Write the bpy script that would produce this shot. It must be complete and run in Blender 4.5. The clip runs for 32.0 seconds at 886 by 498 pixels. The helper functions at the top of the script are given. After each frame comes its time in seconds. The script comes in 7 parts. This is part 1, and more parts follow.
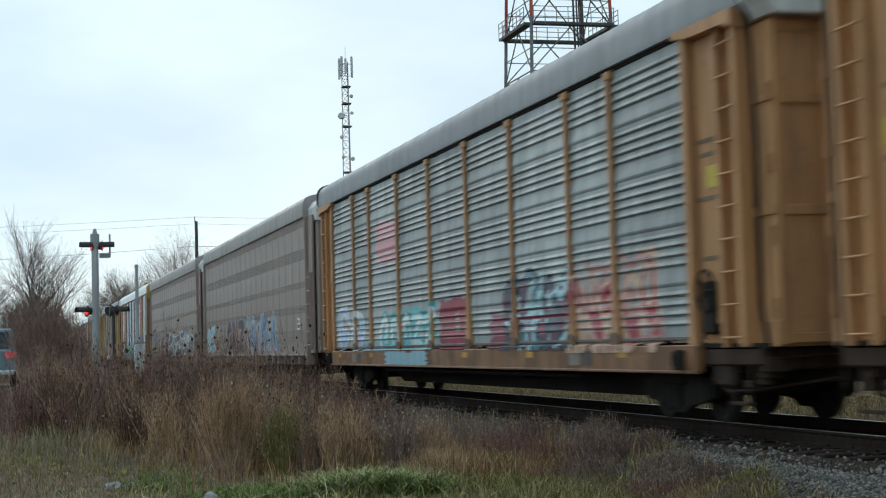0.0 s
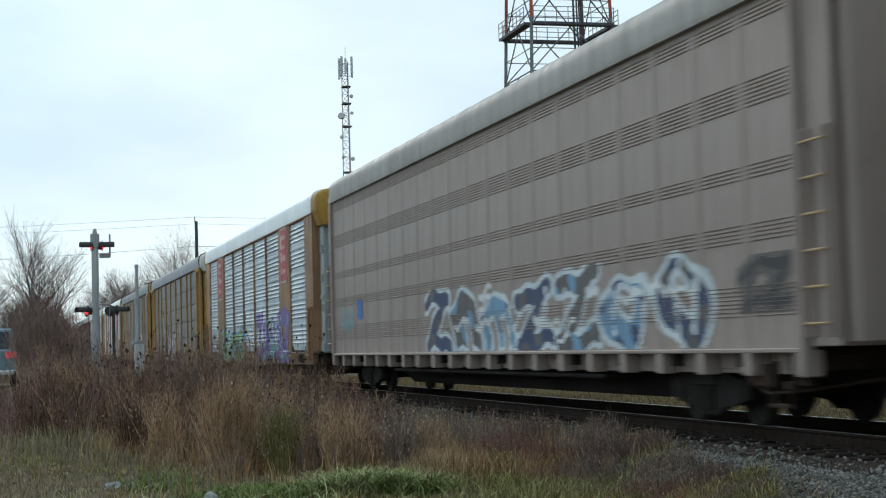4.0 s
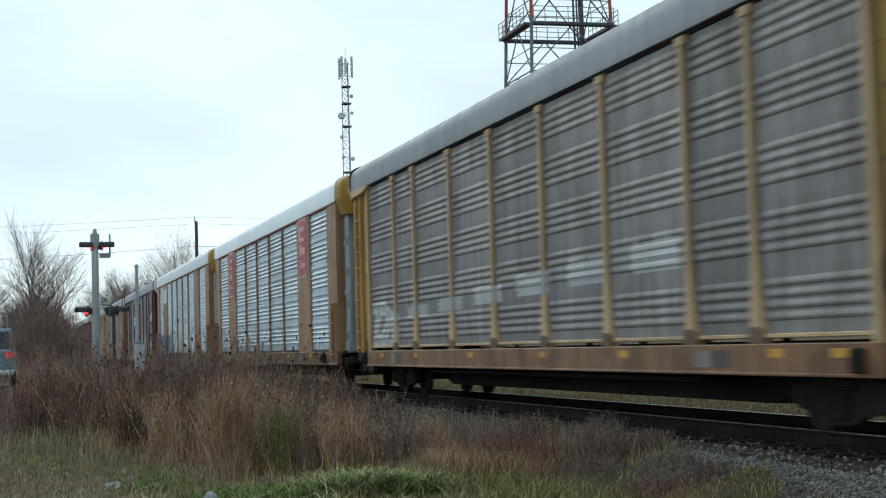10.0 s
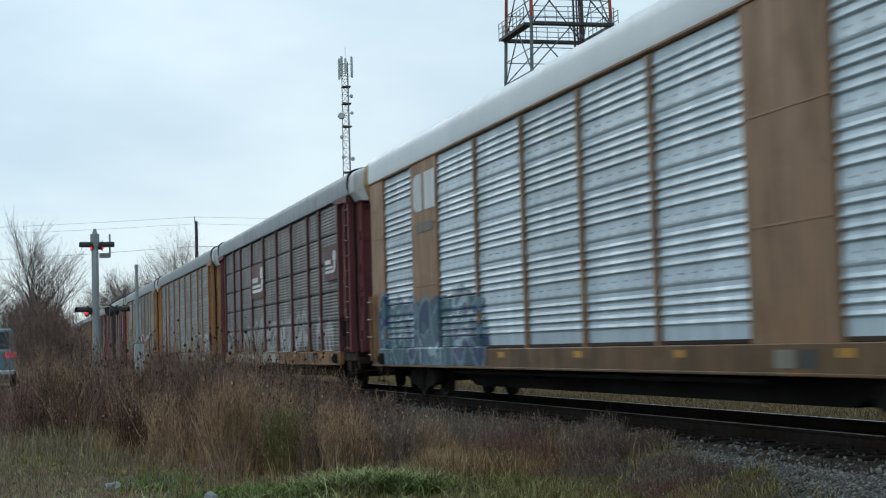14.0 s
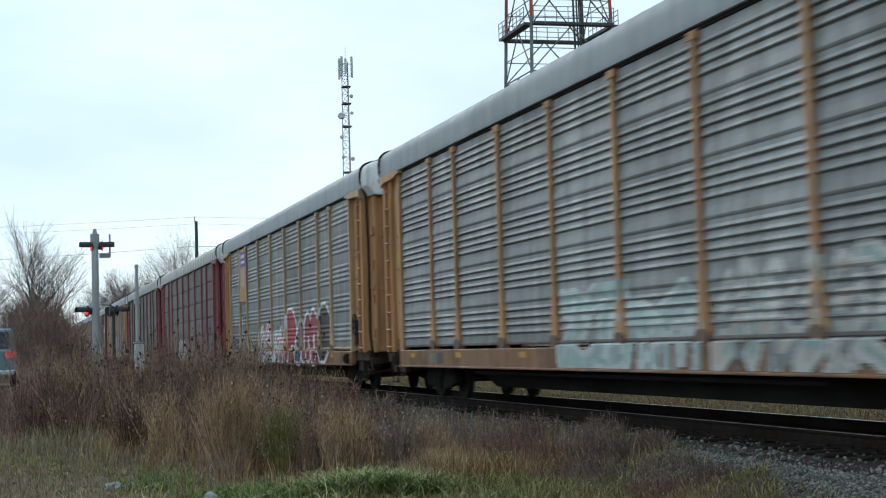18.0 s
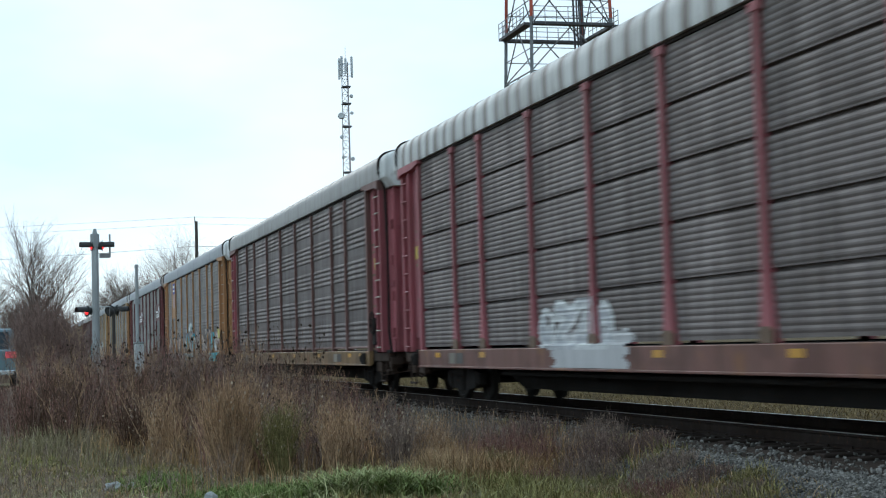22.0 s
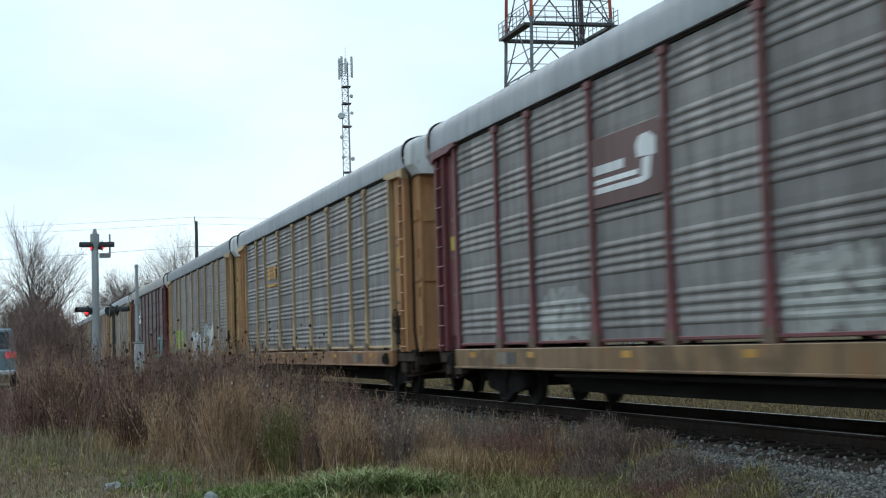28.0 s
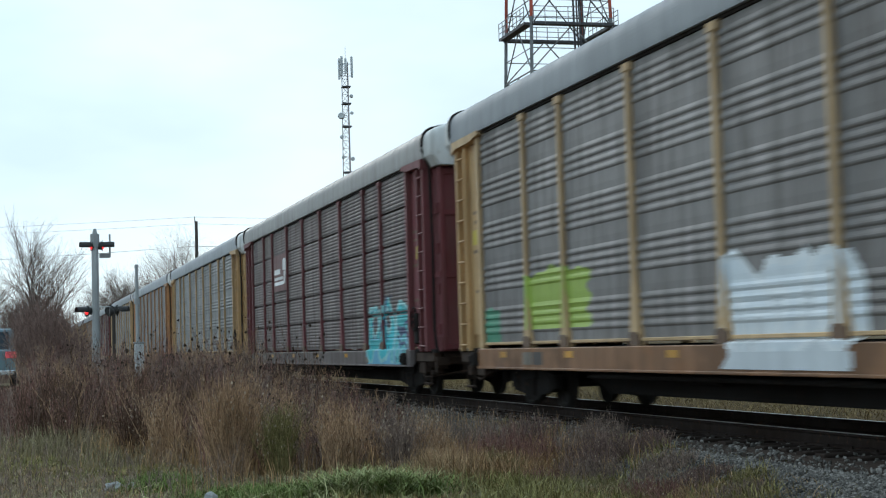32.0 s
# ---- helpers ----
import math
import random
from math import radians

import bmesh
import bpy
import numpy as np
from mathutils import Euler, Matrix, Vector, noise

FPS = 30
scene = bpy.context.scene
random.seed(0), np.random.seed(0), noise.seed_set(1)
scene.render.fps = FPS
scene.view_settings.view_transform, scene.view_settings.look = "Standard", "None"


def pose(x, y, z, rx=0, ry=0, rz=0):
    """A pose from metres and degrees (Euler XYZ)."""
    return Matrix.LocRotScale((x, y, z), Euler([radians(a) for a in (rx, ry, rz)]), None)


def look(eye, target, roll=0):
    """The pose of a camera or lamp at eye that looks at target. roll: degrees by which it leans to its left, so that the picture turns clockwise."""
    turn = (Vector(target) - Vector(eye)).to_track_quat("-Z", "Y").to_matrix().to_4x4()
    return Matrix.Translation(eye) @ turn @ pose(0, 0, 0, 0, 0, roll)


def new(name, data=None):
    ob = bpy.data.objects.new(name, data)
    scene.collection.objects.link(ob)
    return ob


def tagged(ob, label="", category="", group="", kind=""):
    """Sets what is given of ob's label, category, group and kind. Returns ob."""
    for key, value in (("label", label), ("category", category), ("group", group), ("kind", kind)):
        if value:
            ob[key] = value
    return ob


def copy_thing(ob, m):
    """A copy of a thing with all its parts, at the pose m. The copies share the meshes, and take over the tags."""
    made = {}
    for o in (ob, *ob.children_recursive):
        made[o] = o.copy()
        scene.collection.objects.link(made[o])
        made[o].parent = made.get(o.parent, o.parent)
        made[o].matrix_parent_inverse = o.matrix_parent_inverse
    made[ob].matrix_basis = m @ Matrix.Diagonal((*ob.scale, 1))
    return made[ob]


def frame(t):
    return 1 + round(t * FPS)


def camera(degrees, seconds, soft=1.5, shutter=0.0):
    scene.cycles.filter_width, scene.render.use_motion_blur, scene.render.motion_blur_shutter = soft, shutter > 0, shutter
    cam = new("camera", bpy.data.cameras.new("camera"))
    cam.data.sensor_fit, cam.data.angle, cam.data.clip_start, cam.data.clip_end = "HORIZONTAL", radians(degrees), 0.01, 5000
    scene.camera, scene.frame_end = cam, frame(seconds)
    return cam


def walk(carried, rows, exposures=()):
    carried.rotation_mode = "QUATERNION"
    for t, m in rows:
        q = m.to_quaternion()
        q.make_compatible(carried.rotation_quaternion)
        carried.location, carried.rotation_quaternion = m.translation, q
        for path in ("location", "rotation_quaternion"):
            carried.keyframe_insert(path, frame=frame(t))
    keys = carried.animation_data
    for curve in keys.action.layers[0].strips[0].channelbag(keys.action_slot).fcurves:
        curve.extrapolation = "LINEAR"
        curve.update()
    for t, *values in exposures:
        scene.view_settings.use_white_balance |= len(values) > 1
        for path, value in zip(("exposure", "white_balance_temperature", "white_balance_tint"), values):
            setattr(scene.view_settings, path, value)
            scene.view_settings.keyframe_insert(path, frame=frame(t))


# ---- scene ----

# A long goods train passes a fixed camera beside a single straight track.
# x runs along the track (the train goes towards +x), y across it, z = 0 on the rail heads.

# ---- camera ----
cam = camera(32.02, 32.0, soft=1.15, shutter=0.5)
EYE = (0.0, 0.0, 1.125)
YAW, PITCH = radians(15.541), radians(3.570)
AIM = (EYE[0] - 50 * math.cos(YAW) * math.cos(PITCH), EYE[1] + 50 * math.sin(YAW) * math.cos(PITCH), EYE[2] + 50 * math.sin(PITCH))
CAMERA_POSE = look(EYE, AIM, roll=-1.595)
# the camera closes its iris a little while the pale wagons fill the picture
EXPOSURES = [(0.0, -0.03, 6500, 10), (3.5, 0.0, 6500, 10), (5.0, -0.04, 6500, 10), (6.0, -0.09, 6500, 10), (7.0, -0.15, 6480, 10), (7.8, -0.05, 6460, 10),
             (9.0, 0.05, 6430, 10), (10.5, 0.03, 6400, 10), (11.3, -0.03, 6380, 10), (12.0, -0.08, 6370, 10), (13.0, -0.16, 6350, 10), (14.3, -0.2, 6330, 10),
             (15.2, -0.06, 6310, 10), (16.0, 0.05, 6300, 10), (20.0, 0.08, 6250, 10), (22.0, 0.17, 6200, 10), (24.0, 0.2, 6150, 10), (25.2, 0.17, 6180, 10),
             (28.0, 0.1, 6250, 10), (30.0, 0.1, 6280, 10), (32.0, 0.09, 6300, 10)]
walk(cam, [(0.0, CAMERA_POSE), (32.0, CAMERA_POSE)], EXPOSURES)

# ---- sky and sun ----
world = bpy.data.worlds.new("overcast_sky")
scene.world = world
world.use_nodes = True
wn, wl = world.node_tree.nodes, world.node_tree.links
wn.clear()
w_out, w_bg = wn.new("ShaderNodeOutputWorld"), wn.new("ShaderNodeBackground")
w_sky = wn.new("ShaderNodeTexSky")
w_sky.sky_type, w_sky.sun_disc = "NISHITA", False
w_sky.sun_elevation, w_sky.sun_rotation = radians(24), radians(-80)
w_sky.air_density, w_sky.dust_density = 1.0, 1.5
w_tc, w_map, w_noise, w_ramp, w_mix = (wn.new("ShaderNodeTexCoord"), wn.new("ShaderNodeMapping"), wn.new("ShaderNodeTexNoise"),
                                       wn.new("ShaderNodeValToRGB"), wn.new("ShaderNodeMixRGB"))
w_map.inputs["Scale"].default_value = (1.0, 1.0, 2.6)
w_map.inputs["Location"].default_value = (0.35, 0.1, 0.0)
w_noise.inputs["Scale"].default_value, w_noise.inputs["Detail"].default_value = 1.9, 5.0
w_noise.inputs["Roughness"].default_value = 0.5
w_ramp.color_ramp.elements[0].position, w_ramp.color_ramp.elements[0].color = 0.36, (4.85, 6.85, 8.4, 1)
w_ramp.color_ramp.elements[1].position, w_ramp.color_ramp.elements[1].color = 0.62, (8.2, 10.25, 10.95, 1)
w_mix.inputs[0].default_value = 0.93
# an overcast sky is brighter overhead than near the horizon
w_sep, w_rise, w_lift = wn.new("ShaderNodeSeparateXYZ"), wn.new("ShaderNodeMapRange"), wn.new("ShaderNodeMixRGB")
w_rise.inputs["From Min"].default_value, w_rise.inputs["From Max"].default_value = 0.22, 1.0
w_rise.inputs["To Min"].default_value, w_rise.inputs["To Max"].default_value = 1.0, 1.35
w_lift.blend_type, w_lift.inputs[0].default_value = "MULTIPLY", 1.0
# and brighter round the place where the sun stands behind the cloud
w_dot, w_glow, w_warm = wn.new("ShaderNodeVectorMath"), wn.new("ShaderNodeMapRange"), wn.new("ShaderNodeMixRGB")
w_dot.operation = "DOT_PRODUCT"
w_dot.inputs[1].default_value = Vector((-40, -8, 18)).normalized()
w_glow.inputs["From Min"].default_value, w_glow.inputs["From Max"].default_value = 0.82, 0.97
w_glow.inputs["To Min"].default_value, w_glow.inputs["To Max"].default_value = 0.95, 1.08
w_warm.blend_type, w_warm.inputs[0].default_value = "MULTIPLY", 1.0
wl.new(w_tc.outputs["Generated"], w_dot.inputs[0])
wl.new(w_dot.outputs["Value"], w_glow.inputs["Value"])
wl.new(w_glow.outputs["Result"], w_warm.inputs[2])
wl.new(w_tc.outputs["Generated"], w_map.inputs["Vector"])
wl.new(w_tc.outputs["Generated"], w_sep.inputs[0])
wl.new(w_sep.outputs["Z"], w_rise.inputs["Value"])
wl.new(w_map.outputs["Vector"], w_noise.inputs["Vector"])
wl.new(w_noise.outputs["Fac"], w_ramp.inputs["Fac"])
wl.new(w_sky.outputs["Color"], w_mix.inputs[1])
wl.new(w_ramp.outputs["Color"], w_mix.inputs[2])
wl.new(w_mix.outputs["Color"], w_lift.inputs[1])
wl.new(w_rise.outputs["Result"], w_lift.inputs[2])
wl.new(w_lift.outputs["Color"], w_warm.inputs[1])
wl.new(w_warm.outputs["Color"], w_bg.inputs["Color"])
w_bg.inputs["Strength"].default_value = 0.107
wl.new(w_bg.outputs["Background"], w_out.inputs["Surface"])

sun = new("sun", bpy.data.lights.new("sun", "SUN"))
sun.data.energy, sun.data.angle, sun.data.color = 0.55, radians(20), (1.0, 0.96, 0.90)
sun.matrix_basis = look((0, 0, 60), (0 + 40, 8, 60 - 18))


# ---- materials ----
def nodes_of(name, rough=0.7, metal=0.0):
    m = bpy.data.materials.new(name)
    m.use_nodes = True
    n, l = m.node_tree.nodes, m.node_tree.links
    b = n["Principled BSDF"]
    b.inputs["Roughness"].default_value, b.inputs["Metallic"].default_value = rough, metal
    b.inputs["Specular IOR Level"].default_value = 0.3
    return m, n, l, b


def tex(n, l, kind, scale, vector=None, stretch=None, detail=4.0):
    t = n.new("ShaderNodeTexNoise" if kind == "noise" else "ShaderNodeTexVoronoi")
    t.inputs["Scale"].default_value = scale
    if kind == "noise":
        t.inputs["Detail"].default_value = detail
    if stretch:
        mp = n.new("ShaderNodeMapping")
        mp.inputs["Scale"].default_value = stretch
        l.new(vector, mp.inputs["Vector"])
        vector = mp.outputs["Vector"]
    l.new(vector, t.inputs["Vector"])
    return t


def mixed(n, l, fac, a, b, mode="MIX"):
    x = n.new("ShaderNodeMixRGB")
    x.blend_type = mode
    for socket, value in ((x.inputs[0], fac), (x.inputs[1], a), (x.inputs[2], b)):
        if isinstance(value, (int, float)):
            socket.default_value = value
        elif isinstance(value, tuple):
            socket.default_value = (*value[:3], 1)
        else:
            l.new(value, socket)
    return x.outputs[0]


def ramp(n, l, fac, lo, hi, a=0.0, b=1.0):
    r = n.new("ShaderNodeMapRange")
    r.inputs["From Min"].default_value, r.inputs["From Max"].default_value = lo, hi
    r.inputs["To Min"].default_value, r.inputs["To Max"].default_value = a, b
    l.new(fac, r.inputs["Value"])
    return r.outputs["Result"]


def painted(name, colour, grime=(0.09, 0.07, 0.055), dirt=0.5, rust=0.25, rough=0.6, metal=0.0, bump=0.06, blotch=0.0, spec=0.3, vary=(0.78, 1.08)):
    """Weathered paint or plate: base colour, broad fading, vertical streaks of grime and small rust spots."""
    m, n, l, b = nodes_of(name, rough, metal)
    b.inputs["Specular IOR Level"].default_value = spec
    co = n.new("ShaderNodeTexCoord").outputs["Object"]
    broad = tex(n, l, "noise", 0.7, co, detail=5)
    streak = tex(n, l, "noise", 1.6, co, stretch=(4.0, 4.0, 0.45), detail=6)
    speck = tex(n, l, "noise", 9.0, co, detail=6)
    info = n.new("ShaderNodeObjectInfo")
    faded = mixed(n, l, ramp(n, l, broad.outputs["Fac"], 0.35, 0.7, 0.0, 0.5), colour, tuple(min(1, c * 1.25 + 0.03) for c in colour))
    tone = ramp(n, l, info.outputs["Random"], 0, 1, *vary)
    comb = n.new("ShaderNodeCombineColor")
    for s in comb.inputs:
        l.new(tone, s)
    faded = mixed(n, l, 1.0, faded, comb.outputs[0], "MULTIPLY")
    grimy = mixed(n, l, ramp(n, l, streak.outputs["Fac"], 0.42, 0.75, 0.0, dirt), faded, grime)
    if blotch:
        big = tex(n, l, "noise", 0.9, co, stretch=(1.0, 1.0, 1.6), detail=3)
        grimy = mixed(n, l, ramp(n, l, big.outputs["Fac"], 0.50, 0.60, 0.0, blotch), grimy, tuple(c * 0.35 for c in colour))
        other = tex(n, l, "noise", 1.3, co, stretch=(1.0, 2.0, 1.0), detail=4)
        grimy = mixed(n, l, ramp(n, l, other.outputs["Fac"], 0.56, 0.64, 0.0, blotch), grimy, (0.24, 0.10, 0.035))
    rusty = mixed(n, l, ramp(n, l, speck.outputs["Fac"], 0.60, 0.74, 0.0, rust), grimy, (0.13, 0.055, 0.025))
    l.new(rusty, b.inputs["Base Color"])
    l.new(ramp(n, l, streak.outputs["Fac"], 0.3, 0.8, rough - 0.1, min(1.0, rough + 0.2)), b.inputs["Roughness"])
    bp = n.new("ShaderNodeBump")
    bp.inputs["Strength"].default_value, bp.inputs["Distance"].default_value = bump * 4, 0.01
    l.new(speck.outputs["Fac"], bp.inputs["Height"])
    l.new(bp.outputs["Normal"], b.inputs["Normal"])
    return m


def earthy(name, colours, scale=1.0, fine=20.0, rough=0.95, bump=0.5):
    """Ground, stone and plant matter: three colours mixed by noise at two scales, varied by island."""
    m, n, l, b = nodes_of(name, rough)
    co = n.new("ShaderNodeTexCoord").outputs["Object"]
    big, small = tex(n, l, "noise", scale, co, detail=5), tex(n, l, "noise", fine, co, detail=6)
    c = mixed(n, l, ramp(n, l, big.outputs["Fac"], 0.38, 0.62), colours[0], colours[1])
    c = mixed(n, l, ramp(n, l, small.outputs["Fac"], 0.42, 0.68), c, colours[2])
    geo = n.new("ShaderNodeNewGeometry")
    v = ramp(n, l, geo.outputs["Random Per Island"], 0, 1, 0.45, 1.5)
    comb = n.new("ShaderNodeCombineColor")
    for s in comb.inputs:
        l.new(v, s)
    c = mixed(n, l, 1.0, c, comb.outputs[0], "MULTIPLY")
    l.new(c, b.inputs["Base Color"])
    b.inputs["Specular IOR Level"].default_value = 0.06
    if bump:
        bp = n.new("ShaderNodeBump")
        bp.inputs["Strength"].default_value, bp.inputs["Distance"].default_value = bump, 0.02
        l.new(small.outputs["Fac"], bp.inputs["Height"])
        l.new(bp.outputs["Normal"], b.inputs["Normal"])
    return m


def glowing(name, colour, strength):
    m, n, l, b = nodes_of(name, 0.3)
    b.inputs["Base Color"].default_value = (*colour, 1)
    b.inputs["Emission Color"].default_value = (*colour, 1)
    b.inputs["Emission Strength"].default_value = strength
    return m


TAN = painted("tan_paint", (0.46, 0.225, 0.092), dirt=0.42, vary=(0.9, 1.08))
PLATE_TAN = painted("weathered_tan_plate", (0.33, 0.175, 0.088), grime=(0.12, 0.075, 0.05), dirt=0.6, rust=0.3, blotch=0.25)
HOOD_GOLD = painted("deep_gold_hood", (0.40, 0.215, 0.03), dirt=0.4)
GOLD = painted("golden_yellow_paint", (0.44, 0.25, 0.065), dirt=0.45, vary=(0.92, 1.08))
YELLOW = painted("pale_yellow_paint", (0.50, 0.325, 0.165), dirt=0.42, vary=(0.9, 1.08))
YELLOW_END = painted("weathered_yellow_end_paint", (0.47, 0.285, 0.125), dirt=0.42, vary=(0.92, 1.08))
RUST_TAN = painted("rusty_tan_paint", (0.28, 0.125, 0.05), dirt=0.5, rust=0.4, blotch=0.6)
TAN_SILL = painted("dirty_tan_sill", (0.25, 0.115, 0.048), dirt=0.5, rust=0.35, blotch=0.55)
GOLD_SILL = painted("dirty_yellow_sill", (0.215, 0.118, 0.046), dirt=0.5, rust=0.35, blotch=0.6)
RED_SILL = painted("dirty_red_brown_sill", (0.18, 0.068, 0.05), dirt=0.45, rust=0.4, blotch=0.5)
DULL_RED = painted("dull_red_paint", (0.15, 0.065, 0.055), dirt=0.5)
RED = painted("faded_red_paint", (0.31, 0.076, 0.088), dirt=0.4)
MAROON = painted("maroon_paint", (0.155, 0.034, 0.038), dirt=0.4)
GALV = painted("galvanised_sheet", (0.225, 0.22, 0.215), grime=(0.115, 0.105, 0.098), dirt=0.8, rust=0.15, rough=0.6, metal=0.05, spec=0.25)
GALV_SEAMED = painted("dull_mauve_grey_sheet", (0.235, 0.222, 0.218), grime=(0.115, 0.1, 0.096), dirt=0.8, rust=0.2, rough=0.6, metal=0.05, spec=0.25)
GALV_LIGHT = painted("pale_teal_grey_sheet", (0.35, 0.375, 0.37), grime=(0.17, 0.17, 0.162), dirt=0.7, rust=0.12, rough=0.6, metal=0.05)
GALV_MID = painted("grey_ribbed_sheet", (0.27, 0.27, 0.265), grime=(0.14, 0.118, 0.105), dirt=0.75, rust=0.15, rough=0.6, metal=0.05)
GALV_DARK = painted("grimy_galvanised_sheet", (0.215, 0.193, 0.182), grime=(0.10, 0.083, 0.074), dirt=0.8, rust=0.3, rough=0.62, metal=0.05, spec=0.25)
GALV_BROWN = painted("brown_grimy_sheet", (0.145, 0.115, 0.107), grime=(0.068, 0.052, 0.046), dirt=0.75, rust=0.35, rough=0.65, metal=0.05, spec=0.25)
WHITE_SHEET = painted("pale_galvanised_sheet", (0.485, 0.54, 0.58), grime=(0.32, 0.36, 0.39), dirt=0.55, rust=0.06, rough=0.5, metal=0.12)
TAUPE = painted("taupe_paint", (0.29, 0.225, 0.195), grime=(0.18, 0.138, 0.12), dirt=0.4, rust=0.12, rough=0.5, vary=(0.97, 1.03))
ROOF_GREY = painted("grey_roof_sheet", (0.30, 0.31, 0.325), grime=(0.2, 0.2, 0.2), dirt=0.5, rust=0.1, rough=0.6)
ROOF_WHITE = painted("white_roof_sheet", (0.80, 0.82, 0.84), grime=(0.65, 0.65, 0.65), dirt=0.3, rust=0.05, rough=0.5)
ROOF_TAUPE = painted("taupe_roof_sheet", (0.30, 0.275, 0.255), dirt=0.3, rust=0.1, rough=0.5)
ROOF_STRIPE = painted("rusty_streaked_roof", (0.55, 0.54, 0.52), grime=(0.14, 0.09, 0.065), dirt=0.5, rust=0.3)
_n, _l = ROOF_STRIPE.node_tree.nodes, ROOF_STRIPE.node_tree.links
_b = _n["Principled BSDF"]
_wave = _n.new("ShaderNodeTexWave")
_wave.bands_direction, _wave.inputs["Scale"].default_value = "X", 0.46
_wave.inputs["Distortion"].default_value, _wave.inputs["Detail"].default_value = 2.5, 3.0
_l.new(_n.new("ShaderNodeTexCoord").outputs["Object"], _wave.inputs["Vector"])
_l.new(mixed(_n, _l, ramp(_n, _l, _wave.outputs["Fac"], 0.62, 0.9, 0.0, 0.8), _b.inputs["Base Color"].links[0].from_socket, (0.12, 0.08, 0.06)), _b.inputs["Base Color"])
SILL_BROWN = painted("dirty_golden_brown_sill", (0.14, 0.07, 0.024), grime=(0.11, 0.06, 0.03), dirt=0.6, rust=0.5, blotch=0.5)
RUST_SHOE = painted("dark_rusty_shoe", (0.13, 0.07, 0.038), grime=(0.06, 0.04, 0.03), dirt=0.6, rust=0.5)
HOOD_WHITE = painted("white_end_hood", (0.70, 0.69, 0.67), grime=(0.3, 0.27, 0.24), dirt=0.6, rust=0.2)
DARK_STEEL = painted("grimy_black_steel", (0.021, 0.017, 0.0155), grime=(0.032, 0.025, 0.02), dirt=0.4, rust=0.3, rough=0.9, spec=0.08)
RUSTY_STEEL = painted("rusty_brown_steel", (0.05, 0.03, 0.021), grime=(0.024, 0.018, 0.015), dirt=0.6, rust=0.5, rough=0.9, spec=0.12)
RUNG_PALE = painted("pale_worn_rung", (0.42, 0.38, 0.31), dirt=0.4, rust=0.3)
WHEEL_STEEL = painted("worn_wheel_steel", (0.02, 0.016, 0.014), grime=(0.03, 0.022, 0.017), dirt=0.5, rust=0.3, rough=0.7, spec=0.15)
REFLECT = painted("yellow_reflector", (0.55, 0.26, 0.02), dirt=0.4, rust=0.05, rough=0.35)
STENCIL = painted("pale_stencil_paint", (0.22, 0.19, 0.155), dirt=0.6)
STENCIL_DARK = painted("dark_stencil_paint", (0.07, 0.06, 0.055), dirt=0.3)
STENCIL_FAINT = painted("faint_stencil_paint", (0.17, 0.105, 0.06), dirt=0.4)
LABEL_YELLOW = painted("yellow_label", (0.52, 0.40, 0.05), dirt=0.3, rust=0.05)
LOGO_WHITE = painted("white_logo_paint", (0.75, 0.73, 0.72), dirt=0.25, rust=0.05)
LOGO_RED = painted("red_logo_paint", (0.46, 0.075, 0.09), dirt=0.25, rust=0.05)
LOGO_FADED = painted("faded_red_stripe", (0.46, 0.24, 0.21), dirt=0.35, rust=0.05)
LOGO_BLUE = painted("blue_logo_paint", (0.07, 0.08, 0.36), dirt=0.3, rust=0.05)
LOGO_YELLOW = painted("yellow_logo_paint", (0.62, 0.43, 0.06), dirt=0.3, rust=0.05)
LOGO_ORANGE = painted("orange_logo_paint", (0.55, 0.26, 0.04), dirt=0.45)
LOGO_PINK = painted("faded_pink_paint", (0.56, 0.36, 0.30), dirt=0.3, rust=0.05)
GOLD_PANEL = painted("faded_gold_panel", (0.46, 0.33, 0.15), dirt=0.55, rust=0.2)
EMBLEM_BROWN = painted("faded_brown_mark", (0.15, 0.12, 0.115), dirt=0.4)
LOGO_BROWN = painted("brown_logo_panel", (0.13, 0.05, 0.045), dirt=0.3)
SPRAY = {}


def spray(colour):
    """Spray paint of one colour, worn thin in spots."""
    key = tuple(round(c, 3) for c in colour)
    if key not in SPRAY:
        SPRAY[key] = painted("spray_paint", colour, grime=tuple(c * 0.6 + 0.03 for c in colour), dirt=0.5, rust=0.1, rough=0.6, vary=(0.92, 1.05))
    return SPRAY[key]


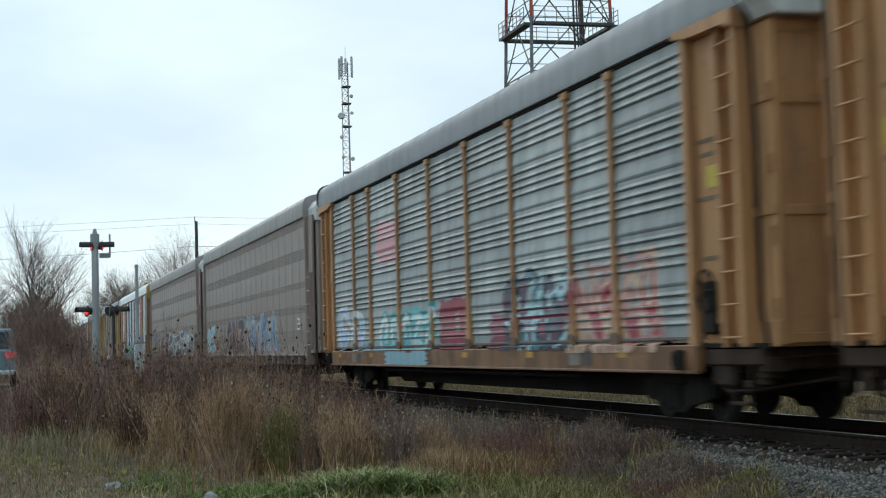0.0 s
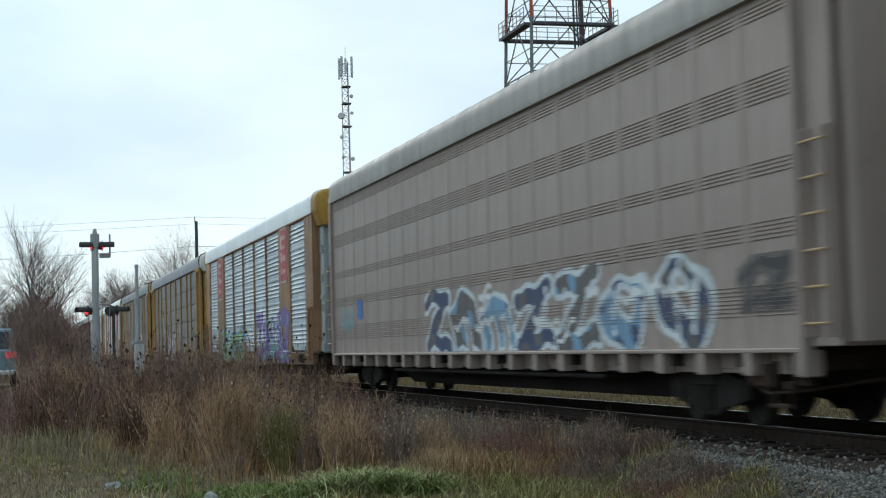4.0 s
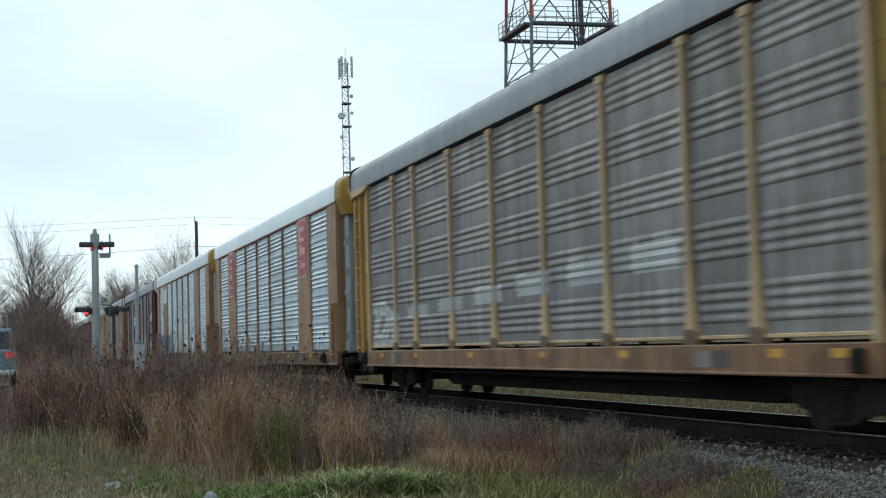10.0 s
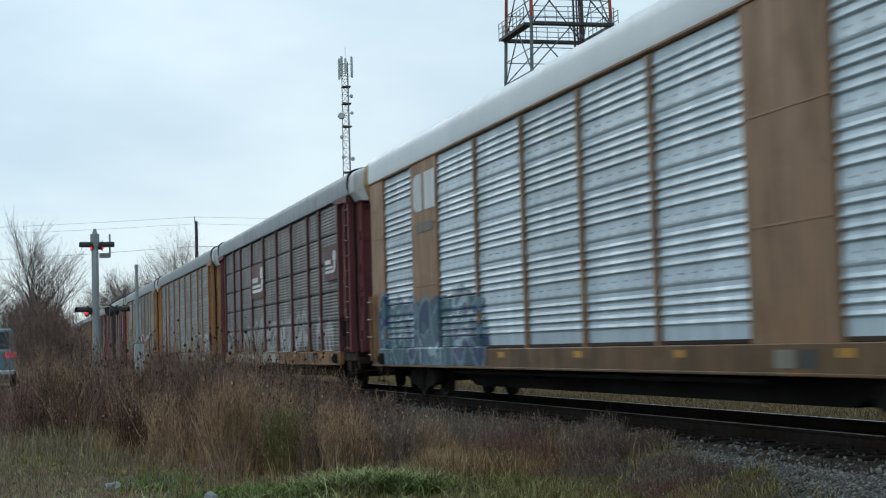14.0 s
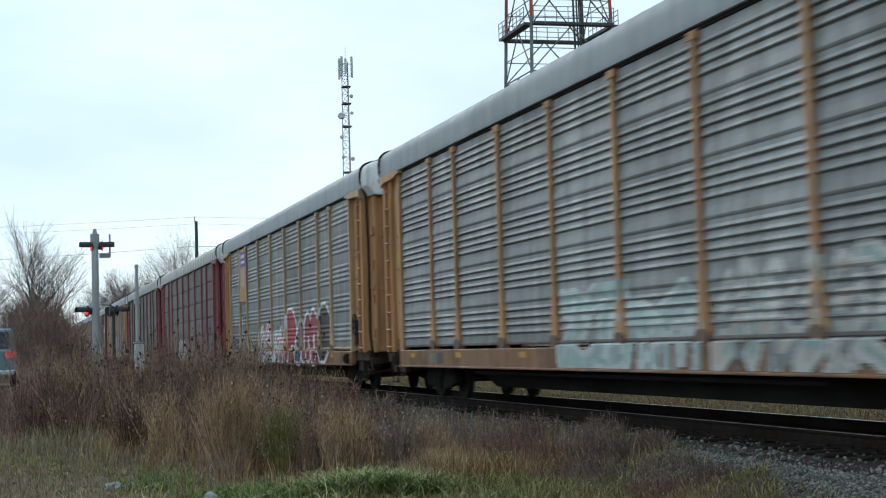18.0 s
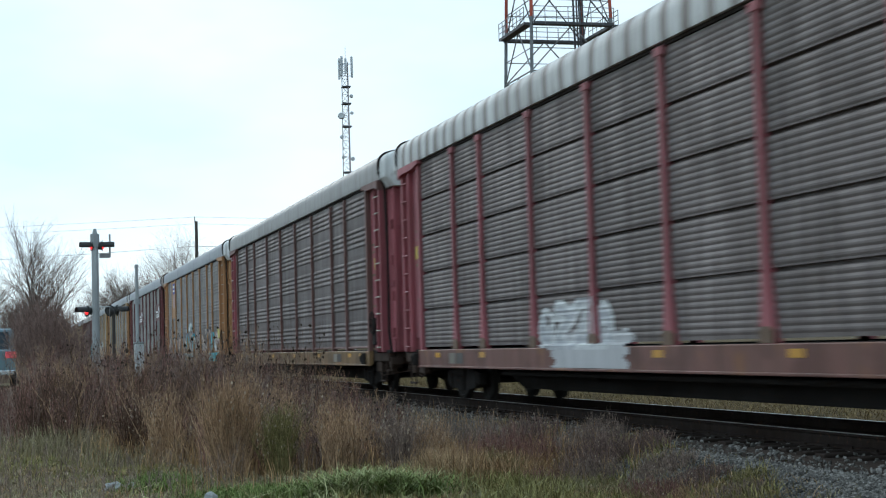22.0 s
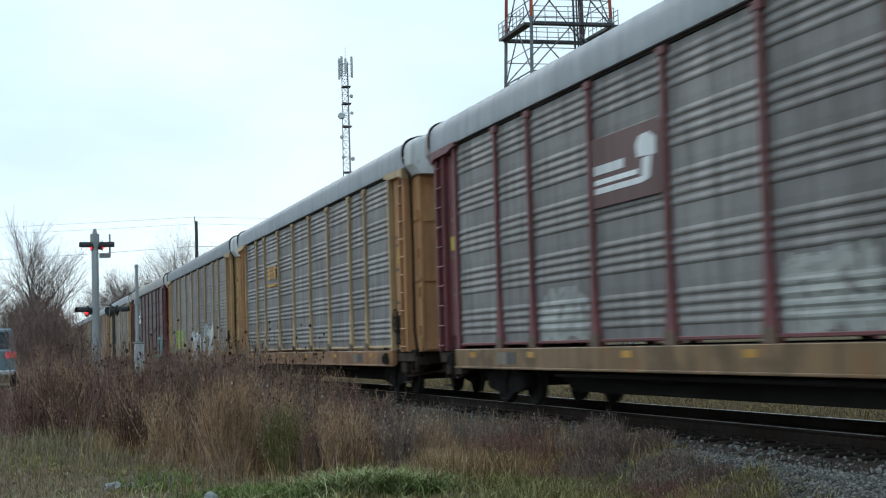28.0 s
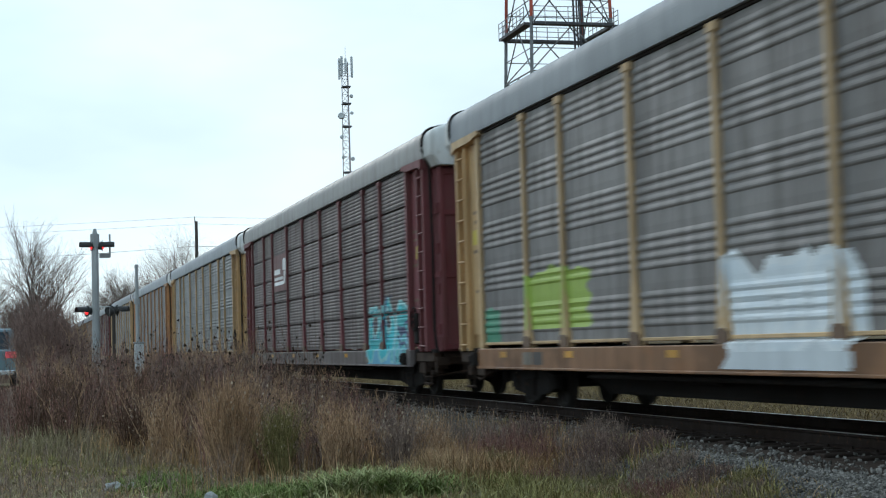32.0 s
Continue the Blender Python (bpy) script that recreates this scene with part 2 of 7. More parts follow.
# ---- mesh building ----
class Shape:
    """Collects the faces of one mesh."""

    def __init__(self):
        self.v, self.f, self.m = [], [], []

    def add(self, verts, faces, mat=0):
        o = len(self.v)
        self.v += verts
        self.f += [tuple(i + o for i in f) for f in faces]
        self.m += [mat] * len(faces)
        return self

    def box(self, x0, x1, y0, y1, z0, z1, bevel=0.0, mat=0):
        """A box with its twelve edges chamfered by bevel."""
        if bevel <= 0:
            v = [(x, y, z) for x in (x0, x1) for y in (y0, y1) for z in (z0, z1)]
            return self.add(v, [(0, 1, 3, 2), (4, 6, 7, 5), (0, 4, 5, 1), (2, 3, 7, 6), (0, 2, 6, 4), (1, 5, 7, 3)], mat)
        bm = bmesh.new()
        bmesh.ops.create_cube(bm, size=1)
        for q in bm.verts:
            q.co = ((x0 + x1) / 2 + q.co.x * (x1 - x0), (y0 + y1) / 2 + q.co.y * (y1 - y0), (z0 + z1) / 2 + q.co.z * (z1 - z0))
        bmesh.ops.bevel(bm, geom=bm.edges[:], offset=bevel, segments=1, affect="EDGES")
        bm.verts.index_update()
        self.add([tuple(q.co) for q in bm.verts], [tuple(q.index for q in f.verts) for f in bm.faces], mat)
        bm.free()
        return self

    def tube(self, a, b, r0, r1=None, n=8, mat=0, caps=True):
        """A straight tapered tube from a to b."""
        r1 = r0 if r1 is None else r1
        a, b = Vector(a), Vector(b)
        d = (b - a).normalized()
        u = d.orthogonal().normalized()
        w = d.cross(u)
        v = []
        for c, r in ((a, r0), (b, r1)):
            v += [tuple(c + (u * math.cos(2 * math.pi * i / n) + w * math.sin(2 * math.pi * i / n)) * r) for i in range(n)]
        f = [(i, (i + 1) % n, n + (i + 1) % n, n + i) for i in range(n)]
        if caps:
            f += [tuple(range(n))[::-1], tuple(range(n, 2 * n))]
        return self.add(v, f, mat)

    def prism(self, outline, axis, lo, hi, mat=0, caps=True):
        """An outline of (a, b) pairs, pushed along an axis from lo to hi."""
        n = len(outline)
        place = {"x": lambda p, s: (s, p[0], p[1]), "y": lambda p, s: (p[0], s, p[1]), "z": lambda p, s: (p[0], p[1], s)}[axis]
        v = [place(p, lo) for p in outline] + [place(p, hi) for p in outline]
        f = [(i, (i + 1) % n, n + (i + 1) % n, n + i) for i in range(n)]
        if caps:
            f += [tuple(range(n))[::-1], tuple(range(n, 2 * n))]
        return self.add(v, f, mat)

    def path(self, points, r, n=6, mat=0):
        """One bent tube along the points."""
        points = [Vector(p) for p in points]
        v = []
        for i, p in enumerate(points):
            d = (points[min(i + 1, len(points) - 1)] - points[max(i - 1, 0)]).normalized()
            u = d.cross(Vector((0, 0, 1)))
            u = (u if u.length > 1e-4 else Vector((1, 0, 0))).normalized()
            w = d.cross(u)
            v += [tuple(p + (u * math.cos(2 * math.pi * k / n) + w * math.sin(2 * math.pi * k / n)) * r) for k in range(n)]
        f = [(i * n + k, i * n + (k + 1) % n, (i + 1) * n + (k + 1) % n, (i + 1) * n + k) for i in range(len(points) - 1) for k in range(n)]
        f += [tuple(range(n))[::-1], tuple(range(len(v) - n, len(v)))]
        return self.add(v, f, mat)

    def mesh(self, name, slots=1, smooth=False):
        me = bpy.data.meshes.new(name)
        me.from_pydata(self.v, [], self.f)
        for _ in range(slots):
            me.materials.append(None)
        me.polygons.foreach_set("material_index", self.m)
        if smooth:
            me.polygons.foreach_set("use_smooth", [True] * len(self.f))
        bm = bmesh.new()
        bm.from_mesh(me)
        bmesh.ops.recalc_face_normals(bm, faces=bm.faces[:])
        bm.to_mesh(me)
        bm.free()
        return me


MESHES = {}


def shared(key, build, slots=1, smooth=False):
    """The mesh under that key, built once."""
    if key not in MESHES:
        MESHES[key] = build().mesh(str(key[0] if isinstance(key, tuple) else key), slots, smooth)
    return MESHES[key]


def part(name, me, materials, parent, label="", m=None):
    """One mesh object under a thing or a part; the materials sit on the object, so that meshes can be shared."""
    ob = new(name, me)
    ob.parent = parent
    for slot, mat in zip(ob.material_slots, materials if isinstance(materials, (list, tuple)) else [materials]):
        slot.link, slot.material = "OBJECT", mat
    if m is not None:
        ob.matrix_basis = m
    return tagged(ob, label)


def thing(name, m, label, category, group="", kind=""):
    ob = new(name)
    ob.empty_display_size = 0.3
    ob.matrix_basis = m
    return tagged(ob, label, category, group, kind)


def raw_mesh(name, verts, faces, material, smooth=False):
    """A large mesh from numpy arrays of triangles or quads."""
    me = bpy.data.meshes.new(name)
    me.from_pydata([tuple(v) for v in np.asarray(verts).tolist()], [], [tuple(f) for f in np.asarray(faces).tolist()])
    me.materials.append(material)
    if smooth:
        me.polygons.foreach_set("use_smooth", [True] * len(me.polygons))
    return me

# ---- the train ----
TRACK_Y = 9.887          # middle of the track
HALF = 1.52              # half the width of a wagon
PITCH_LENGTH = 28.6      # from coupling to coupling
Z_LOW, Z_TOP = 1.10, 5.04
POST_EDGES = [-11.6, -8.95, -7.1, -4.2, -1.4, 1.4, 4.2, 7.1, 8.95, 11.6]


def rib_profile(kind):
    """Depth of the ribbed side sheet over its height: five groups of four ribs with flat bands between them."""
    z, d = [Z_LOW], [0.0]
    unit = (Z_TOP - Z_LOW) / 5
    rib = 0.13
    for g in range(5):
        base = Z_LOW + g * unit
        if kind == "seamed" and g:
            z += [base - 0.026, base - 0.023, base + 0.023, base + 0.026]
            d += [0.0, -0.085, -0.085, 0.0]
        if kind == "seamed":
            for r in range(8):
                b = base + 0.05 + r * 0.088
                z += [b, b + 0.03, b + 0.055, b + 0.085]
                d += [0.0, 0.012, 0.012, 0.0]
            continue
        for r in range(4):
            b = base + 0.20 + r * rib
            if kind == "lapped":
                z += [b - 0.022, b - 0.012, b + 0.002, b + 0.012, b + 0.024, b + 0.068]
                d += [0.0, -0.018, -0.018, 0.024, 0.03, 0.006]
            else:
                z += [b, b + 0.022, b + 0.045, b + 0.068, b + 0.104]
                d += [0.0, 0.017, 0.022, 0.016, 0.0]
        if g:
            z += [base + 0.01] if kind == "ribbed" else [base - 0.07, base - 0.045, base - 0.02, base + 0.105]
            d += [0.004] if kind == "ribbed" else [0.002, 0.020, 0.027, 0.006]
    z.append(Z_TOP)
    d.append(0.0)
    order = np.argsort(np.array(z), kind="stable")
    return np.array(z)[order], np.array(d)[order]


def sheet_depth(kind, z):
    """How far the sheet of a wagon's side stands out from its plane at height z."""
    if kind == "smooth":
        return np.zeros_like(z)
    return np.interp(z, *rib_profile(kind))


PLANE = HALF - 0.075     # the plane of the side sheets


def side_panel(kind, x0, x1, side):
    def build():
        zz, dd = rib_profile(kind)
        s, n = Shape(), len(zz)
        out = [(side * (PLANE + d), z) for z, d in zip(zz, dd)]
        v = [(x, y, z) for x in (x0, x1) for y, z in out]
        v += [(x, side * (PLANE - 0.09), z) for x in (x0, x1) for z in (Z_LOW, Z_TOP)]
        f = [(i, i + 1, n + i + 1, n + i) for i in range(n - 1)]
        f += [(0, n, 2 * n + 2, 2 * n), (n - 1, 2 * n - 1, 2 * n + 3, 2 * n + 1)]
        return s.add(v, f)
    return shared(("panel", kind, x0, x1, side), build)


def perforation_rows(x0, x1):
    """Short raised pressings in two rows on each flat band of a pale sheet."""
    def build():
        s, unit = Shape(), (Z_TOP - Z_LOW) / 5
        count = max(3, int((x1 - x0) / 0.42))
        for g in range(1, 5):
            for row in (0, 1):
                z = Z_LOW + g * unit - 0.005 + row * 0.09
                for i in range(count):
                    x = x0 + (i + 0.5 + 0.25 * row) * (x1 - x0) / (count + 0.5)
                    s.box(x - 0.03, x + 0.03, -PLANE - 0.028, -PLANE + 0.002, z - 0.010, z + 0.010)
        return s
    return shared(("perforation", x0, x1), build)


def post_mesh(side, width, foot):
    def build():
        s = Shape()
        w, f = width / 2, width / 2 * (3.1 if foot else 1.0)
        outline = [(-f, 1.02), (f, 1.02), (f, 1.16), (w, 2.0), (w, 5.02), (-w, 5.02), (-w, 2.0), (-f, 1.16)]
        s.prism(outline, "y", *sorted((side * (HALF - 0.12), side * HALF)))
        if foot:
            s.box(-0.13, 0.13, *sorted((side * (HALF - 0.1), side * (HALF + 0.012))), 4.93, 5.05, 0.008)
        return s
    return shared(("post", side, width, foot), build)


ROOF_LINE = [(-1.53, 5.10), (-1.54, 5.20), (-1.535, 5.40), (-1.50, 5.53), (-1.42, 5.62), (-1.28, 5.68), (-1.0, 5.73), (-0.5, 5.77), (0, 5.79)]


def rounded(line, steps=4):
    """The same line with smooth curves through its points."""
    out = []
    for i in range(len(line) - 1):
        p = [Vector(line[min(max(i + k, 0), len(line) - 1)]) for k in (-1, 0, 1, 2)]
        for t in (k / steps for k in range(steps)):
            q = 0.5 * (2 * p[1] + (p[2] - p[0]) * t + (2 * p[0] - 5 * p[1] + 4 * p[2] - p[3]) * t * t + (3 * p[1] - p[0] - 3 * p[2] + p[3]) * t ** 3)
            out.append((q.x, q.y))
    return out + [line[-1]]


ROOF_LINE = rounded(ROOF_LINE)
ROOF_LINE = ROOF_LINE + [(-y, z) for y, z in ROOF_LINE[-2::-1]]


def roof_mesh(x0, x1, lift=0.06):
    """A rounded roof in one sheet, with low standing seams across it and closed ends."""
    def build():
        s, n, rings = Shape(), len(ROOF_LINE), []
        for i in range(23):
            x = x0 + (x1 - x0) * i / 22
            rings += [(x, 0.0)] if i in (0, 22) else [(x - 0.02, 0.0), (x - 0.014, 0.004), (x + 0.014, 0.004), (x + 0.02, 0.0)]
        v = [(x, y * (1 + up * 0.5), z + up + lift * min(1.0, max(0.0, (z - 5.15) / 0.25))) for x, up in rings for y, z in ROOF_LINE]
        f = [(k * n + j, k * n + (j + 1) % n, (k + 1) * n + (j + 1) % n, (k + 1) * n + j) for k in range(len(rings) - 1) for j in range(n)]
        f += [tuple(range(n)), tuple(range(len(v) - n, len(v)))[::-1]]
        return s.add(v, f)
    return shared(("roof", x0, x1, lift), build)


def full_hood_mesh(end, x0, x1, low):
    """A hood of nearly the roof's own section, rounded off towards the coupling and closed below."""
    def build():
        n = len(ROOF_LINE)
        v = []
        for x, wide, drop in ((x0, 0.995, 0.0), (x1 - 0.16, 0.99, 0.004), (x1 - 0.08, 0.98, 0.014), (x1 - 0.02, 0.955, 0.04), (x1, 0.92, 0.08)):
            ring = [(y * wide, z + 0.05 * min(1.0, max(0.0, (z - 5.15) / 0.25)) - drop * (z - low)) for y, z in ROOF_LINE]
            ring[0], ring[-1] = (ring[0][0] * 0.9, low), (ring[-1][0] * 0.9, low)
            v += [(end * x, y, z) for y, z in ring]
        f = [(k * n + j, k * n + (j + 1) % n, (k + 1) * n + (j + 1) % n, (k + 1) * n + j) for k in range(4) for j in range(n)]
        return Shape().add(v, f + [tuple(range(4 * n, 5 * n))])
    return shared(("full_hood", end, x0, x1, low), build)


def end_seal_mesh(end, x):
    """A dark hose laid round the end of the roof, hanging down beside the door on the near side."""
    def build():
        over = [(end * x, y * 1.012, z + 0.055 * min(1.0, max(0.0, (z - 5.15) / 0.25)) + 0.012) for y, z in ROOF_LINE if y < 0.6 and z > 5.2]
        pts = over[::-1] + [(end * (x + 0.02), -1.5, 5.12), (end * (x + 0.05), -1.42, 4.9), (end * (x + 0.07), -1.39, 3.4), (end * (x + 0.06), -1.4, 1.5), (end * (x + 0.09), -1.36, 1.05)]
        return Shape().path(pts, 0.03, 6)
    return shared(("end_seal", end, x), build)


def end_door(car, end, x0, x1, top, paint, label):
    """A folding end door: a shallow leaf with stiles and crossbars on its face, edge strips and hinges."""
    lo, hi = sorted((end * x0, end * x1))
    door = part("end_door", shared(("end_door", end, x0, x1, top), lambda: Shape().box(lo, hi, -1.3, 1.3, 1.0, top, 0.04)), paint, car, label)
    for y in (-1.24, -0.62, -0.05, 0.05, 0.62, 1.24):
        part("stile", shared(("stile", end, x1, top), lambda: Shape().box(*sorted((end * x1, end * (x1 + 0.035))), -0.045, 0.045, 1.02, top - 0.02, 0.008)), paint, door, "", pose(0, y, 0))
    for z in (1.1, 2.6, 3.92, top - 0.12):
        part("crossbar", shared(("crossbar", end, x1), lambda: Shape().box(*sorted((end * x1, end * (x1 + 0.03))), -1.2, 1.2, -0.06, 0.06, 0.008)), paint, door, "", pose(0, 0, z))
    for z, h in ((1.0, 0.3), (2.55, 0.13), (3.9, 0.1)):
        part("edge_strip", shared(("edge_strip", end, x0, x1, h), lambda: Shape().box(lo, hi, -1.325, -1.3, 0, h, 0.01)), paint, door, "", pose(0, 0, z))
    for z in (1.35, 2.2, 3.05, 3.9):
        part("hinge", shared(("hinge", end, x1), lambda: Shape().tube((end * (x1 - 0.06), -1.33, 0), (end * (x1 - 0.06), -1.33, 0.22), 0.035, n=6)), paint, door, "", pose(0, 0, z))
    for y in (-0.34, 0.34):
        part("lock_rod", shared(("lock_rod", end), lambda: Shape().tube((end * (x1 + 0.05), 0, 1.0), (end * (x1 + 0.05), 0, top - 0.2), 0.022, n=6)), RUSTY_STEEL, door, "", pose(0, y, 0))
    return door


def ladder_mesh(x, side, z0, z1):
    def build():
        s = Shape()
        for dx in (-0.215, 0.215):
            s.box(x + dx - 0.02, x + dx + 0.02, *sorted((side * (HALF - 0.10), side * (HALF - 0.01))), z0, z1, 0.008)
        return s
    return shared(("ladder", x, side, z0, z1), build)


def rung_mesh():
    return shared(("rung",), lambda: Shape().tube((-0.24, 0, 0), (0.24, 0, 0), 0.016, n=6))


def wheelset_mesh():
    def build():
        s = Shape()
        s.tube((0, -0.95, 0), (0, 0.95, 0), 0.075, n=10)
        for side in (-1, 1):
            rings = [(side * 0.69, 0.46), (side * 0.715, 0.46), (side * 0.725, 0.425), (side * 0.815, 0.418), (side * 0.82, 0.36), (side * 0.785, 0.33),
                     (side * 0.775, 0.16), (side * 0.83, 0.13), (side * 0.83, 0.08)]
            n = 24
            v = [(r * math.cos(2 * math.pi * i / n), y, r * math.sin(2 * math.pi * i / n)) for y, r in rings for i in range(n)]
            f = [(k * n + i, k * n + (i + 1) % n, (k + 1) * n + (i + 1) % n, (k + 1) * n + i) for k in range(len(rings) - 1) for i in range(n)]
            s.add(v, f + [tuple(range(n))])
        return s
    return shared(("wheelset",), build)


def side_frame_mesh(side):
    """A cast bogie side frame with its spring window and axle boxes."""
    def build():
        s = Shape()
        y0, y1 = sorted((side * 0.93, side * 1.06))
        s.prism([(-1.15, 0.34), (-0.92, 0.28), (-0.45, 0.22), (-0.25, 0.12), (0.25, 0.12), (0.45, 0.22), (0.92, 0.28), (1.15, 0.34), (1.15, 0.56),
                 (0.75, 0.62), (0.35, 0.78), (-0.35, 0.78), (-0.75, 0.62), (-1.15, 0.56)], "y", y0, y1)
        for x in (-0.89, 0.89):
            s.tube((x, y0 - 0.02, 0.42), (x, y1 + 0.04, 0.42), 0.15, n=12)
        for x in (-0.13, 0, 0.13):
            s.tube((x, side * 1.09, 0.2), (x, side * 1.09, 0.5), 0.06, n=8)
        s.box(-0.3, 0.3, *sorted((side * 1.0, side * 1.12)), 0.5, 0.66, 0.02)
        return s
    return shared(("side_frame", side), build)


def bogie(wagon, x):
    b = part("bogie", shared(("bolster",), lambda: Shape().box(-0.25, 0.25, -1.0, 1.0, 0.42, 0.70, 0.03)
                             .box(-1.0, -0.85, -0.9, 0.9, 0.5, 0.58).box(0.85, 1.0, -0.9, 0.9, 0.5, 0.58)), DARK_STEEL, wagon, "grimy black cast steel bogie", pose(x, 0, 0))
    for side in (-1, 1):
        part("side_frame", side_frame_mesh(side), DARK_STEEL, b)
    return [part("wheelset", wheelset_mesh(), WHEEL_STEEL, b, "worn steel wheels on an axle", pose(dx, 0, 0.42)) for dx in (-0.89, 0.89)]


def underframe_mesh():
    def build():
        s = Shape()
        s.box(-13.2, 13.2, -0.36, 0.36, 0.55, 0.98, 0.02)
        s.box(-13.4, 13.4, -1.42, 1.42, 0.98, 1.05)
        s.prism([(-8.6, 0.56), (-7.6, 0.27), (7.6, 0.27), (8.6, 0.56), (8.6, 0.96), (-8.6, 0.96)], "y", -0.56, 0.56)
        s.box(-6.8, 6.8, -1.25, 1.25, 0.55, 0.62, 0.02)
        for i in range(-6, 7):
            s.box(i * 1.95 - 0.06, i * 1.95 + 0.06, -1.42, 1.42, 0.76, 0.98)
        for x, y in ((-3.2, -0.85), (2.4, -0.8), (4.4, 0.8)):
            s.tube((x - 0.5, y, 0.68), (x + 0.5, y, 0.68), 0.2, n=12)
        for y in (-1.1, 1.1):
            s.tube((-6.6, y, 0.56), (6.6, y, 0.56), 0.02, n=5)
        return s
    return shared(("underframe",), build)


def end_gear_mesh(end):
    """Headstock, uncoupling lever, steps, rods and brackets below the end of a wagon."""
    def build():
        s, rr = Shape(), random.Random(77 + end)
        s.box(*sorted((end * 13.05, end * 13.32)), -1.22, 1.22, 0.72, 1.0, 0.03)
        for side in (-1, 1):
            s.box(*sorted((end * 12.5, end * 12.98)), *sorted((side * 1.36, side * 1.44)), 0.30, 0.34, 0.006)
            for dx in (12.52, 12.96):
                s.tube((end * dx, side * 1.40, 0.32), (end * dx, side * 1.38, 1.0), 0.016, n=5)
            s.path([(end * 13.36, side * 1.38, 0.55), (end * 13.38, side * 1.3, 0.86), (end * 13.45, side * 0.6, 0.9), (end * 13.75, side * 0.12, 0.86)], 0.014)
            s.box(*sorted((end * 11.9, end * 12.4)), *sorted((side * 1.2, side * 1.38)), 0.52, 0.80, 0.03)
            for _ in range(9):
                x, z = rr.uniform(11.6, 13.2), rr.uniform(0.5, 1.0)
                s.box(*sorted((end * x, end * (x + rr.uniform(0.06, 0.25)))), *sorted((side * rr.uniform(1.05, 1.2), side * rr.uniform(1.25, 1.42))), z, z + rr.uniform(0.05, 0.2), 0.012)
            s.path([(end * 11.7, side * 1.3, 0.62), (end * 12.3, side * 1.34, 0.45), (end * 13.0, side * 1.2, 0.5), (end * 13.5, side * 0.5, 0.62)], 0.02)
        return s
    return shared(("end_gear", end), build)


def coupler_mesh(end):
    def build():
        s = Shape()
        s.box(*sorted((end * 13.3, end * 13.95)), -0.1, 0.1, 0.72, 0.90, 0.03)
        s.prism([(end * 13.9, -0.17), (end * 14.18, -0.2), (end * 14.26, -0.05), (end * 14.16, 0.02), (end * 14.24, 0.16), (end * 13.9, 0.17)], "z", 0.68, 0.94)
        return s
    return shared(("coupler", end), build)


def hose_mesh(end):
    def build():
        s = Shape()
        pts = [(13.5, 0.35, 0.75), (13.75, 0.35, 0.55), (14.0, 0.3, 0.42), (14.28, 0.2, 0.40)]
        s.path([(end * a, b, c) for a, b, c in pts], 0.025)
        return s
    return shared(("brake_hose", end), build)


def brake_wheel_mesh():
    def build():
        s = Shape()
        n = 18
        for i in range(n):
            a, b = 2 * math.pi * i / n, 2 * math.pi * (i + 1) / n
            s.tube((0.26 * math.cos(a), 0, 0.26 * math.sin(a)), (0.26 * math.cos(b), 0, 0.26 * math.sin(b)), 0.018, n=5, caps=False)
        for i in range(5):
            a = 2 * math.pi * i / 5
            s.tube((0, 0, 0), (0.26 * math.cos(a), 0, 0.26 * math.sin(a)), 0.012, n=5)
        return s.box(-0.14, 0.14, 0.02, 0.14, -0.55, 0.12, 0.03)
    return shared(("brake_wheel",), build)


def flat_sign(car, name, x0, x1, z0, z1, material, label, out=HALF + 0.006, pieces=None):
    """A thin painted plate or marking on the near side of a wagon; pieces: outlines in the plate's own units (0 to 1)."""
    for o in pieces or [[(0, 0), (1, 0), (1, 1), (0, 1)]]:
        s = Shape().prism([(x0 + a * (x1 - x0), z0 + b * (z1 - z0)) for a, b in o], "y", -out, -out + 0.004)
        part(name, s.mesh(name), material, car, label)


def paint_grid(x0, x1, z0, z1):
    nx, nz = max(2, int((x1 - x0) / 0.05)), max(2, int((z1 - z0) / 0.034))
    return np.meshgrid(np.linspace(x0, x1, nx + 1), np.linspace(z0, z1, nz + 1), indexing="ij")


def sprayed(car, kind, posts, gx, gz, keep, which, materials, name, label, half_post=0.06, proud=0.007):
    """A skin of paint over ribs, posts and sill: the kept cells of a grid on the near side, each in the colour of its number."""
    depth = PLANE + sheet_depth(kind, gz)
    for p in posts:
        lo, hi = p if isinstance(p, tuple) else (p - half_post, p + half_post)
        depth = np.where((gx > lo) & (gx < hi), HALF, depth)
    if kind != "smooth":
        depth = np.where(gz < 1.07, HALF + 0.03, depth)
    idx = np.arange(gx.size).reshape(gx.shape)
    faces = np.stack([idx[:-1, :-1], idx[1:, :-1], idx[1:, 1:], idx[:-1, 1:]], -1)[keep]
    used, inverse = np.unique(faces, return_inverse=True)
    verts = np.stack([gx.ravel(), -(depth.ravel() + proud), gz.ravel()], 1)[used]
    me = bpy.data.meshes.new(name)
    me.from_pydata([tuple(v) for v in verts.tolist()], [], [tuple(f) for f in inverse.reshape(faces.shape).tolist()])
    for _ in materials:
        me.materials.append(None)
    me.polygons.foreach_set("material_index", which[keep].astype(np.int32))
    return part(name, me, materials, car, label)


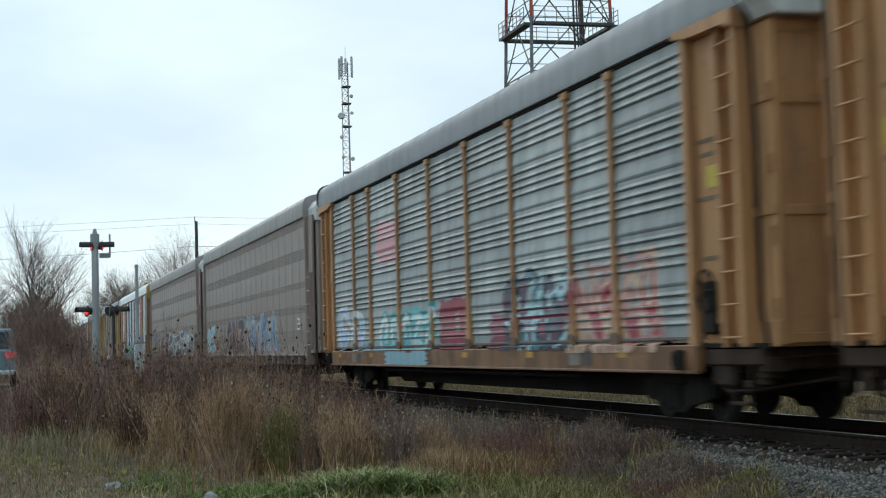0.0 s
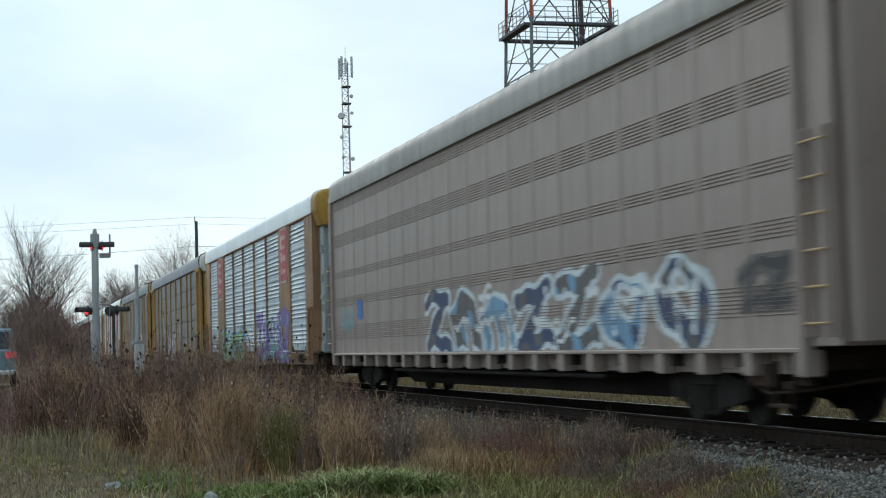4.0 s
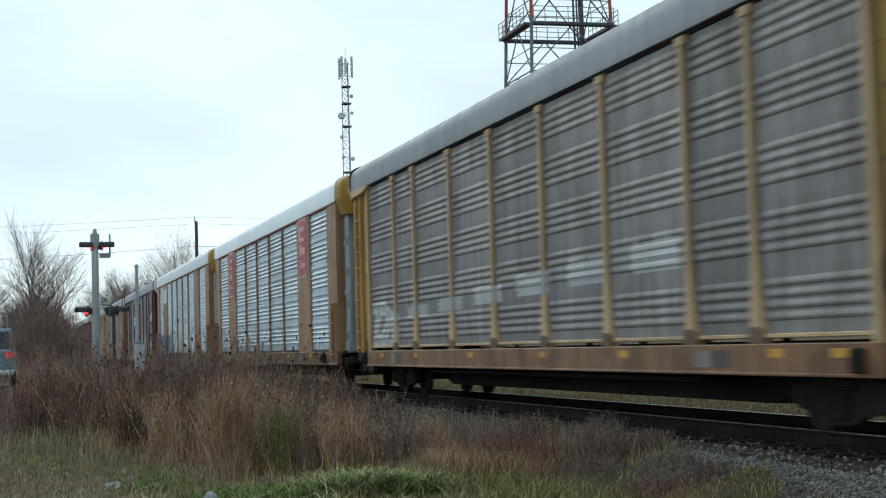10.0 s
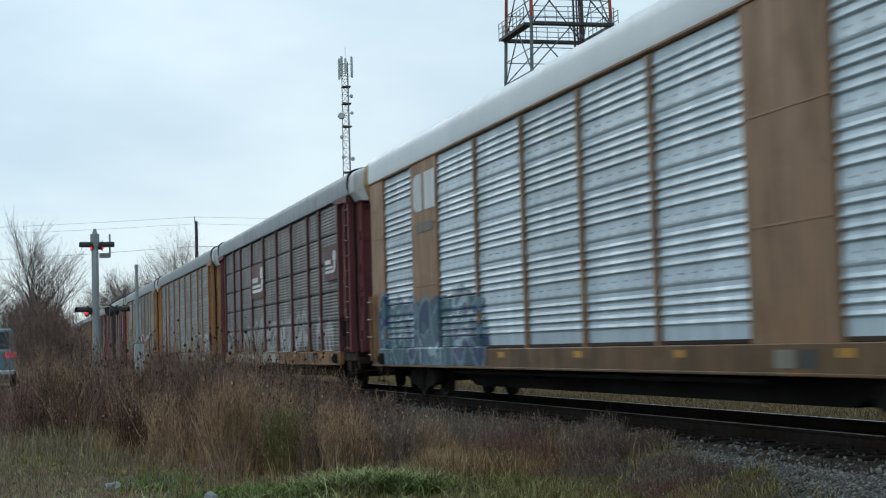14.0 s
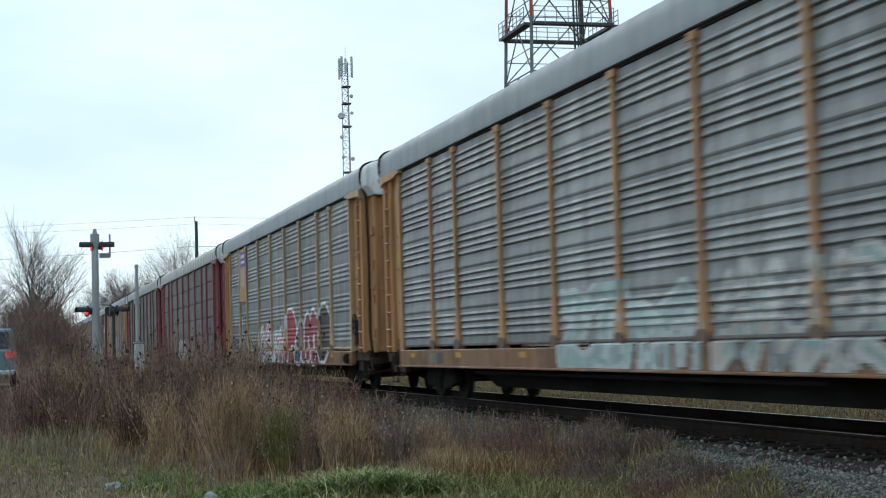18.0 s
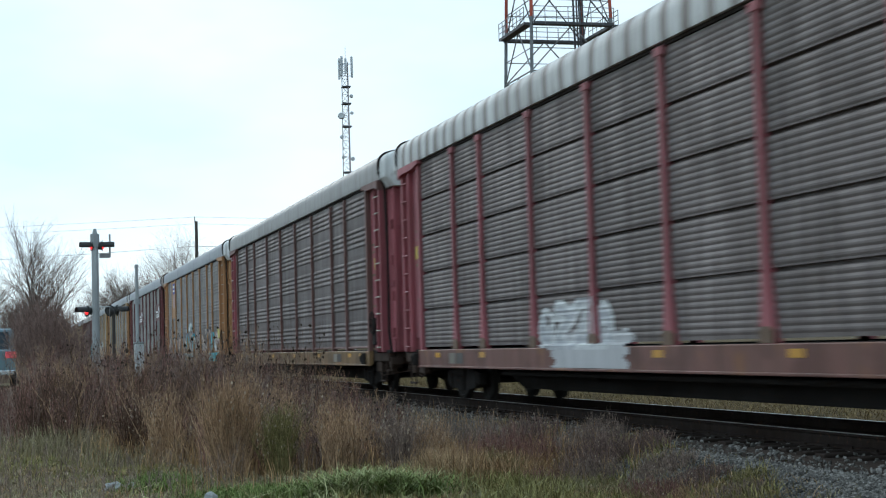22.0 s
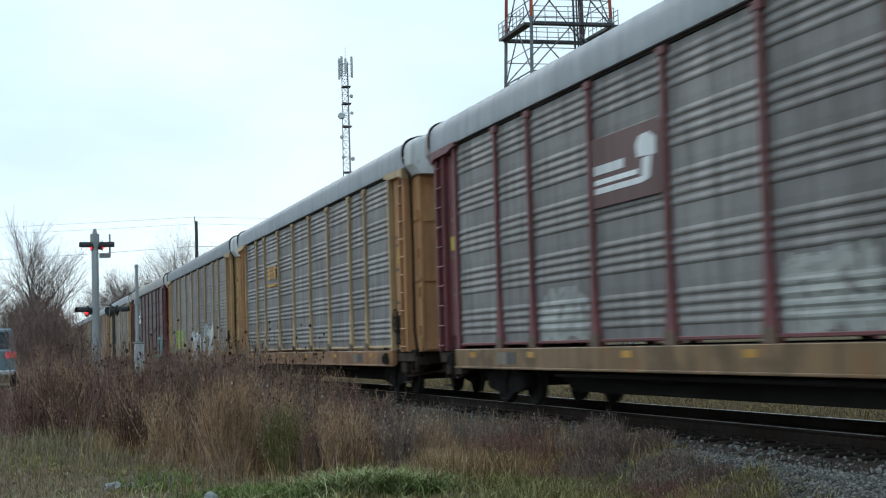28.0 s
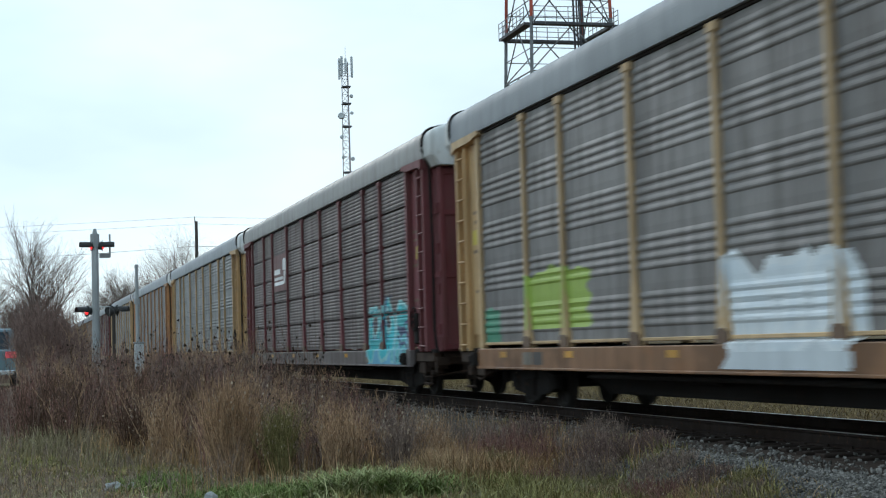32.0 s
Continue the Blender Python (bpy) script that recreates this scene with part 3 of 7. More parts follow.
def painted_area(car, kind, posts, x0, x1, z0, z1, material, name, label, proud=0.004, pieces=None):
    """Straight-edged paint that follows the ribs; pieces: boxes in the area's own units (0 to 1)."""
    for a, b, c, d in pieces or [(0, 1, 0, 1)]:
        gx, gz = paint_grid(x0 + a * (x1 - x0), x0 + b * (x1 - x0), z0 + c * (z1 - z0), z0 + d * (z1 - z0))
        full = np.ones((gx.shape[0] - 1, gx.shape[1] - 1), bool)
        sprayed(car, kind, posts, gx, gz, full, np.zeros(full.shape, int), [material], name, label, 0.0, proud)


STROKES = {"G": [[(0.92, 0.72), (0.7, 0.96), (0.35, 0.96), (0.08, 0.7), (0.08, 0.3), (0.35, 0.04), (0.7, 0.04), (0.92, 0.22), (0.9, 0.42), (0.6, 0.42)]],
           "R": [[(0.12, 0), (0.12, 0.96), (0.65, 0.96), (0.85, 0.76), (0.65, 0.52), (0.3, 0.5), (0.9, 0)]],
           "I": [[(0.5, 0), (0.5, 1)]],
           "Z": [[(0.08, 0.94), (0.92, 0.94), (0.1, 0.06), (0.92, 0.06)]],
           "P": [[(0.14, 0), (0.14, 0.96), (0.7, 0.96), (0.88, 0.75), (0.7, 0.5), (0.2, 0.5)]],
           "a": [[(0.85, 0.5), (0.5, 0.62), (0.15, 0.35), (0.35, 0.06), (0.65, 0.08), (0.85, 0.35)], [(0.85, 0.62), (0.85, 0)]],
           "M": [[(0.1, 0), (0.1, 0.62), (0.3, 0.8), (0.48, 0.56), (0.48, 0.06)], [(0.48, 0.56), (0.72, 0.96), (0.9, 0.7), (0.9, 0)]],
           "S": [[(0.86, 0.78), (0.6, 0.97), (0.25, 0.92), (0.12, 0.7), (0.35, 0.53), (0.7, 0.46), (0.88, 0.25), (0.65, 0.04), (0.3, 0.04), (0.1, 0.2)]]}


def lettering(car, kind, posts, text, spans, z0, z1, fills, shade, edge, thick=0.22, rim=0.1, throw=(0.2, -0.08)):
    """Thick sprayed capitals with a thrown shade and a pale rim; spans: where each letter begins and ends."""
    gx, gz = paint_grid(spans[0][0] - 0.5, spans[-1][1] + 0.6, z0 - 0.1, z1 + 0.3)
    cx, cz = (gx[:-1, :-1] + gx[1:, 1:]) / 2, (gz[:-1, :-1] + gz[1:, 1:]) / 2
    cx, cz = cx + 0.05 * np.sin(cz * 3.1), cz + 0.05 * np.sin(cx * 2.3)

    def reach(dx, dz):
        best, letter = np.full(cx.shape, 9.0), np.zeros(cx.shape, int)
        for i, (mark, (xa, xb)) in enumerate(zip(text, spans)):
            for line in STROKES[mark]:
                pts = [(xa + thick + u * (xb - xa - 2 * thick) + dx, z0 + thick + v * (z1 - z0 - 2 * thick) + dz) for u, v in line]
                for (ax, az), (bx, bz) in zip(pts, pts[1:]):
                    t = np.clip(((cx - ax) * (bx - ax) + (cz - az) * (bz - az)) / ((bx - ax) ** 2 + (bz - az) ** 2), 0, 1)
                    d = np.hypot(cx - ax - t * (bx - ax), cz - az - t * (bz - az))
                    letter, best = np.where(d < best, i, letter), np.minimum(d, best)
        return best, letter

    body, letter = reach(0, 0)
    thrown, _ = reach(*throw)
    which = np.where(body < thick, 2 + letter % len(fills), np.where(body < thick + rim, 1, 0))
    keep = (body < thick + rim) | (thrown < thick)
    return sprayed(car, kind, posts, gx, gz, keep, which, [spray(c) for c in (shade, edge, *fills)], "graffiti", "large sprayed capital letters with a pale rim")


def graffiti(car, kind, posts, x0, x1, z0, z1, fills, edge, seed, letters=5, sill=True, half_post=0.06, scrawl=None):
    """Sprayed lettering on the near side: swollen letter forms that follow ribs, posts and sill, with an outline."""
    rng = np.random.RandomState(seed)
    dx, dz = 0.05, 0.034
    nx, nz = int((x1 - x0) / dx), int((z1 - z0) / dz)
    gx, gz = np.meshgrid(np.linspace(x0, x1, nx + 1), np.linspace(z0, z1, nz + 1), indexing="ij")
    cx, cz = (gx[:-1, :-1] + gx[1:, 1:]) / 2, (gz[:-1, :-1] + gz[1:, 1:]) / 2
    ox, oz = cx, cz
    a, b, c = rng.uniform(0, 6, 3)
    cx = ox + 0.10 * np.sin(oz * 4.3 + a) + 0.07 * np.sin(ox * 3.1 + oz * 2.2 + b)
    cz = oz + 0.07 * np.sin(ox * 2.7 + c) + 0.05 * np.sin(ox * 6.1 + a)
    field = np.full(cx.shape, -1.0)
    which = np.zeros(cx.shape, int)
    w = (x1 - x0) / letters
    h = z1 - z0
    for i in range(letters):
        mx = x0 + (i + 0.5) * w
        lean = rng.uniform(-0.25, 0.25)
        v = (cz - z0) / h
        u = (cx - mx - lean * w * (v - 0.5)) / (w / 2) + 0.04 * np.sin(cz * 7 + i)
        form = rng.randint(0, 5)
        top = rng.uniform(0.78, 0.98)
        if form in (0, 1):
            # a rounded arch with one or two slots from below
            val = np.minimum(np.minimum((0.94 - np.abs(u)) * w / 2, (top - 0.28 * u * u - v) * h), v * h + 0.03)
            for c in ((0.0,) if form == 0 else (-0.35, 0.35)):
                slot = np.minimum((0.15 - np.abs(u - c)) * w / 2, (0.42 - v) * h)
                val = np.minimum(val, -slot)
        elif form in (2, 3):
            # a swollen ring, closed or open to one side
            val = (1 - np.sqrt((u / 0.95) ** 2 + ((v - top / 2) / (top / 2)) ** 2)) * min(w / 2, h / 2)
            hole = (1 - np.sqrt((u / 0.34) ** 2 + ((v - 0.58) / 0.16) ** 2)) * 0.2
            val = np.minimum(val, -hole)
            if form == 3:
                val = np.minimum(val, np.maximum((0.05 - u) * w / 2, (np.abs(v - 0.5) - 0.09) * h))
        else:
            # a zigzag of three thick strokes
            val = np.full(cx.shape, -1.0)
            for (a0, b0), (a1, b1) in (((-0.8, top - 0.1), (0.8, top - 0.1)), ((0.75, top - 0.1), (-0.75, 0.12)), ((-0.8, 0.12), (0.85, 0.12))):
                ax, az, bx, bz = mx + a0 * w / 2, z0 + b0 * h, mx + a1 * w / 2, z0 + b1 * h
                t = np.clip(((cx - ax) * (bx - ax) + (cz - az) * (bz - az)) / ((bx - ax) ** 2 + (bz - az) ** 2), 0, 1)
                val = np.maximum(val, 0.14 * min(w, h) + 0.03 - np.hypot(cx - ax - t * (bx - ax), cz - az - t * (bz - az)))
        better = val > field
        field = np.where(better, val, field)
        which = np.where(better, 1 + i % len(fills), which)
    # clouds of a second colour inside the letters
    cloud = np.sin(cx * 5.1 + seed) * np.sin(cz * 6.3 + cx * 2.2)
    which = np.where((cloud > 0.45) & (len(fills) > 1), 1 + (which % len(fills)), which)
    keep = field > -0.03
    which = np.where(field < 0.07, 0, which)
    if scrawl:
        # loose strokes of a third colour over and beside the letters
        for i in range(letters * 3):
            px, pz = rng.uniform(x0 + 0.2, x1 - 0.2), rng.uniform(z0 + 0.15, z1 - 0.15)
            turn = rng.choice([rng.uniform(1.1, 1.9), rng.uniform(-0.3, 0.5)])
            size = rng.uniform(0.25, 0.7) * min(h, 1.4)
            ux, uz = math.cos(turn), math.sin(turn)
            along = np.clip((ox - px) * ux + (oz - pz) * uz, -size / 2, size / 2)
            near = np.hypot(ox - px - along * ux, oz - pz - along * uz - 0.06 * np.sin(along * 9)) < rng.uniform(0.04, 0.085)
            which = np.where(near, len(fills) + 1, which)
            keep = keep | near
    tints = [edge] + fills + ([scrawl] if scrawl else [])
    return sprayed(car, kind, posts, gx, gz, keep, which, [spray(c) for c in tints], "graffiti", "sprayed graffiti lettering in several colours", half_post)


def white_blotch(car, kind, posts, x0, x1, z0, z1, colour, seed, half_post=0.06, name="paint_patch"):
    """A rough patch of rolled-on paint over ribs and posts."""
    dx, dz = 0.05, 0.034
    nx, nz = int((x1 - x0) / dx), int((z1 - z0) / dz)
    gx, gz = np.meshgrid(np.linspace(x0, x1, nx + 1), np.linspace(z0, z1, nz + 1), indexing="ij")
    u, v = (gx[:-1, :-1] - x0) / (x1 - x0), (gz[:-1, :-1] - z0) / (z1 - z0)
    ragged = 0.05 * np.sin(u * 9 + seed) + 0.03 * np.sin(u * 31 + 2 * seed)
    keep = (v < 0.9 + ragged) & (u > 0.02 + 0.04 * np.sin(v * 15 + seed)) & (u < 0.97 + 0.04 * np.sin(v * 19))
    return sprayed(car, kind, posts, gx, gz, keep, np.zeros(keep.shape, int), [spray(colour)], name, "rough patch of sprayed paint", half_post, 0.005)


def side_sill_mesh(side, x1):
    def build():
        s = Shape()
        y = sorted((side * (HALF - 0.10), side * (HALF + 0.02)))
        s.box(-x1, x1, y[0], y[1], 0.70, 1.04, 0.012)
        s.box(-x1, x1, *sorted((side * (HALF - 0.05), side * (HALF + 0.045))), 0.67, 0.71, 0.008)
        return s
    return shared(("side_sill", side, x1), build)


def running_gear(car):
    wheels = bogie(car, -10.05) + bogie(car, 10.05)
    part("underframe", underframe_mesh(), DARK_STEEL, car, "black steel underframe with deck beams")
    for e in (-1, 1):
        part("coupler", coupler_mesh(e), DARK_STEEL, car, "cast steel coupler")
        part("brake_hose", hose_mesh(e), DARK_STEEL, car)
        part("end_gear", end_gear_mesh(e), RUSTY_STEEL, car, "rusty headstock with steps and brake rods")
    return wheels


def sill_markings(car, rng, x1=11.4):
    for x in (-10.4, -6.9, -3.0, 1.1, 5.0, 9.3, 11.0):
        x += rng.uniform(-0.3, 0.3)
        flat_sign(car, "reflector", x - 0.18, x + 0.18, 0.88, 0.98, REFLECT, "yellow reflective strip", HALF + 0.026)
    for x in (-8.6 + rng.uniform(-0.4, 0.4), 7.9 + rng.uniform(-0.4, 0.4)):
        flat_sign(car, "stencil_panel", x - 0.5, x - 0.03, 0.76, 0.97, STENCIL, "pale stencilled data panel", HALF + 0.026)
        flat_sign(car, "stencil_panel", x + 0.03, x + 0.5, 0.76, 0.97, STENCIL_DARK, "dark stencilled data panel", HALF + 0.026)
    for x in (-11.9, 11.3):
        part("tie_down_bracket", shared(("bracket",), lambda: Shape().box(-0.1, 0.1, -HALF - 0.12, -HALF, 0.72, 0.98, 0.02).box(-0.03, 0.03, -HALF - 0.16, -HALF - 0.08, 0.78, 0.92, 0.01)),
             DARK_STEEL, car, "", pose(x, 0, 0))


def ladder(car, x, side, material, rung, z0=1.0, z1=4.85, n=10):
    lad = part("ladder", ladder_mesh(x, side, z0, z1), material, car)
    for i in range(n):
        part("rung", rung_mesh(), rung, lad, "", pose(x, side * (HALF - 0.005), z0 + 0.12 + i * (z1 - z0 - 0.24) / (n - 1)))


def post_wagon(k, paint, sheet, seams=False, sill=None, roof=ROOF_GREY, hood=HOOD_WHITE, end=None, label="", foot=True, ribs=None, worn=False):
    """A covered car-carrier wagon with ribbed sheets between upright posts."""
    car = thing("car_carrier_wagon", pose(0, TRACK_Y, 0), label, "railway wagon", "wagons of the goods train")
    rng = random.Random(100 + k)
    kind, end, sill = ribs or ("seamed" if seams else "ribbed"), end or paint, sill or TAN_SILL
    wheels = running_gear(car)
    for side in (-1, 1):
        part("side_sill", side_sill_mesh(side, 11.75), sill, car)
        for e in (-1, 1):
            part("end_sill", shared(("end_sill", side, e), lambda side=side, e=e: Shape().box(*sorted((e * 11.76, e * 13.3)), *sorted((side * 1.25, side * 1.42)), 0.78, 1.02, 0.02)), RUSTY_STEEL, car)
        for a, b in zip(POST_EDGES, POST_EDGES[1:]):
            part("panel", side_panel(kind, a, b, side), sheet, car)
            if side < 0 and not seams:
                part("kick_strip", shared(("kick_strip", a, b), lambda a=a, b=b: Shape().box(a + 0.1, b - 0.1, -PLANE - 0.05, -PLANE, 1.105, 1.155, 0.008)), GALV_BROWN if ribs else paint, car)
        for x in POST_EDGES:
            part("post", post_mesh(side, 0.15 if abs(x) > 11 else 0.11, abs(x) < 11 and foot), paint, car, "", pose(x, 0, 0))
            if side < 0 and abs(x) < 11 and foot:
                part("post_shoe", shared(("post_shoe",), lambda: Shape().prism([(-0.18, 1.045), (0.18, 1.045), (0.17, 1.2), (0.1, 1.24), (-0.1, 1.24), (-0.17, 1.2)], "y", -HALF - 0.012, -HALF + 0.02)), RUST_SHOE, car, "dark rusty foot of a post", pose(x, 0, 0))
        # top rail coloured black to paint in the shadow gap under the eave
        part("top_rail", shared(("top_rail", side), lambda side=side: Shape().box(-11.6, 11.6, *sorted((side * (HALF - 0.11), side * (HALF - 0.05))), 5.05, 5.105, 0.005)), DARK_STEEL, car)
        for e in (-1, 1):
            part("end_panel", shared(("end_panel", side, e), lambda side=side, e=e: Shape().box(*sorted((e * 11.66, e * 13.05)), *sorted((side * 1.28, side * 1.36)), 1.05, 5.0, 0.015)
                                     .box(*sorted((e * 11.7, e * 12.45)), *sorted((side * 1.35, side * 1.40)), 1.3, 4.95, 0.01)), end, car)
            part("corner_post", shared(("corner_post_p", side, e), lambda side=side, e=e: Shape().box(*sorted((e * 12.96, e * 13.08)), *sorted((side * 1.30, side * (HALF - 0.005))), 1.0, 4.97, 0.015)
                                       .box(*sorted((e * 12.46, e * 12.56)), *sorted((side * 1.34, side * (HALF - 0.02))), 1.0, 4.97, 0.012)), end, car)
            part("canopy", shared(("canopy", side, e), lambda side=side, e=e: Shape().prism(
                [(e * 11.4, 5.03), (e * 11.9, 4.96), (e * 12.9, 4.94), (e * 13.12, 4.86), (e * 13.14, 5.09), (e * 11.4, 5.11)], "y", *sorted((side * 1.3, side * (HALF + 0.05))))), paint, car)
            if side < 0:
                ladder(car, e * 12.76, side, end, RUNG_PALE if worn else end)
                for z, w in ((3.6, 0.26), (3.42, 0.2), (2.86, 0.3), (2.1, 0.22)):
                    flat_sign(car, "stencil_mark", e * 12.0 - w, e * 12.0 + w, z, z + 0.06, STENCIL_FAINT, "", 1.406)
                flat_sign(car, "warning_label", e * 12.15 - 0.15, e * 12.15 + 0.15, 3.02, 3.3, LABEL_YELLOW, "small yellow warning label", 1.41)
    for e in (-1, 1):
        end_door(car, e, 13.05, 13.6, 4.9, end, "framed folding end door")
        part("end_hood", full_hood_mesh(e, 13.2, 13.84, 4.9), hood, car, "pale rounded hood over the end door")
        part("end_seal", end_seal_mesh(e, 13.27), DARK_STEEL, car, "black rubber seal round the end of the roof")
    part("roof", roof_mesh(-13.25, 13.25), roof, car, "weathered sheet metal roof")
    part("brake_wheel", brake_wheel_mesh(), DARK_STEEL, car, "round handbrake wheel", pose(12.0, -1.5, 1.72))
    sill_markings(car, rng)
    return car, wheels, kind, POST_EDGES


def pale_wagon(k, label, paint=None):
    """A car-carrier wagon with pale ribbed sheets, slim posts and wide tan plates near the ends."""
    paint = paint or PLATE_TAN
    car = thing("car_carrier_wagon", pose(0, TRACK_Y, 0), label, "railway wagon", "wagons of the goods train")
    rng = random.Random(100 + k)
    wheels = running_gear(car)
    bays = [(-11.7, -9.05), (-6.95, -4.2), (-4.2, -1.4), (-1.4, 1.4), (1.4, 4.2), (4.2, 6.95), (9.05, 11.7)]
    plates = [(-13.0, -11.7), (-9.05, -6.95), (6.95, 9.05), (11.7, 13.0)]
    slim = [-4.2, -1.4, 1.4, 4.2]
    for side in (-1, 1):
        part("side_sill", side_sill_mesh(side, 13.0), SILL_BROWN, car)
        for a, b in bays:
            part("panel", side_panel("lapped", a, b, side), WHITE_SHEET, car)
            if side < 0:
                tagged(part("pressed_strip", perforation_rows(a, b), GALV_DARK, car), kind="stuff")
                part("slot_rail", shared(("slot_rail", a, b), lambda a=a, b=b: Shape().box(a + 0.12, b - 0.12, -PLANE - 0.045, -PLANE, 1.05, 1.10)), RUSTY_STEEL, car)
        for a, b in plates:
            part("side_plate", shared(("side_plate", a, b, side), lambda a=a, b=b, side=side: Shape().box(a, b, *sorted((side * (PLANE - 0.1), side * (HALF - 0.01))), 1.03, 5.06, 0.012)),
                 paint, car, "wide tan riveted plate")
            if side < 0:
                for z in (2.4, 3.7):
                    part("plate_seam", shared(("plate_seam", a, b), lambda a=a, b=b: Shape().box(a + 0.02, b - 0.02, -HALF + 0.002, -HALF + 0.011, -0.012, 0.012)), paint, car, "", pose(0, 0, z))
        for x in slim:
            part("post", post_mesh(side, 0.09, False), paint, car, "", pose(x, 0, 0))
        part("top_rail", shared(("top_rail_w", side), lambda side=side: Shape().box(-13.0, 13.0, *sorted((side * (HALF - 0.11), side * (HALF + 0.01))), 5.06, 5.16, 0.012)), paint, car)
        for e in (-1, 1):
            if side < 0:
                lad = part("ladder", ladder_mesh(e * 12.75, side, 0.8, 2.35), paint, car, "short side ladder", pose(0, side * 0.1, 0))
                for i in range(4):
                    part("rung", rung_mesh(), STENCIL, lad, "", pose(e * 12.75, side * (HALF + 0.03), 0.95 + i * 0.42))
    for e in (-1, 1):
        part("end_sheet", shared(("end_sheet", e), lambda e=e: Shape().box(*sorted((e * 13.0, e * 13.06)), -1.45, 1.45, 1.0, 5.1, 0.01)), paint, car)
    for e in (-1, 1):
        end_door(car, e, 13.1, 13.56, 4.7, GALV_LIGHT, "pale grey folding end door")
        part("end_hood", full_hood_mesh(e, 13.07, 13.78, 4.7), HOOD_GOLD, car, "golden rounded hood over the end door")
    part("roof", roof_mesh(-13.05, 13.05, 0.09), ROOF_WHITE, car, "white sheet metal roof")
    sill_markings(car, rng)
    return car, wheels, "lapped", slim + plates


def smooth_wagon(k, label, x0, x1):
    """A tall smooth-sided car-carrier wagon with rows of louvres and an open row of stakes at the foot."""
    car = thing("car_carrier_wagon", pose(0, TRACK_Y, 0), label, "railway wagon", "wagons of the goods train")
    rng = random.Random(100 + k)
    wheels = running_gear(car)
    count = 20
    step = (x1 - x0) / count
    def sheet(side):
        def build():
            zz, dd = [0.97], [0.0]
            for z, rows in ((1.36, 8), (2.25, 5), (3.0, 4), (3.85, 7), (4.84, 4)):
                for r in range(rows):
                    b = z + r * 0.05
                    zz += [b, b + 0.016, b + 0.021]
                    dd += [0.0, 0.015, 0.001]
            zz.append(5.14)
            dd.append(0.0)
            xs = [0.0, 0.012, 0.02, 0.11, 0.13, step - 0.13, step - 0.11, step]
            n = len(zz)
            v = []
            for i, x in enumerate(xs):
                inner = i in (4, 5)
                v += [(x, side * (PLANE + (d if inner else 0.0) + (0.008 if i < 2 else 0.0)), z) for z, d in zip(zz, dd)]
            return Shape().add(v, [(i * n + j, i * n + j + 1, (i + 1) * n + j + 1, (i + 1) * n + j) for i in range(len(xs) - 1) for j in range(n - 1)])
        return shared(("louvred_panel", side, step), build)
    for side in (-1, 1):
        for i in range(count):
            part("panel", sheet(side), TAUPE, car, "", pose(x0 + i * step, 0, 0))
        part("side_sill", shared(("sill_s", side, x0, x1), lambda side=side: Shape().box(x0, x1, *sorted((side * (HALF - 0.30), side * (HALF - 0.245))), 0.68, 0.74, 0.008)
                                 .box(x0, x1, *sorted((side * (HALF - 0.09), side * HALF)), 0.93, 0.985, 0.01)
                                 .box(x0, x1, *sorted((side * (HALF - 0.3), side * (HALF - 0.24))), 0.74, 0.95)), TAUPE, car)
        for i in range(count + 1):
            part("stake", shared(("stake", side), lambda side=side: Shape().box(-0.1, 0.1, *sorted((side * (HALF - 0.24), side * (HALF - 0.005))), 0.66, 0.96, 0.012)), TAUPE, car, "", pose(x0 + i * step, 0, 0))
        # thin black rail: the shadow line below the roof edge, put in as colour
        part("top_rail", shared(("top_rail_s", side, x0, x1), lambda side=side: Shape().box(x0, x1, *sorted((side * (HALF - 0.1), side * (HALF - 0.012))), 5.135, 5.165, 0.004)), DARK_STEEL, car)
        for e, xe in ((-1, x0), (1, x1)):
            part("corner_post", shared(("corner_post", side, e, xe), lambda side=side, e=e, xe=xe: Shape().box(*sorted((xe, xe + e * 0.1)), *sorted((side * (HALF - 0.15), side * (HALF + 0.01))), 0.7, 5.14, 0.02)
                                       .box(*sorted((xe + e * 0.13, xe + e * 0.75)), *sorted((side * (HALF - 0.16), side * (HALF - 0.1))), 1.0, 5.1, 0.01)), TAUPE, car)
            if side < 0:
                lad = part("ladder", ladder_mesh(xe + e * 0.45, side, 1.1, 3.4), TAUPE, car)
                for i in range(6):
                    part("rung", rung_mesh(), YELLOW, lad, "", pose(xe + e * 0.45, side * (HALF - 0.005), 1.25 + i * 0.4))
    for e, xe in ((-1, x0), (1, x1)):
        part("end_door", shared(("flat_end", e, xe), lambda e=e, xe=xe: Shape().box(*sorted((xe + e * 0.2, xe + e * 0.9)), -1.3, 1.3, 1.0, 4.95, 0.05)), TAUPE, car)
        part("end_hood", shared(("hood_s", e, xe), lambda e=e, xe=xe: Shape().prism([(-1.33, 4.92), (-1.38, 5.3), (-1.24, 5.52), (-0.6, 5.64), (0.6, 5.64), (1.24, 5.52), (1.38, 5.3), (1.33, 4.92)], "x",
                                                                                    *sorted((xe + e * 0.02, xe + e * 0.95)))), HOOD_WHITE, car)
    part("roof", roof_mesh(x0, x1), ROOF_TAUPE, car, "smooth taupe sheet roof")
    return car, wheels, "smooth", []


# What each wagon looks like, from the first to the last.
WAGONS, WHEELS = {}, {}


def keep(k, made):
    WAGONS[k], WHEELS[k] = made[0], made[1]
    return made


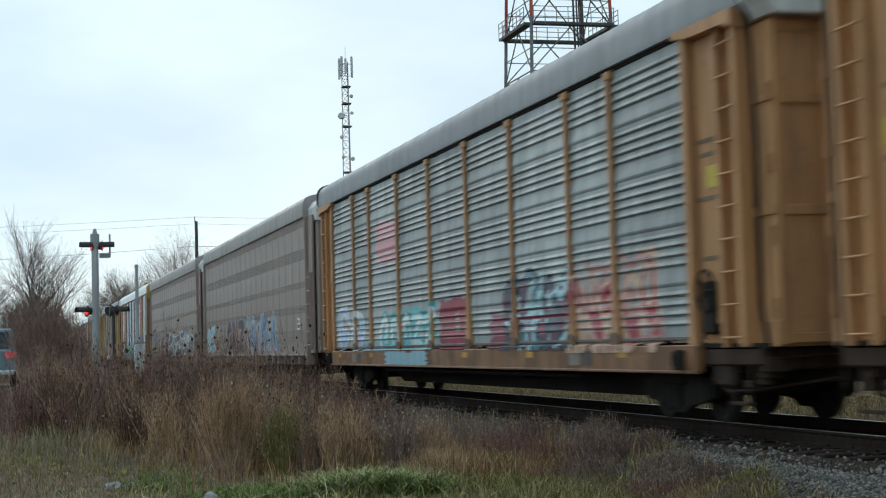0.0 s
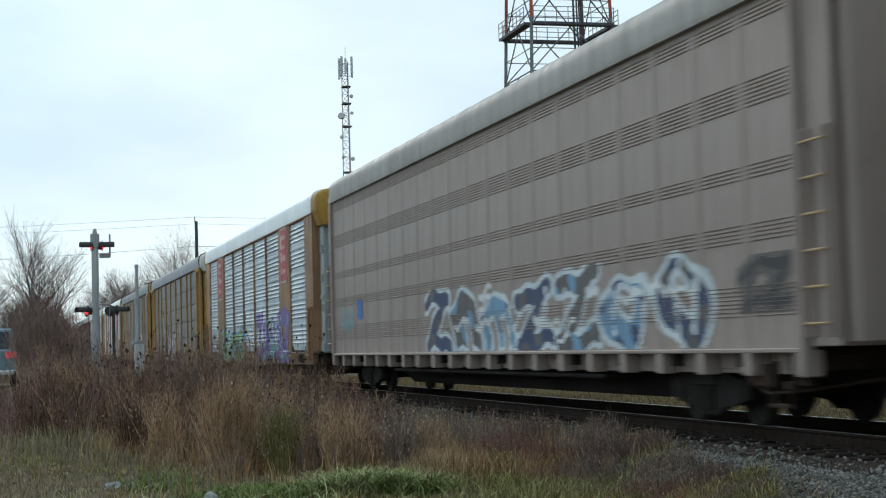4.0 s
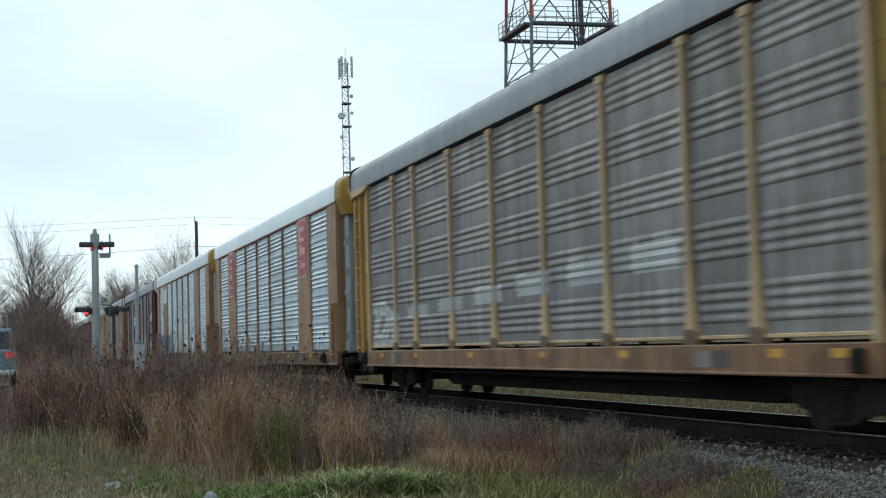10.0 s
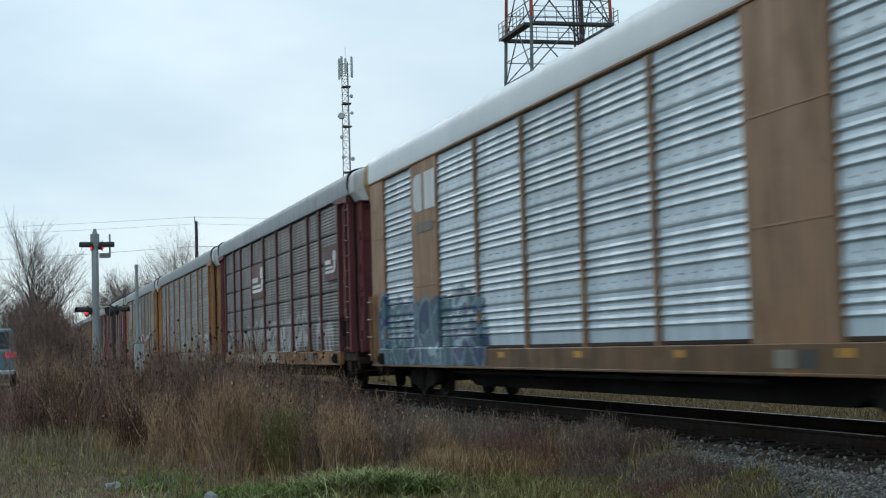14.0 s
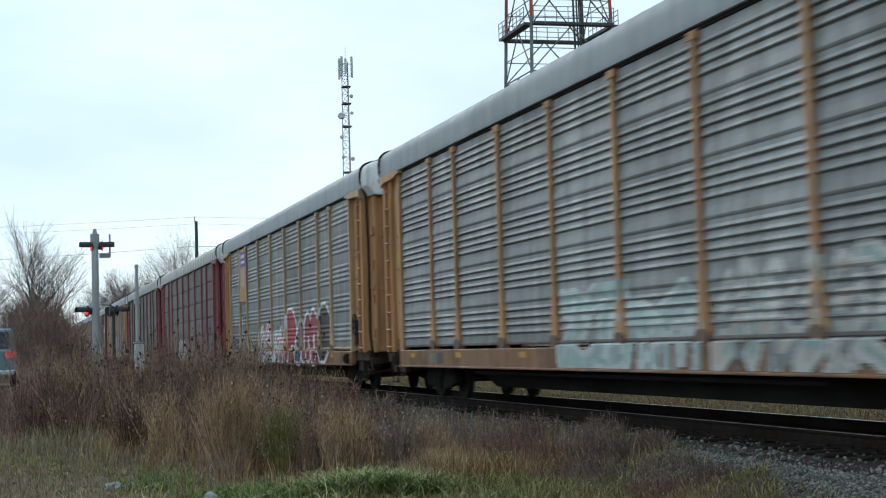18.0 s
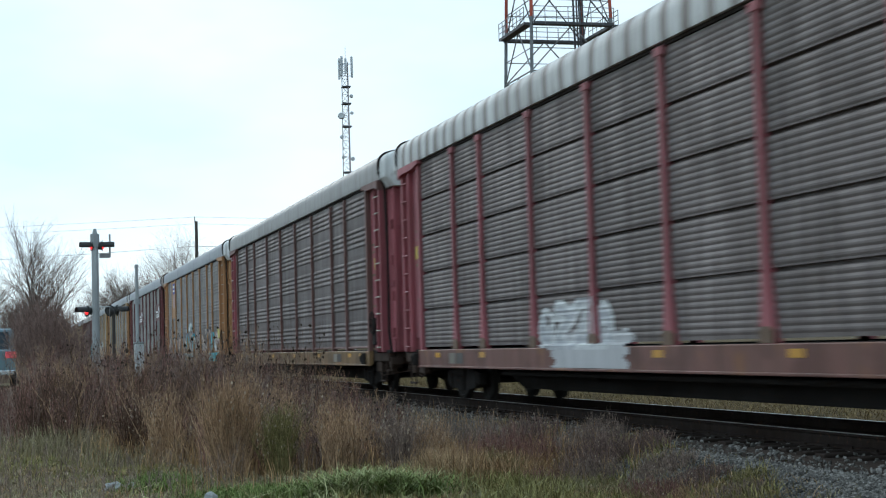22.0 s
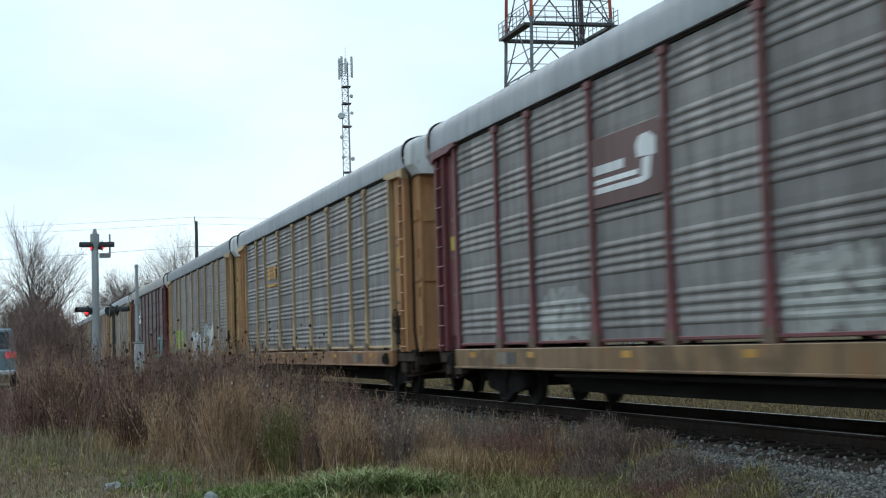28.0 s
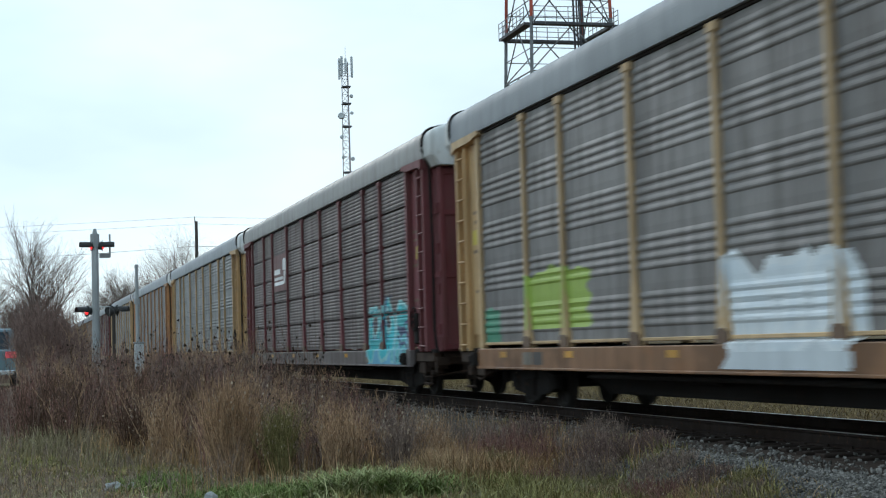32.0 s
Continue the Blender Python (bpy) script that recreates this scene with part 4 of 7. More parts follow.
OFFWHITE, PALE_BLUE, TEAL, DEEP_RED, PINK = (0.62, 0.62, 0.6), (0.30, 0.48, 0.66), (0.04, 0.36, 0.38), (0.30, 0.02, 0.035), (0.62, 0.30, 0.32)
PURPLE, GREEN, NAVY, LIME, SKIN, AQUA = (0.13, 0.07, 0.30), (0.16, 0.36, 0.08), (0.03, 0.05, 0.12), (0.35, 0.55, 0.05), (0.42, 0.31, 0.25), (0.03, 0.45, 0.50)
BLACK = (0.03, 0.03, 0.035)

car, _, kind, posts = keep(-1, post_wagon(-1, TAN, GALV_LIGHT, ribs="lapped", label="tan car-carrier wagon with grey ribbed sides"))

car, _, kind, posts = keep(0, post_wagon(0, TAN, GALV_LIGHT, ribs="lapped", label="tan car-carrier wagon with grey ribbed sides, red and blue graffiti"))
graffiti(car, kind, posts, -11.3, -7.9, 1.05, 2.25, [PALE_BLUE, (0.45, 0.5, 0.7)], OFFWHITE, 3, 2)
graffiti(car, kind, posts, -6.3, -1.1, 1.05, 2.05, [OFFWHITE, (0.4, 0.62, 0.6)], TEAL, 5, 5)
white_blotch(car, kind, posts, -0.85, 1.2, 1.05, 2.15, (0.27, 0.03, 0.05), 2)
white_blotch(car, kind, posts, 0.35, 0.65, 1.4, 1.8, (0.33, 0.33, 0.32), 26)
white_blotch(car, kind, posts, -8.4, -1.0, 1.05, 1.32, (0.24, 0.43, 0.5), 27)
white_blotch(car, kind, posts, 2.6, 7.1, 1.05, 1.75, (0.26, 0.05, 0.075), 22)
graffiti(car, kind, posts, 3.5, 7.1, 1.0, 2.4, [(0.05, 0.08, 0.12), (0.14, 0.05, 0.08), (0.06, 0.2, 0.24)], (0.04, 0.06, 0.09), 8, 5, scrawl=(0.38, 0.58, 0.62))
graffiti(car, kind, posts, 6.9, 10.6, 0.95, 2.4, [DEEP_RED, (0.34, 0.05, 0.07)], (0.55, 0.36, 0.26), 9, 5, scrawl=(0.42, 0.2, 0.17))
white_blotch(car, kind, posts, -6.5, -4.2, 3.1, 4.15, PINK, 5)
white_blotch(car, kind, posts, -5.5, -1.5, 0.72, 1.02, (0.25, 0.42, 0.48), 6)

car, _, kind, posts = keep(1, smooth_wagon(1, "tall taupe smooth-sided car-carrier wagon, blue graffiti", -12.0, 13.6))
graffiti(car, kind, posts, -11.6, -8.7, 1.1, 2.3, [(0.25, 0.52, 0.6)], OFFWHITE, 11, 2)
lettering(car, kind, posts, "GRIZ", ((-4.8, -3.3), (-3.2, -2.05), (-2.1, -1.5), (-1.5, 0.25)), 0.99, 2.34, [(0.05, 0.055, 0.08), (0.06, 0.065, 0.085)], (0.42, 0.2, 0.08), (0.44, 0.25, 0.36), 0.17, 0.05, (0.24, -0.04))
graffiti(car, kind, posts, 0.7, 8.0, 1.1, 2.5, [(0.34, 0.42, 0.5), (0.12, 0.32, 0.6)], (0.46, 0.48, 0.5), 13, 6, scrawl=(0.2, 0.18, 0.2))
white_blotch(car, kind, posts, 0.9, 8.4, 0.99, 1.3, (0.33, 0.24, 0.29), 23)
flat_sign(car, "data_label", 11.8, 12.2, 1.72, 2.1, LOGO_WHITE, "small pale data label", PLANE + 0.008)
flat_sign(car, "label_mark", 11.86, 12.14, 1.78, 2.04, STENCIL_DARK, "", PLANE + 0.012, [[(0, 0), (1, 0), (1, 0.4), (0, 0.4)], [(0, 0.6), (0.6, 0.6), (0.6, 1), (0, 1)]])

car, _, kind, posts = keep(2, smooth_wagon(2, "tall taupe smooth-sided car-carrier wagon, white graffiti", -12.7, 13.4))
graffiti(car, kind, posts, -3.0, 11.3, 1.0, 2.3, [NAVY, (0.1, 0.09, 0.09), (0.15, 0.3, 0.45)], (0.6, 0.65, 0.68), 21, 7, scrawl=(0.7, 0.72, 0.72))
graffiti(car, kind, posts, -11.8, -10.1, 1.55, 2.25, [(0.16, 0.27, 0.29)], (0.22, 0.3, 0.31), 24, 2)
flat_sign(car, "paint_patch", -9.75, -9.2, 1.85, 2.35, spray((0.03, 0.14, 0.42)), "blue painted square", PLANE + 0.016)
graffiti(car, kind, posts, 11.8, 13.2, 1.4, 2.1, [BLACK], (0.12, 0.1, 0.09), 25, 2)


def railway_emblem(car, x0, x1, z0=3.35, z1=5.0):
    """A red eight-sided emblem with pale bars, plain shapes only."""
    flat_sign(car, "emblem_border", x0 - 0.06, x1 + 0.06, z0 - 0.08, z1 + 0.08, LOGO_PINK, "pale emblem border", HALF + 0.004, [[(0.2, 0), (0.8, 0), (1, 0.16), (1, 0.84), (0.8, 1), (0.2, 1), (0, 0.84), (0, 0.16)]])
    flat_sign(car, "emblem", x0, x1, z0, z1, LOGO_RED, "red eight-sided emblem", HALF + 0.009, [[(0.2, 0), (0.8, 0), (1, 0.16), (1, 0.84), (0.8, 1), (0.2, 1), (0, 0.84), (0, 0.16)]])
    flat_sign(car, "emblem_bar", x0, x1, z0, z1, LOGO_PINK, "pale bar of the emblem", HALF + 0.014,
              [[(0.16, 0.62), (0.3, 0.62), (0.3, 0.9), (0.16, 0.9)], [(0.3, 0.8), (0.8, 0.8), (0.8, 0.88), (0.3, 0.88)], [(0.3, 0.62), (0.7, 0.62), (0.7, 0.69), (0.3, 0.69)],
               [(0.2, 0.36), (0.36, 0.36), (0.36, 0.56), (0.2, 0.56)], [(0.42, 0.38), (0.78, 0.38), (0.78, 0.5), (0.42, 0.5)],
               [(0.2, 0.12), (0.34, 0.12), (0.34, 0.28), (0.2, 0.28)], [(0.42, 0.14), (0.78, 0.14), (0.78, 0.22), (0.42, 0.22)]])


car, _, kind, posts = keep(3, pale_wagon(3, "pale car-carrier wagon with tan plates, red emblems and graffiti"))
railway_emblem(car, -8.75, -7.25)
railway_emblem(car, 7.25, 8.75)
white_blotch(car, kind, posts, -7.3, -1.3, 0.74, 1.75, (0.17, 0.37, 0.09), 3)
graffiti(car, kind, posts, -7.9, -1.1, 0.72, 2.15, [GREEN, (0.28, 0.5, 0.14)], (0.2, 0.4, 0.62), 31, 6, scrawl=NAVY)
graffiti(car, kind, posts, 1.6, 8.9, 0.72, 2.5, [PURPLE, (0.2, 0.12, 0.34), (0.14, 0.3, 0.3)], (0.14, 0.13, 0.34), 32, 5, scrawl=(0.3, 0.42, 0.46))

car, _, kind, posts = keep(4, post_wagon(4, GOLD, GALV_SEAMED, True, sill=GOLD_SILL, end=GOLD, label="golden yellow car-carrier wagon with dark grimy ribbed sides"))
painted_area(car, kind, posts, -7.0, -4.3, 3.05, 4.28, GOLD_PANEL, "emblem_panel", "yellow emblem panel", 0.004)
painted_area(car, kind, posts, -6.75, -4.65, 3.17, 4.18, EMBLEM_BROWN, "emblem_mark", "dark blocks of the emblem", 0.008,
             [(0.02, 0.1, 0.4, 0.86), (0.1, 0.3, 0.8, 0.95), (0.1, 0.3, 0.32, 0.46), (0.36, 0.6, 0.8, 0.95), (0.36, 0.46, 0.6, 0.8), (0.36, 0.6, 0.56, 0.66), (0.52, 0.6, 0.4, 0.56), (0.36, 0.6, 0.32, 0.44),
              (0.66, 0.76, 0.32, 0.95), (0.76, 0.86, 0.55, 0.72), (0.86, 0.97, 0.32, 0.95), (0.04, 0.96, 0.0, 0.2)])
graffiti(car, kind, posts, -3.8, 1.0, 1.1, 2.3, [(0.5, 0.48, 0.5), (0.4, 0.38, 0.42)], (0.3, 0.27, 0.34), 41, 4)
white_blotch(car, kind, posts, -4.4, 0.6, 0.72, 1.5, (0.48, 0.45, 0.46), 4)

car, _, kind, posts = keep(5, post_wagon(5, YELLOW, GALV_DARK, sill=RUST_TAN, end=GOLD, hood=GOLD, label="yellow car-carrier wagon with grimy ribbed sides and white scrawl"))
graffiti(car, kind, posts, -11.4, -8.7, 1.1, 2.2, [(0.34, 0.32, 0.3)], (0.45, 0.44, 0.42), 51, 3)
for i in range(6):
    white_blotch(car, kind, posts, -8.0 + i * 2.6, -6.2 + i * 2.6, 1.75 + 0.06 * i, 2.02 + 0.1 * i, (0.38, 0.37, 0.36), 3 + i)

car, _, kind, posts = keep(6, pale_wagon(6, "pale car-carrier wagon with tan plates and two red emblems"))
railway_emblem(car, -8.75, -7.25)
railway_emblem(car, 7.25, 8.75)

car, _, kind, posts = keep(7, pale_wagon(7, "pale car-carrier wagon with plain tan plates and dark teal graffiti"))
flat_sign(car, "emblem", -8.75, -7.0, 4.0, 4.8, LOGO_WHITE, "plain white emblem blocks", HALF + 0.004,
          [[(0.0, 0.12), (0.12, 0), (0.42, 0), (0.42, 1.0), (0.12, 1.0), (0.0, 0.88)], [(0.52, 0), (1, 0), (1, 1), (0.52, 1)]])
flat_sign(car, "stencil_mark", -8.6, -7.2, 3.55, 3.75, STENCIL, "", HALF + 0.004)
white_blotch(car, kind, posts, -12.2, -3.8, 0.74, 2.25, (0.04, 0.085, 0.12), 7)
graffiti(car, kind, posts, -12.4, -3.6, 0.72, 2.4, [NAVY, (0.05, 0.12, 0.14), (0.1, 0.08, 0.18)], (0.16, 0.24, 0.28), 71, 7, scrawl=(0.34, 0.44, 0.48))


def white_emblem(car, x0, x1, z0, z1, back=None):
    """A white wheel-and-rails emblem on a brown panel."""
    if back:
        flat_sign(car, "emblem_panel", x0 - 0.15, x1 + 0.15, z0 - 0.2, z1 + 0.15, back, "brown emblem panel", HALF - 0.022)
    flat_sign(car, "emblem", x0, x1, z0, z1, LOGO_WHITE, "white emblem of bars and a hook", HALF - 0.016,
              [[(0, 0), (0.78, 0), (0.78, 0.13), (0, 0.13)], [(0, 0.2), (0.72, 0.2), (0.72, 0.31), (0, 0.31)], [(0, 0.42), (0.5, 0.42), (0.5, 0.62), (0, 0.62)],
               [(0.78, 0), (0.9, 0.06), (0.94, 0.5), (0.8, 0.5), (0.78, 0.2)], [(0.72, 0.55), (1, 0.5), (1, 0.85), (0.9, 1), (0.76, 0.98), (0.7, 0.8)]])


car, _, kind, posts = keep(8, post_wagon(8, MAROON, GALV_DARK, True, sill=RUST_TAN, end=MAROON, label="maroon car-carrier wagon with brown grimy sides and white emblems"))
white_emblem(car, -4.0, -1.4, 3.2, 4.07, LOGO_BROWN)
white_emblem(car, 9.8, 11.3, 3.2, 3.8, LOGO_BROWN)
for i, (a, b) in enumerate(((-11.5, -9.3), (-6.9, -5.0), (-4.2, -1.6), (-1.3, 1.2), (1.6, 4.1), (4.4, 6.8), (8.0, 10.6))):
    graffiti(car, kind, posts, a, b, 1.05, 2.1 + 0.15 * (i % 3), [(0.40, 0.39, 0.37), (0.33, 0.31, 0.3)], (0.25, 0.23, 0.22), 80 + i, 2)
white_blotch(car, kind, posts, -8.5, 2.0, 0.72, 1.02, (0.42, 0.36, 0.30), 8)

car, _, kind, posts = keep(9, post_wagon(9, TAN, GALV_MID, ribs="lapped", sill=RUST_TAN, end=TAN, label="tan car-carrier wagon with grey ribbed sides and pale graffiti"))
graffiti(car, kind, posts, -1.2, 4.2, 0.72, 2.0, [(0.3, 0.38, 0.35), (0.25, 0.3, 0.29)], (0.42, 0.44, 0.42), 91, 4, scrawl=(0.45, 0.46, 0.44))
graffiti(car, kind, posts, 4.5, 8.8, 0.72, 2.2, [(0.42, 0.34, 0.3), (0.26, 0.32, 0.3)], (0.46, 0.43, 0.4), 92, 6, scrawl=(0.2, 0.2, 0.2))
graffiti(car, kind, posts, 9.2, 11.4, 0.72, 2.0, [OFFWHITE, (0.4, 0.42, 0.5)], (0.55, 0.5, 0.5), 93, 2)


def shield_panel(car, x0=-9.0, x1=-7.0, z0=3.0):
    """A tan panel with a blue-headed, pink-striped shield."""
    flat_sign(car, "emblem_panel", x0, x1, z0, 5.0, TAN, "tan emblem panel", HALF - 0.02)
    flat_sign(car, "shield", x0 + 0.5, x1 - 0.4, z0 + 0.5, 4.3, LOGO_PINK, "faded striped shield", HALF - 0.014, [[(0, 0.2), (0.5, 0), (1, 0.2), (1, 1), (0, 1)]])
    for i in (0.2, 0.5, 0.8):
        a = x0 + 0.5 + i * (x1 - x0 - 0.9)
        flat_sign(car, "shield_stripe", a - 0.04, a + 0.04, z0 + 0.75, 4.3, LOGO_FADED, "", HALF - 0.010)
    flat_sign(car, "shield_head", x0 + 0.5, x1 - 0.4, 4.32, 4.9, LOGO_BLUE, "blue shield head with pale bars", HALF - 0.014)
    flat_sign(car, "shield_bar", x0 + 0.6, x1 - 0.5, 4.45, 4.78, LOGO_WHITE, "", HALF - 0.010, [[(0, 0.62), (1, 0.62), (1, 1), (0, 1)], [(0, 0), (1, 0), (1, 0.32), (0, 0.32)]])


car, _, kind, posts = keep(10, post_wagon(10, YELLOW, GALV, sill=TAN_SILL, end=TAN, label="yellow car-carrier wagon with shield panel and bold red-white graffiti"))
shield_panel(car)
white_blotch(car, kind, posts, -11.3, -9.7, 1.15, 2.25, (0.12, 0.125, 0.15), 31)
white_blotch(car, kind, posts, -8.9, -7.4, 1.2, 1.9, (0.16, 0.15, 0.16), 32)
white_blotch(car, kind, posts, -8.75, -8.45, 1.2, 2.6, (0.36, 0.36, 0.37), 33)
graffiti(car, kind, posts, -4.2, 1.2, 0.72, 2.05, [(0.45, 0.62, 0.7), PINK], OFFWHITE, 104, 4, scrawl=DEEP_RED)
white_blotch(car, kind, posts, 2.4, 8.9, 0.72, 1.03, (0.24, 0.02, 0.03), 10)
lettering(car, kind, posts, "PaMS", ((1.35, 3.35), (3.05, 4.55), (4.35, 7.0), (6.85, 8.85)), 0.72, 2.36, [DEEP_RED, (0.06, 0.06, 0.11), (0.24, 0.025, 0.045), (0.05, 0.03, 0.04)], (0.62, 0.63, 0.62), (0.66, 0.67, 0.66), 0.3, 0.1, (0.1, -0.06))

car, _, kind, posts = keep(11, post_wagon(11, RED, GALV_BROWN, True, sill=RED_SILL, end=RED, roof=ROOF_STRIPE, label="faded red car-carrier wagon with brown grimy sides, streaked roof"))
graffiti(car, kind, posts, -4.1, -0.6, 1.0, 1.8, [(0.38, 0.37, 0.38)], (0.52, 0.51, 0.5), 111, 4)
white_blotch(car, kind, posts, -3.2, 0.1, 0.72, 1.3, (0.42, 0.40, 0.40), 12)

car, _, kind, posts = keep(12, post_wagon(12, DULL_RED, GALV_BROWN, False, sill=GOLD_SILL, end=RED, roof=ROOF_TAUPE, foot=False, worn=True, label="car-carrier wagon with faded red posts, brown sides, yellow sill"))
flat_sign(car, "stencil_plate", 11.95, 12.35, 3.0, 3.45, STENCIL, "pale data plate", 1.389)

car, _, kind, posts = keep(13, post_wagon(13, TAN, GALV_DARK, worn=True, sill=TAN_SILL, end=TAN, label="tan car-carrier wagon with shield panel, teal and brown graffiti"))
shield_panel(car)
graffiti(car, kind, posts, -11.6, -2.3, 0.74, 2.1, [SKIN, (0.3, 0.24, 0.2)], BLACK, 131, 7, scrawl=(0.1, 0.09, 0.09))
graffiti(car, kind, posts, -2.4, 1.8, 0.74, 2.6, [AQUA, OFFWHITE], (0.3, 0.35, 0.4), 132, 3, scrawl=BLACK)
graffiti(car, kind, posts, 1.9, 7.9, 0.74, 2.35, [SKIN, (0.5, 0.42, 0.36)], (0.12, 0.1, 0.1), 133, 5, scrawl=BLACK)
graffiti(car, kind, posts, 8.0, 9.3, 0.74, 2.2, [AQUA, (0.3, 0.6, 0.7)], (0.2, 0.5, 0.55), 134, 1)
graffiti(car, kind, posts, 9.3, 11.3, 1.1, 2.3, [OFFWHITE, (0.6, 0.52, 0.1)], (0.45, 0.35, 0.35), 135, 2)
white_blotch(car, kind, posts, 8.4, 11.1, 0.72, 1.2, AQUA, 13)

car, _, kind, posts = keep(14, post_wagon(14, MAROON, GALV_DARK, False, sill=GOLD_SILL, end=MAROON, hood=TAUPE, label="maroon car-carrier wagon with white emblems, grimy sides, yellow sill"))
white_emblem(car, -4.0, -1.7, 3.3, 3.98, LOGO_BROWN)
white_emblem(car, 9.2, 11.3, 3.3, 3.96, LOGO_BROWN)
for i, (a, b) in enumerate(((-6.9, -4.5), (1.6, 3.9), (4.4, 7.1), (7.4, 9.2))):
    graffiti(car, kind, posts, a, b, 1.15, 2.0 + 0.1 * i, [(0.25, 0.24, 0.22)], (0.31, 0.3, 0.28), 141 + i, 4, scrawl=(0.34, 0.33, 0.3))

car, _, kind, posts = keep(15, post_wagon(15, YELLOW, GALV_DARK, sill=RUST_TAN, end=TAN, label="yellow car-carrier wagon with rusty sill and faded orange emblem"))
flat_sign(car, "emblem", -6.4, -4.7, 3.26, 4.0, LOGO_ORANGE, "faded orange bar emblem", HALF - 0.016,
          [[(0, 0), (1, 0.0), (1, 0.14), (0, 0.14)], [(0.05, 0.34), (0.3, 0.34), (0.3, 0.95), (0.05, 0.95)], [(0.4, 0.34), (0.62, 0.34), (0.62, 0.95), (0.4, 0.95)], [(0.72, 0.34), (0.98, 0.34), (0.98, 0.95), (0.72, 0.95)]])

car, _, kind, posts = keep(16, post_wagon(16, YELLOW, GALV_DARK, sill=RUST_TAN, end=YELLOW_END, label="yellow car-carrier wagon, white block graffiti and lime patch"))
white_blotch(car, kind, posts, -9.2, -6.0, 1.35, 2.4, (0.32, 0.42, 0.07), 16)
white_blotch(car, kind, posts, -11.5, -10.6, 1.15, 1.8, (0.06, 0.24, 0.14), 17)
graffiti(car, kind, posts, -1.4, 1.9, 0.95, 2.2, [(0.6, 0.63, 0.66)], (0.66, 0.67, 0.68), 161, 3)
graffiti(car, kind, posts, 2.8, 6.7, 0.95, 2.4, [(0.42, 0.47, 0.45), OFFWHITE], (0.5, 0.5, 0.5), 162, 2)
white_blotch(car, kind, posts, -1.4, 1.7, 0.74, 1.9, (0.58, 0.6, 0.62), 18)

car, _, kind, posts = keep(17, post_wagon(17, MAROON, GALV_BROWN, True, sill=GALV_BROWN, end=MAROON, roof=ROOF_TAUPE, label="maroon car-carrier wagon, white emblem and teal graffiti"))
white_emblem(car, -6.6, -4.3, 3.25, 4.1, LOGO_BROWN)
graffiti(car, kind, posts, 7.3, 11.5, 0.74, 2.35, [TEAL, AQUA], (0.25, 0.5, 0.5), 171, 3, scrawl=NAVY)
white_blotch(car, kind, posts, 7.4, 11.4, 0.72, 1.4, (0.12, 0.36, 0.52), 19)

keep(18, post_wagon(18, YELLOW, GALV, sill=TAN_SILL, end=YELLOW_END, label="yellow car-carrier wagon with grey ribbed sides"))
keep(19, post_wagon(19, TAN, GALV_DARK, sill=RUST_TAN, label="tan car-carrier wagon with grimy ribbed sides"))
keep(20, post_wagon(20, YELLOW, GALV_DARK, label="yellow car-carrier wagon with dark grimy ribbed sides"))
keep(21, post_wagon(21, MAROON, GALV_BROWN, True, label="maroon car-carrier wagon with brown sides"))
keep(22, post_wagon(22, TAN, GALV, label="tan car-carrier wagon with grey ribbed sides"))
keep(23, post_wagon(23, YELLOW, GALV_DARK, label="yellow car-carrier wagon with grimy ribbed sides"))
keep(24, post_wagon(24, TAN, GALV_DARK, label="tan car-carrier wagon with grimy ribbed sides"))


# ---- ground, ballast and track ----
GROUND_Z = -0.56
SOIL = earthy("damp_grassy_soil", ((0.122, 0.0995, 0.0457), (0.16, 0.112, 0.0685), (0.0842, 0.0597, 0.0381)), 0.5, 14)
DRY_FIELD = earthy("dry_field_grass", ((0.0978, 0.0647, 0.0315), (0.0746, 0.0526, 0.0248), (0.0632, 0.0434, 0.0224)), 0.3, 9)
STONE = earthy("crushed_grey_stone", ((0.148, 0.135, 0.122), (0.0868, 0.0779, 0.0693), (0.24, 0.219, 0.199)), 1.5, 30, 0.85)
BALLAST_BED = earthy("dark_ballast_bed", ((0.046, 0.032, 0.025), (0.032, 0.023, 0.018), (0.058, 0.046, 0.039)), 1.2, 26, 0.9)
STONE_BED = earthy("grey_stone_bed", ((0.085, 0.08, 0.075), (0.06, 0.055, 0.052), (0.12, 0.116, 0.11)), 2.0, 40, 0.9, 1.0)
RAIL_RUST = painted("rusty_rail_side", (0.024, 0.014, 0.01), grime=(0.018, 0.012, 0.009), dirt=0.4, rust=0.5, rough=0.9, spec=0.1)
RAIL_TOP = painted("polished_rail_head", (0.50, 0.48, 0.46), dirt=0.3, rust=0.1, rough=0.36, metal=0.9)
TIE_WOOD = painted("oily_sleeper_wood", (0.028, 0.019, 0.015), grime=(0.04, 0.03, 0.024), dirt=0.5, rust=0.2, rough=0.95, spec=0.05)


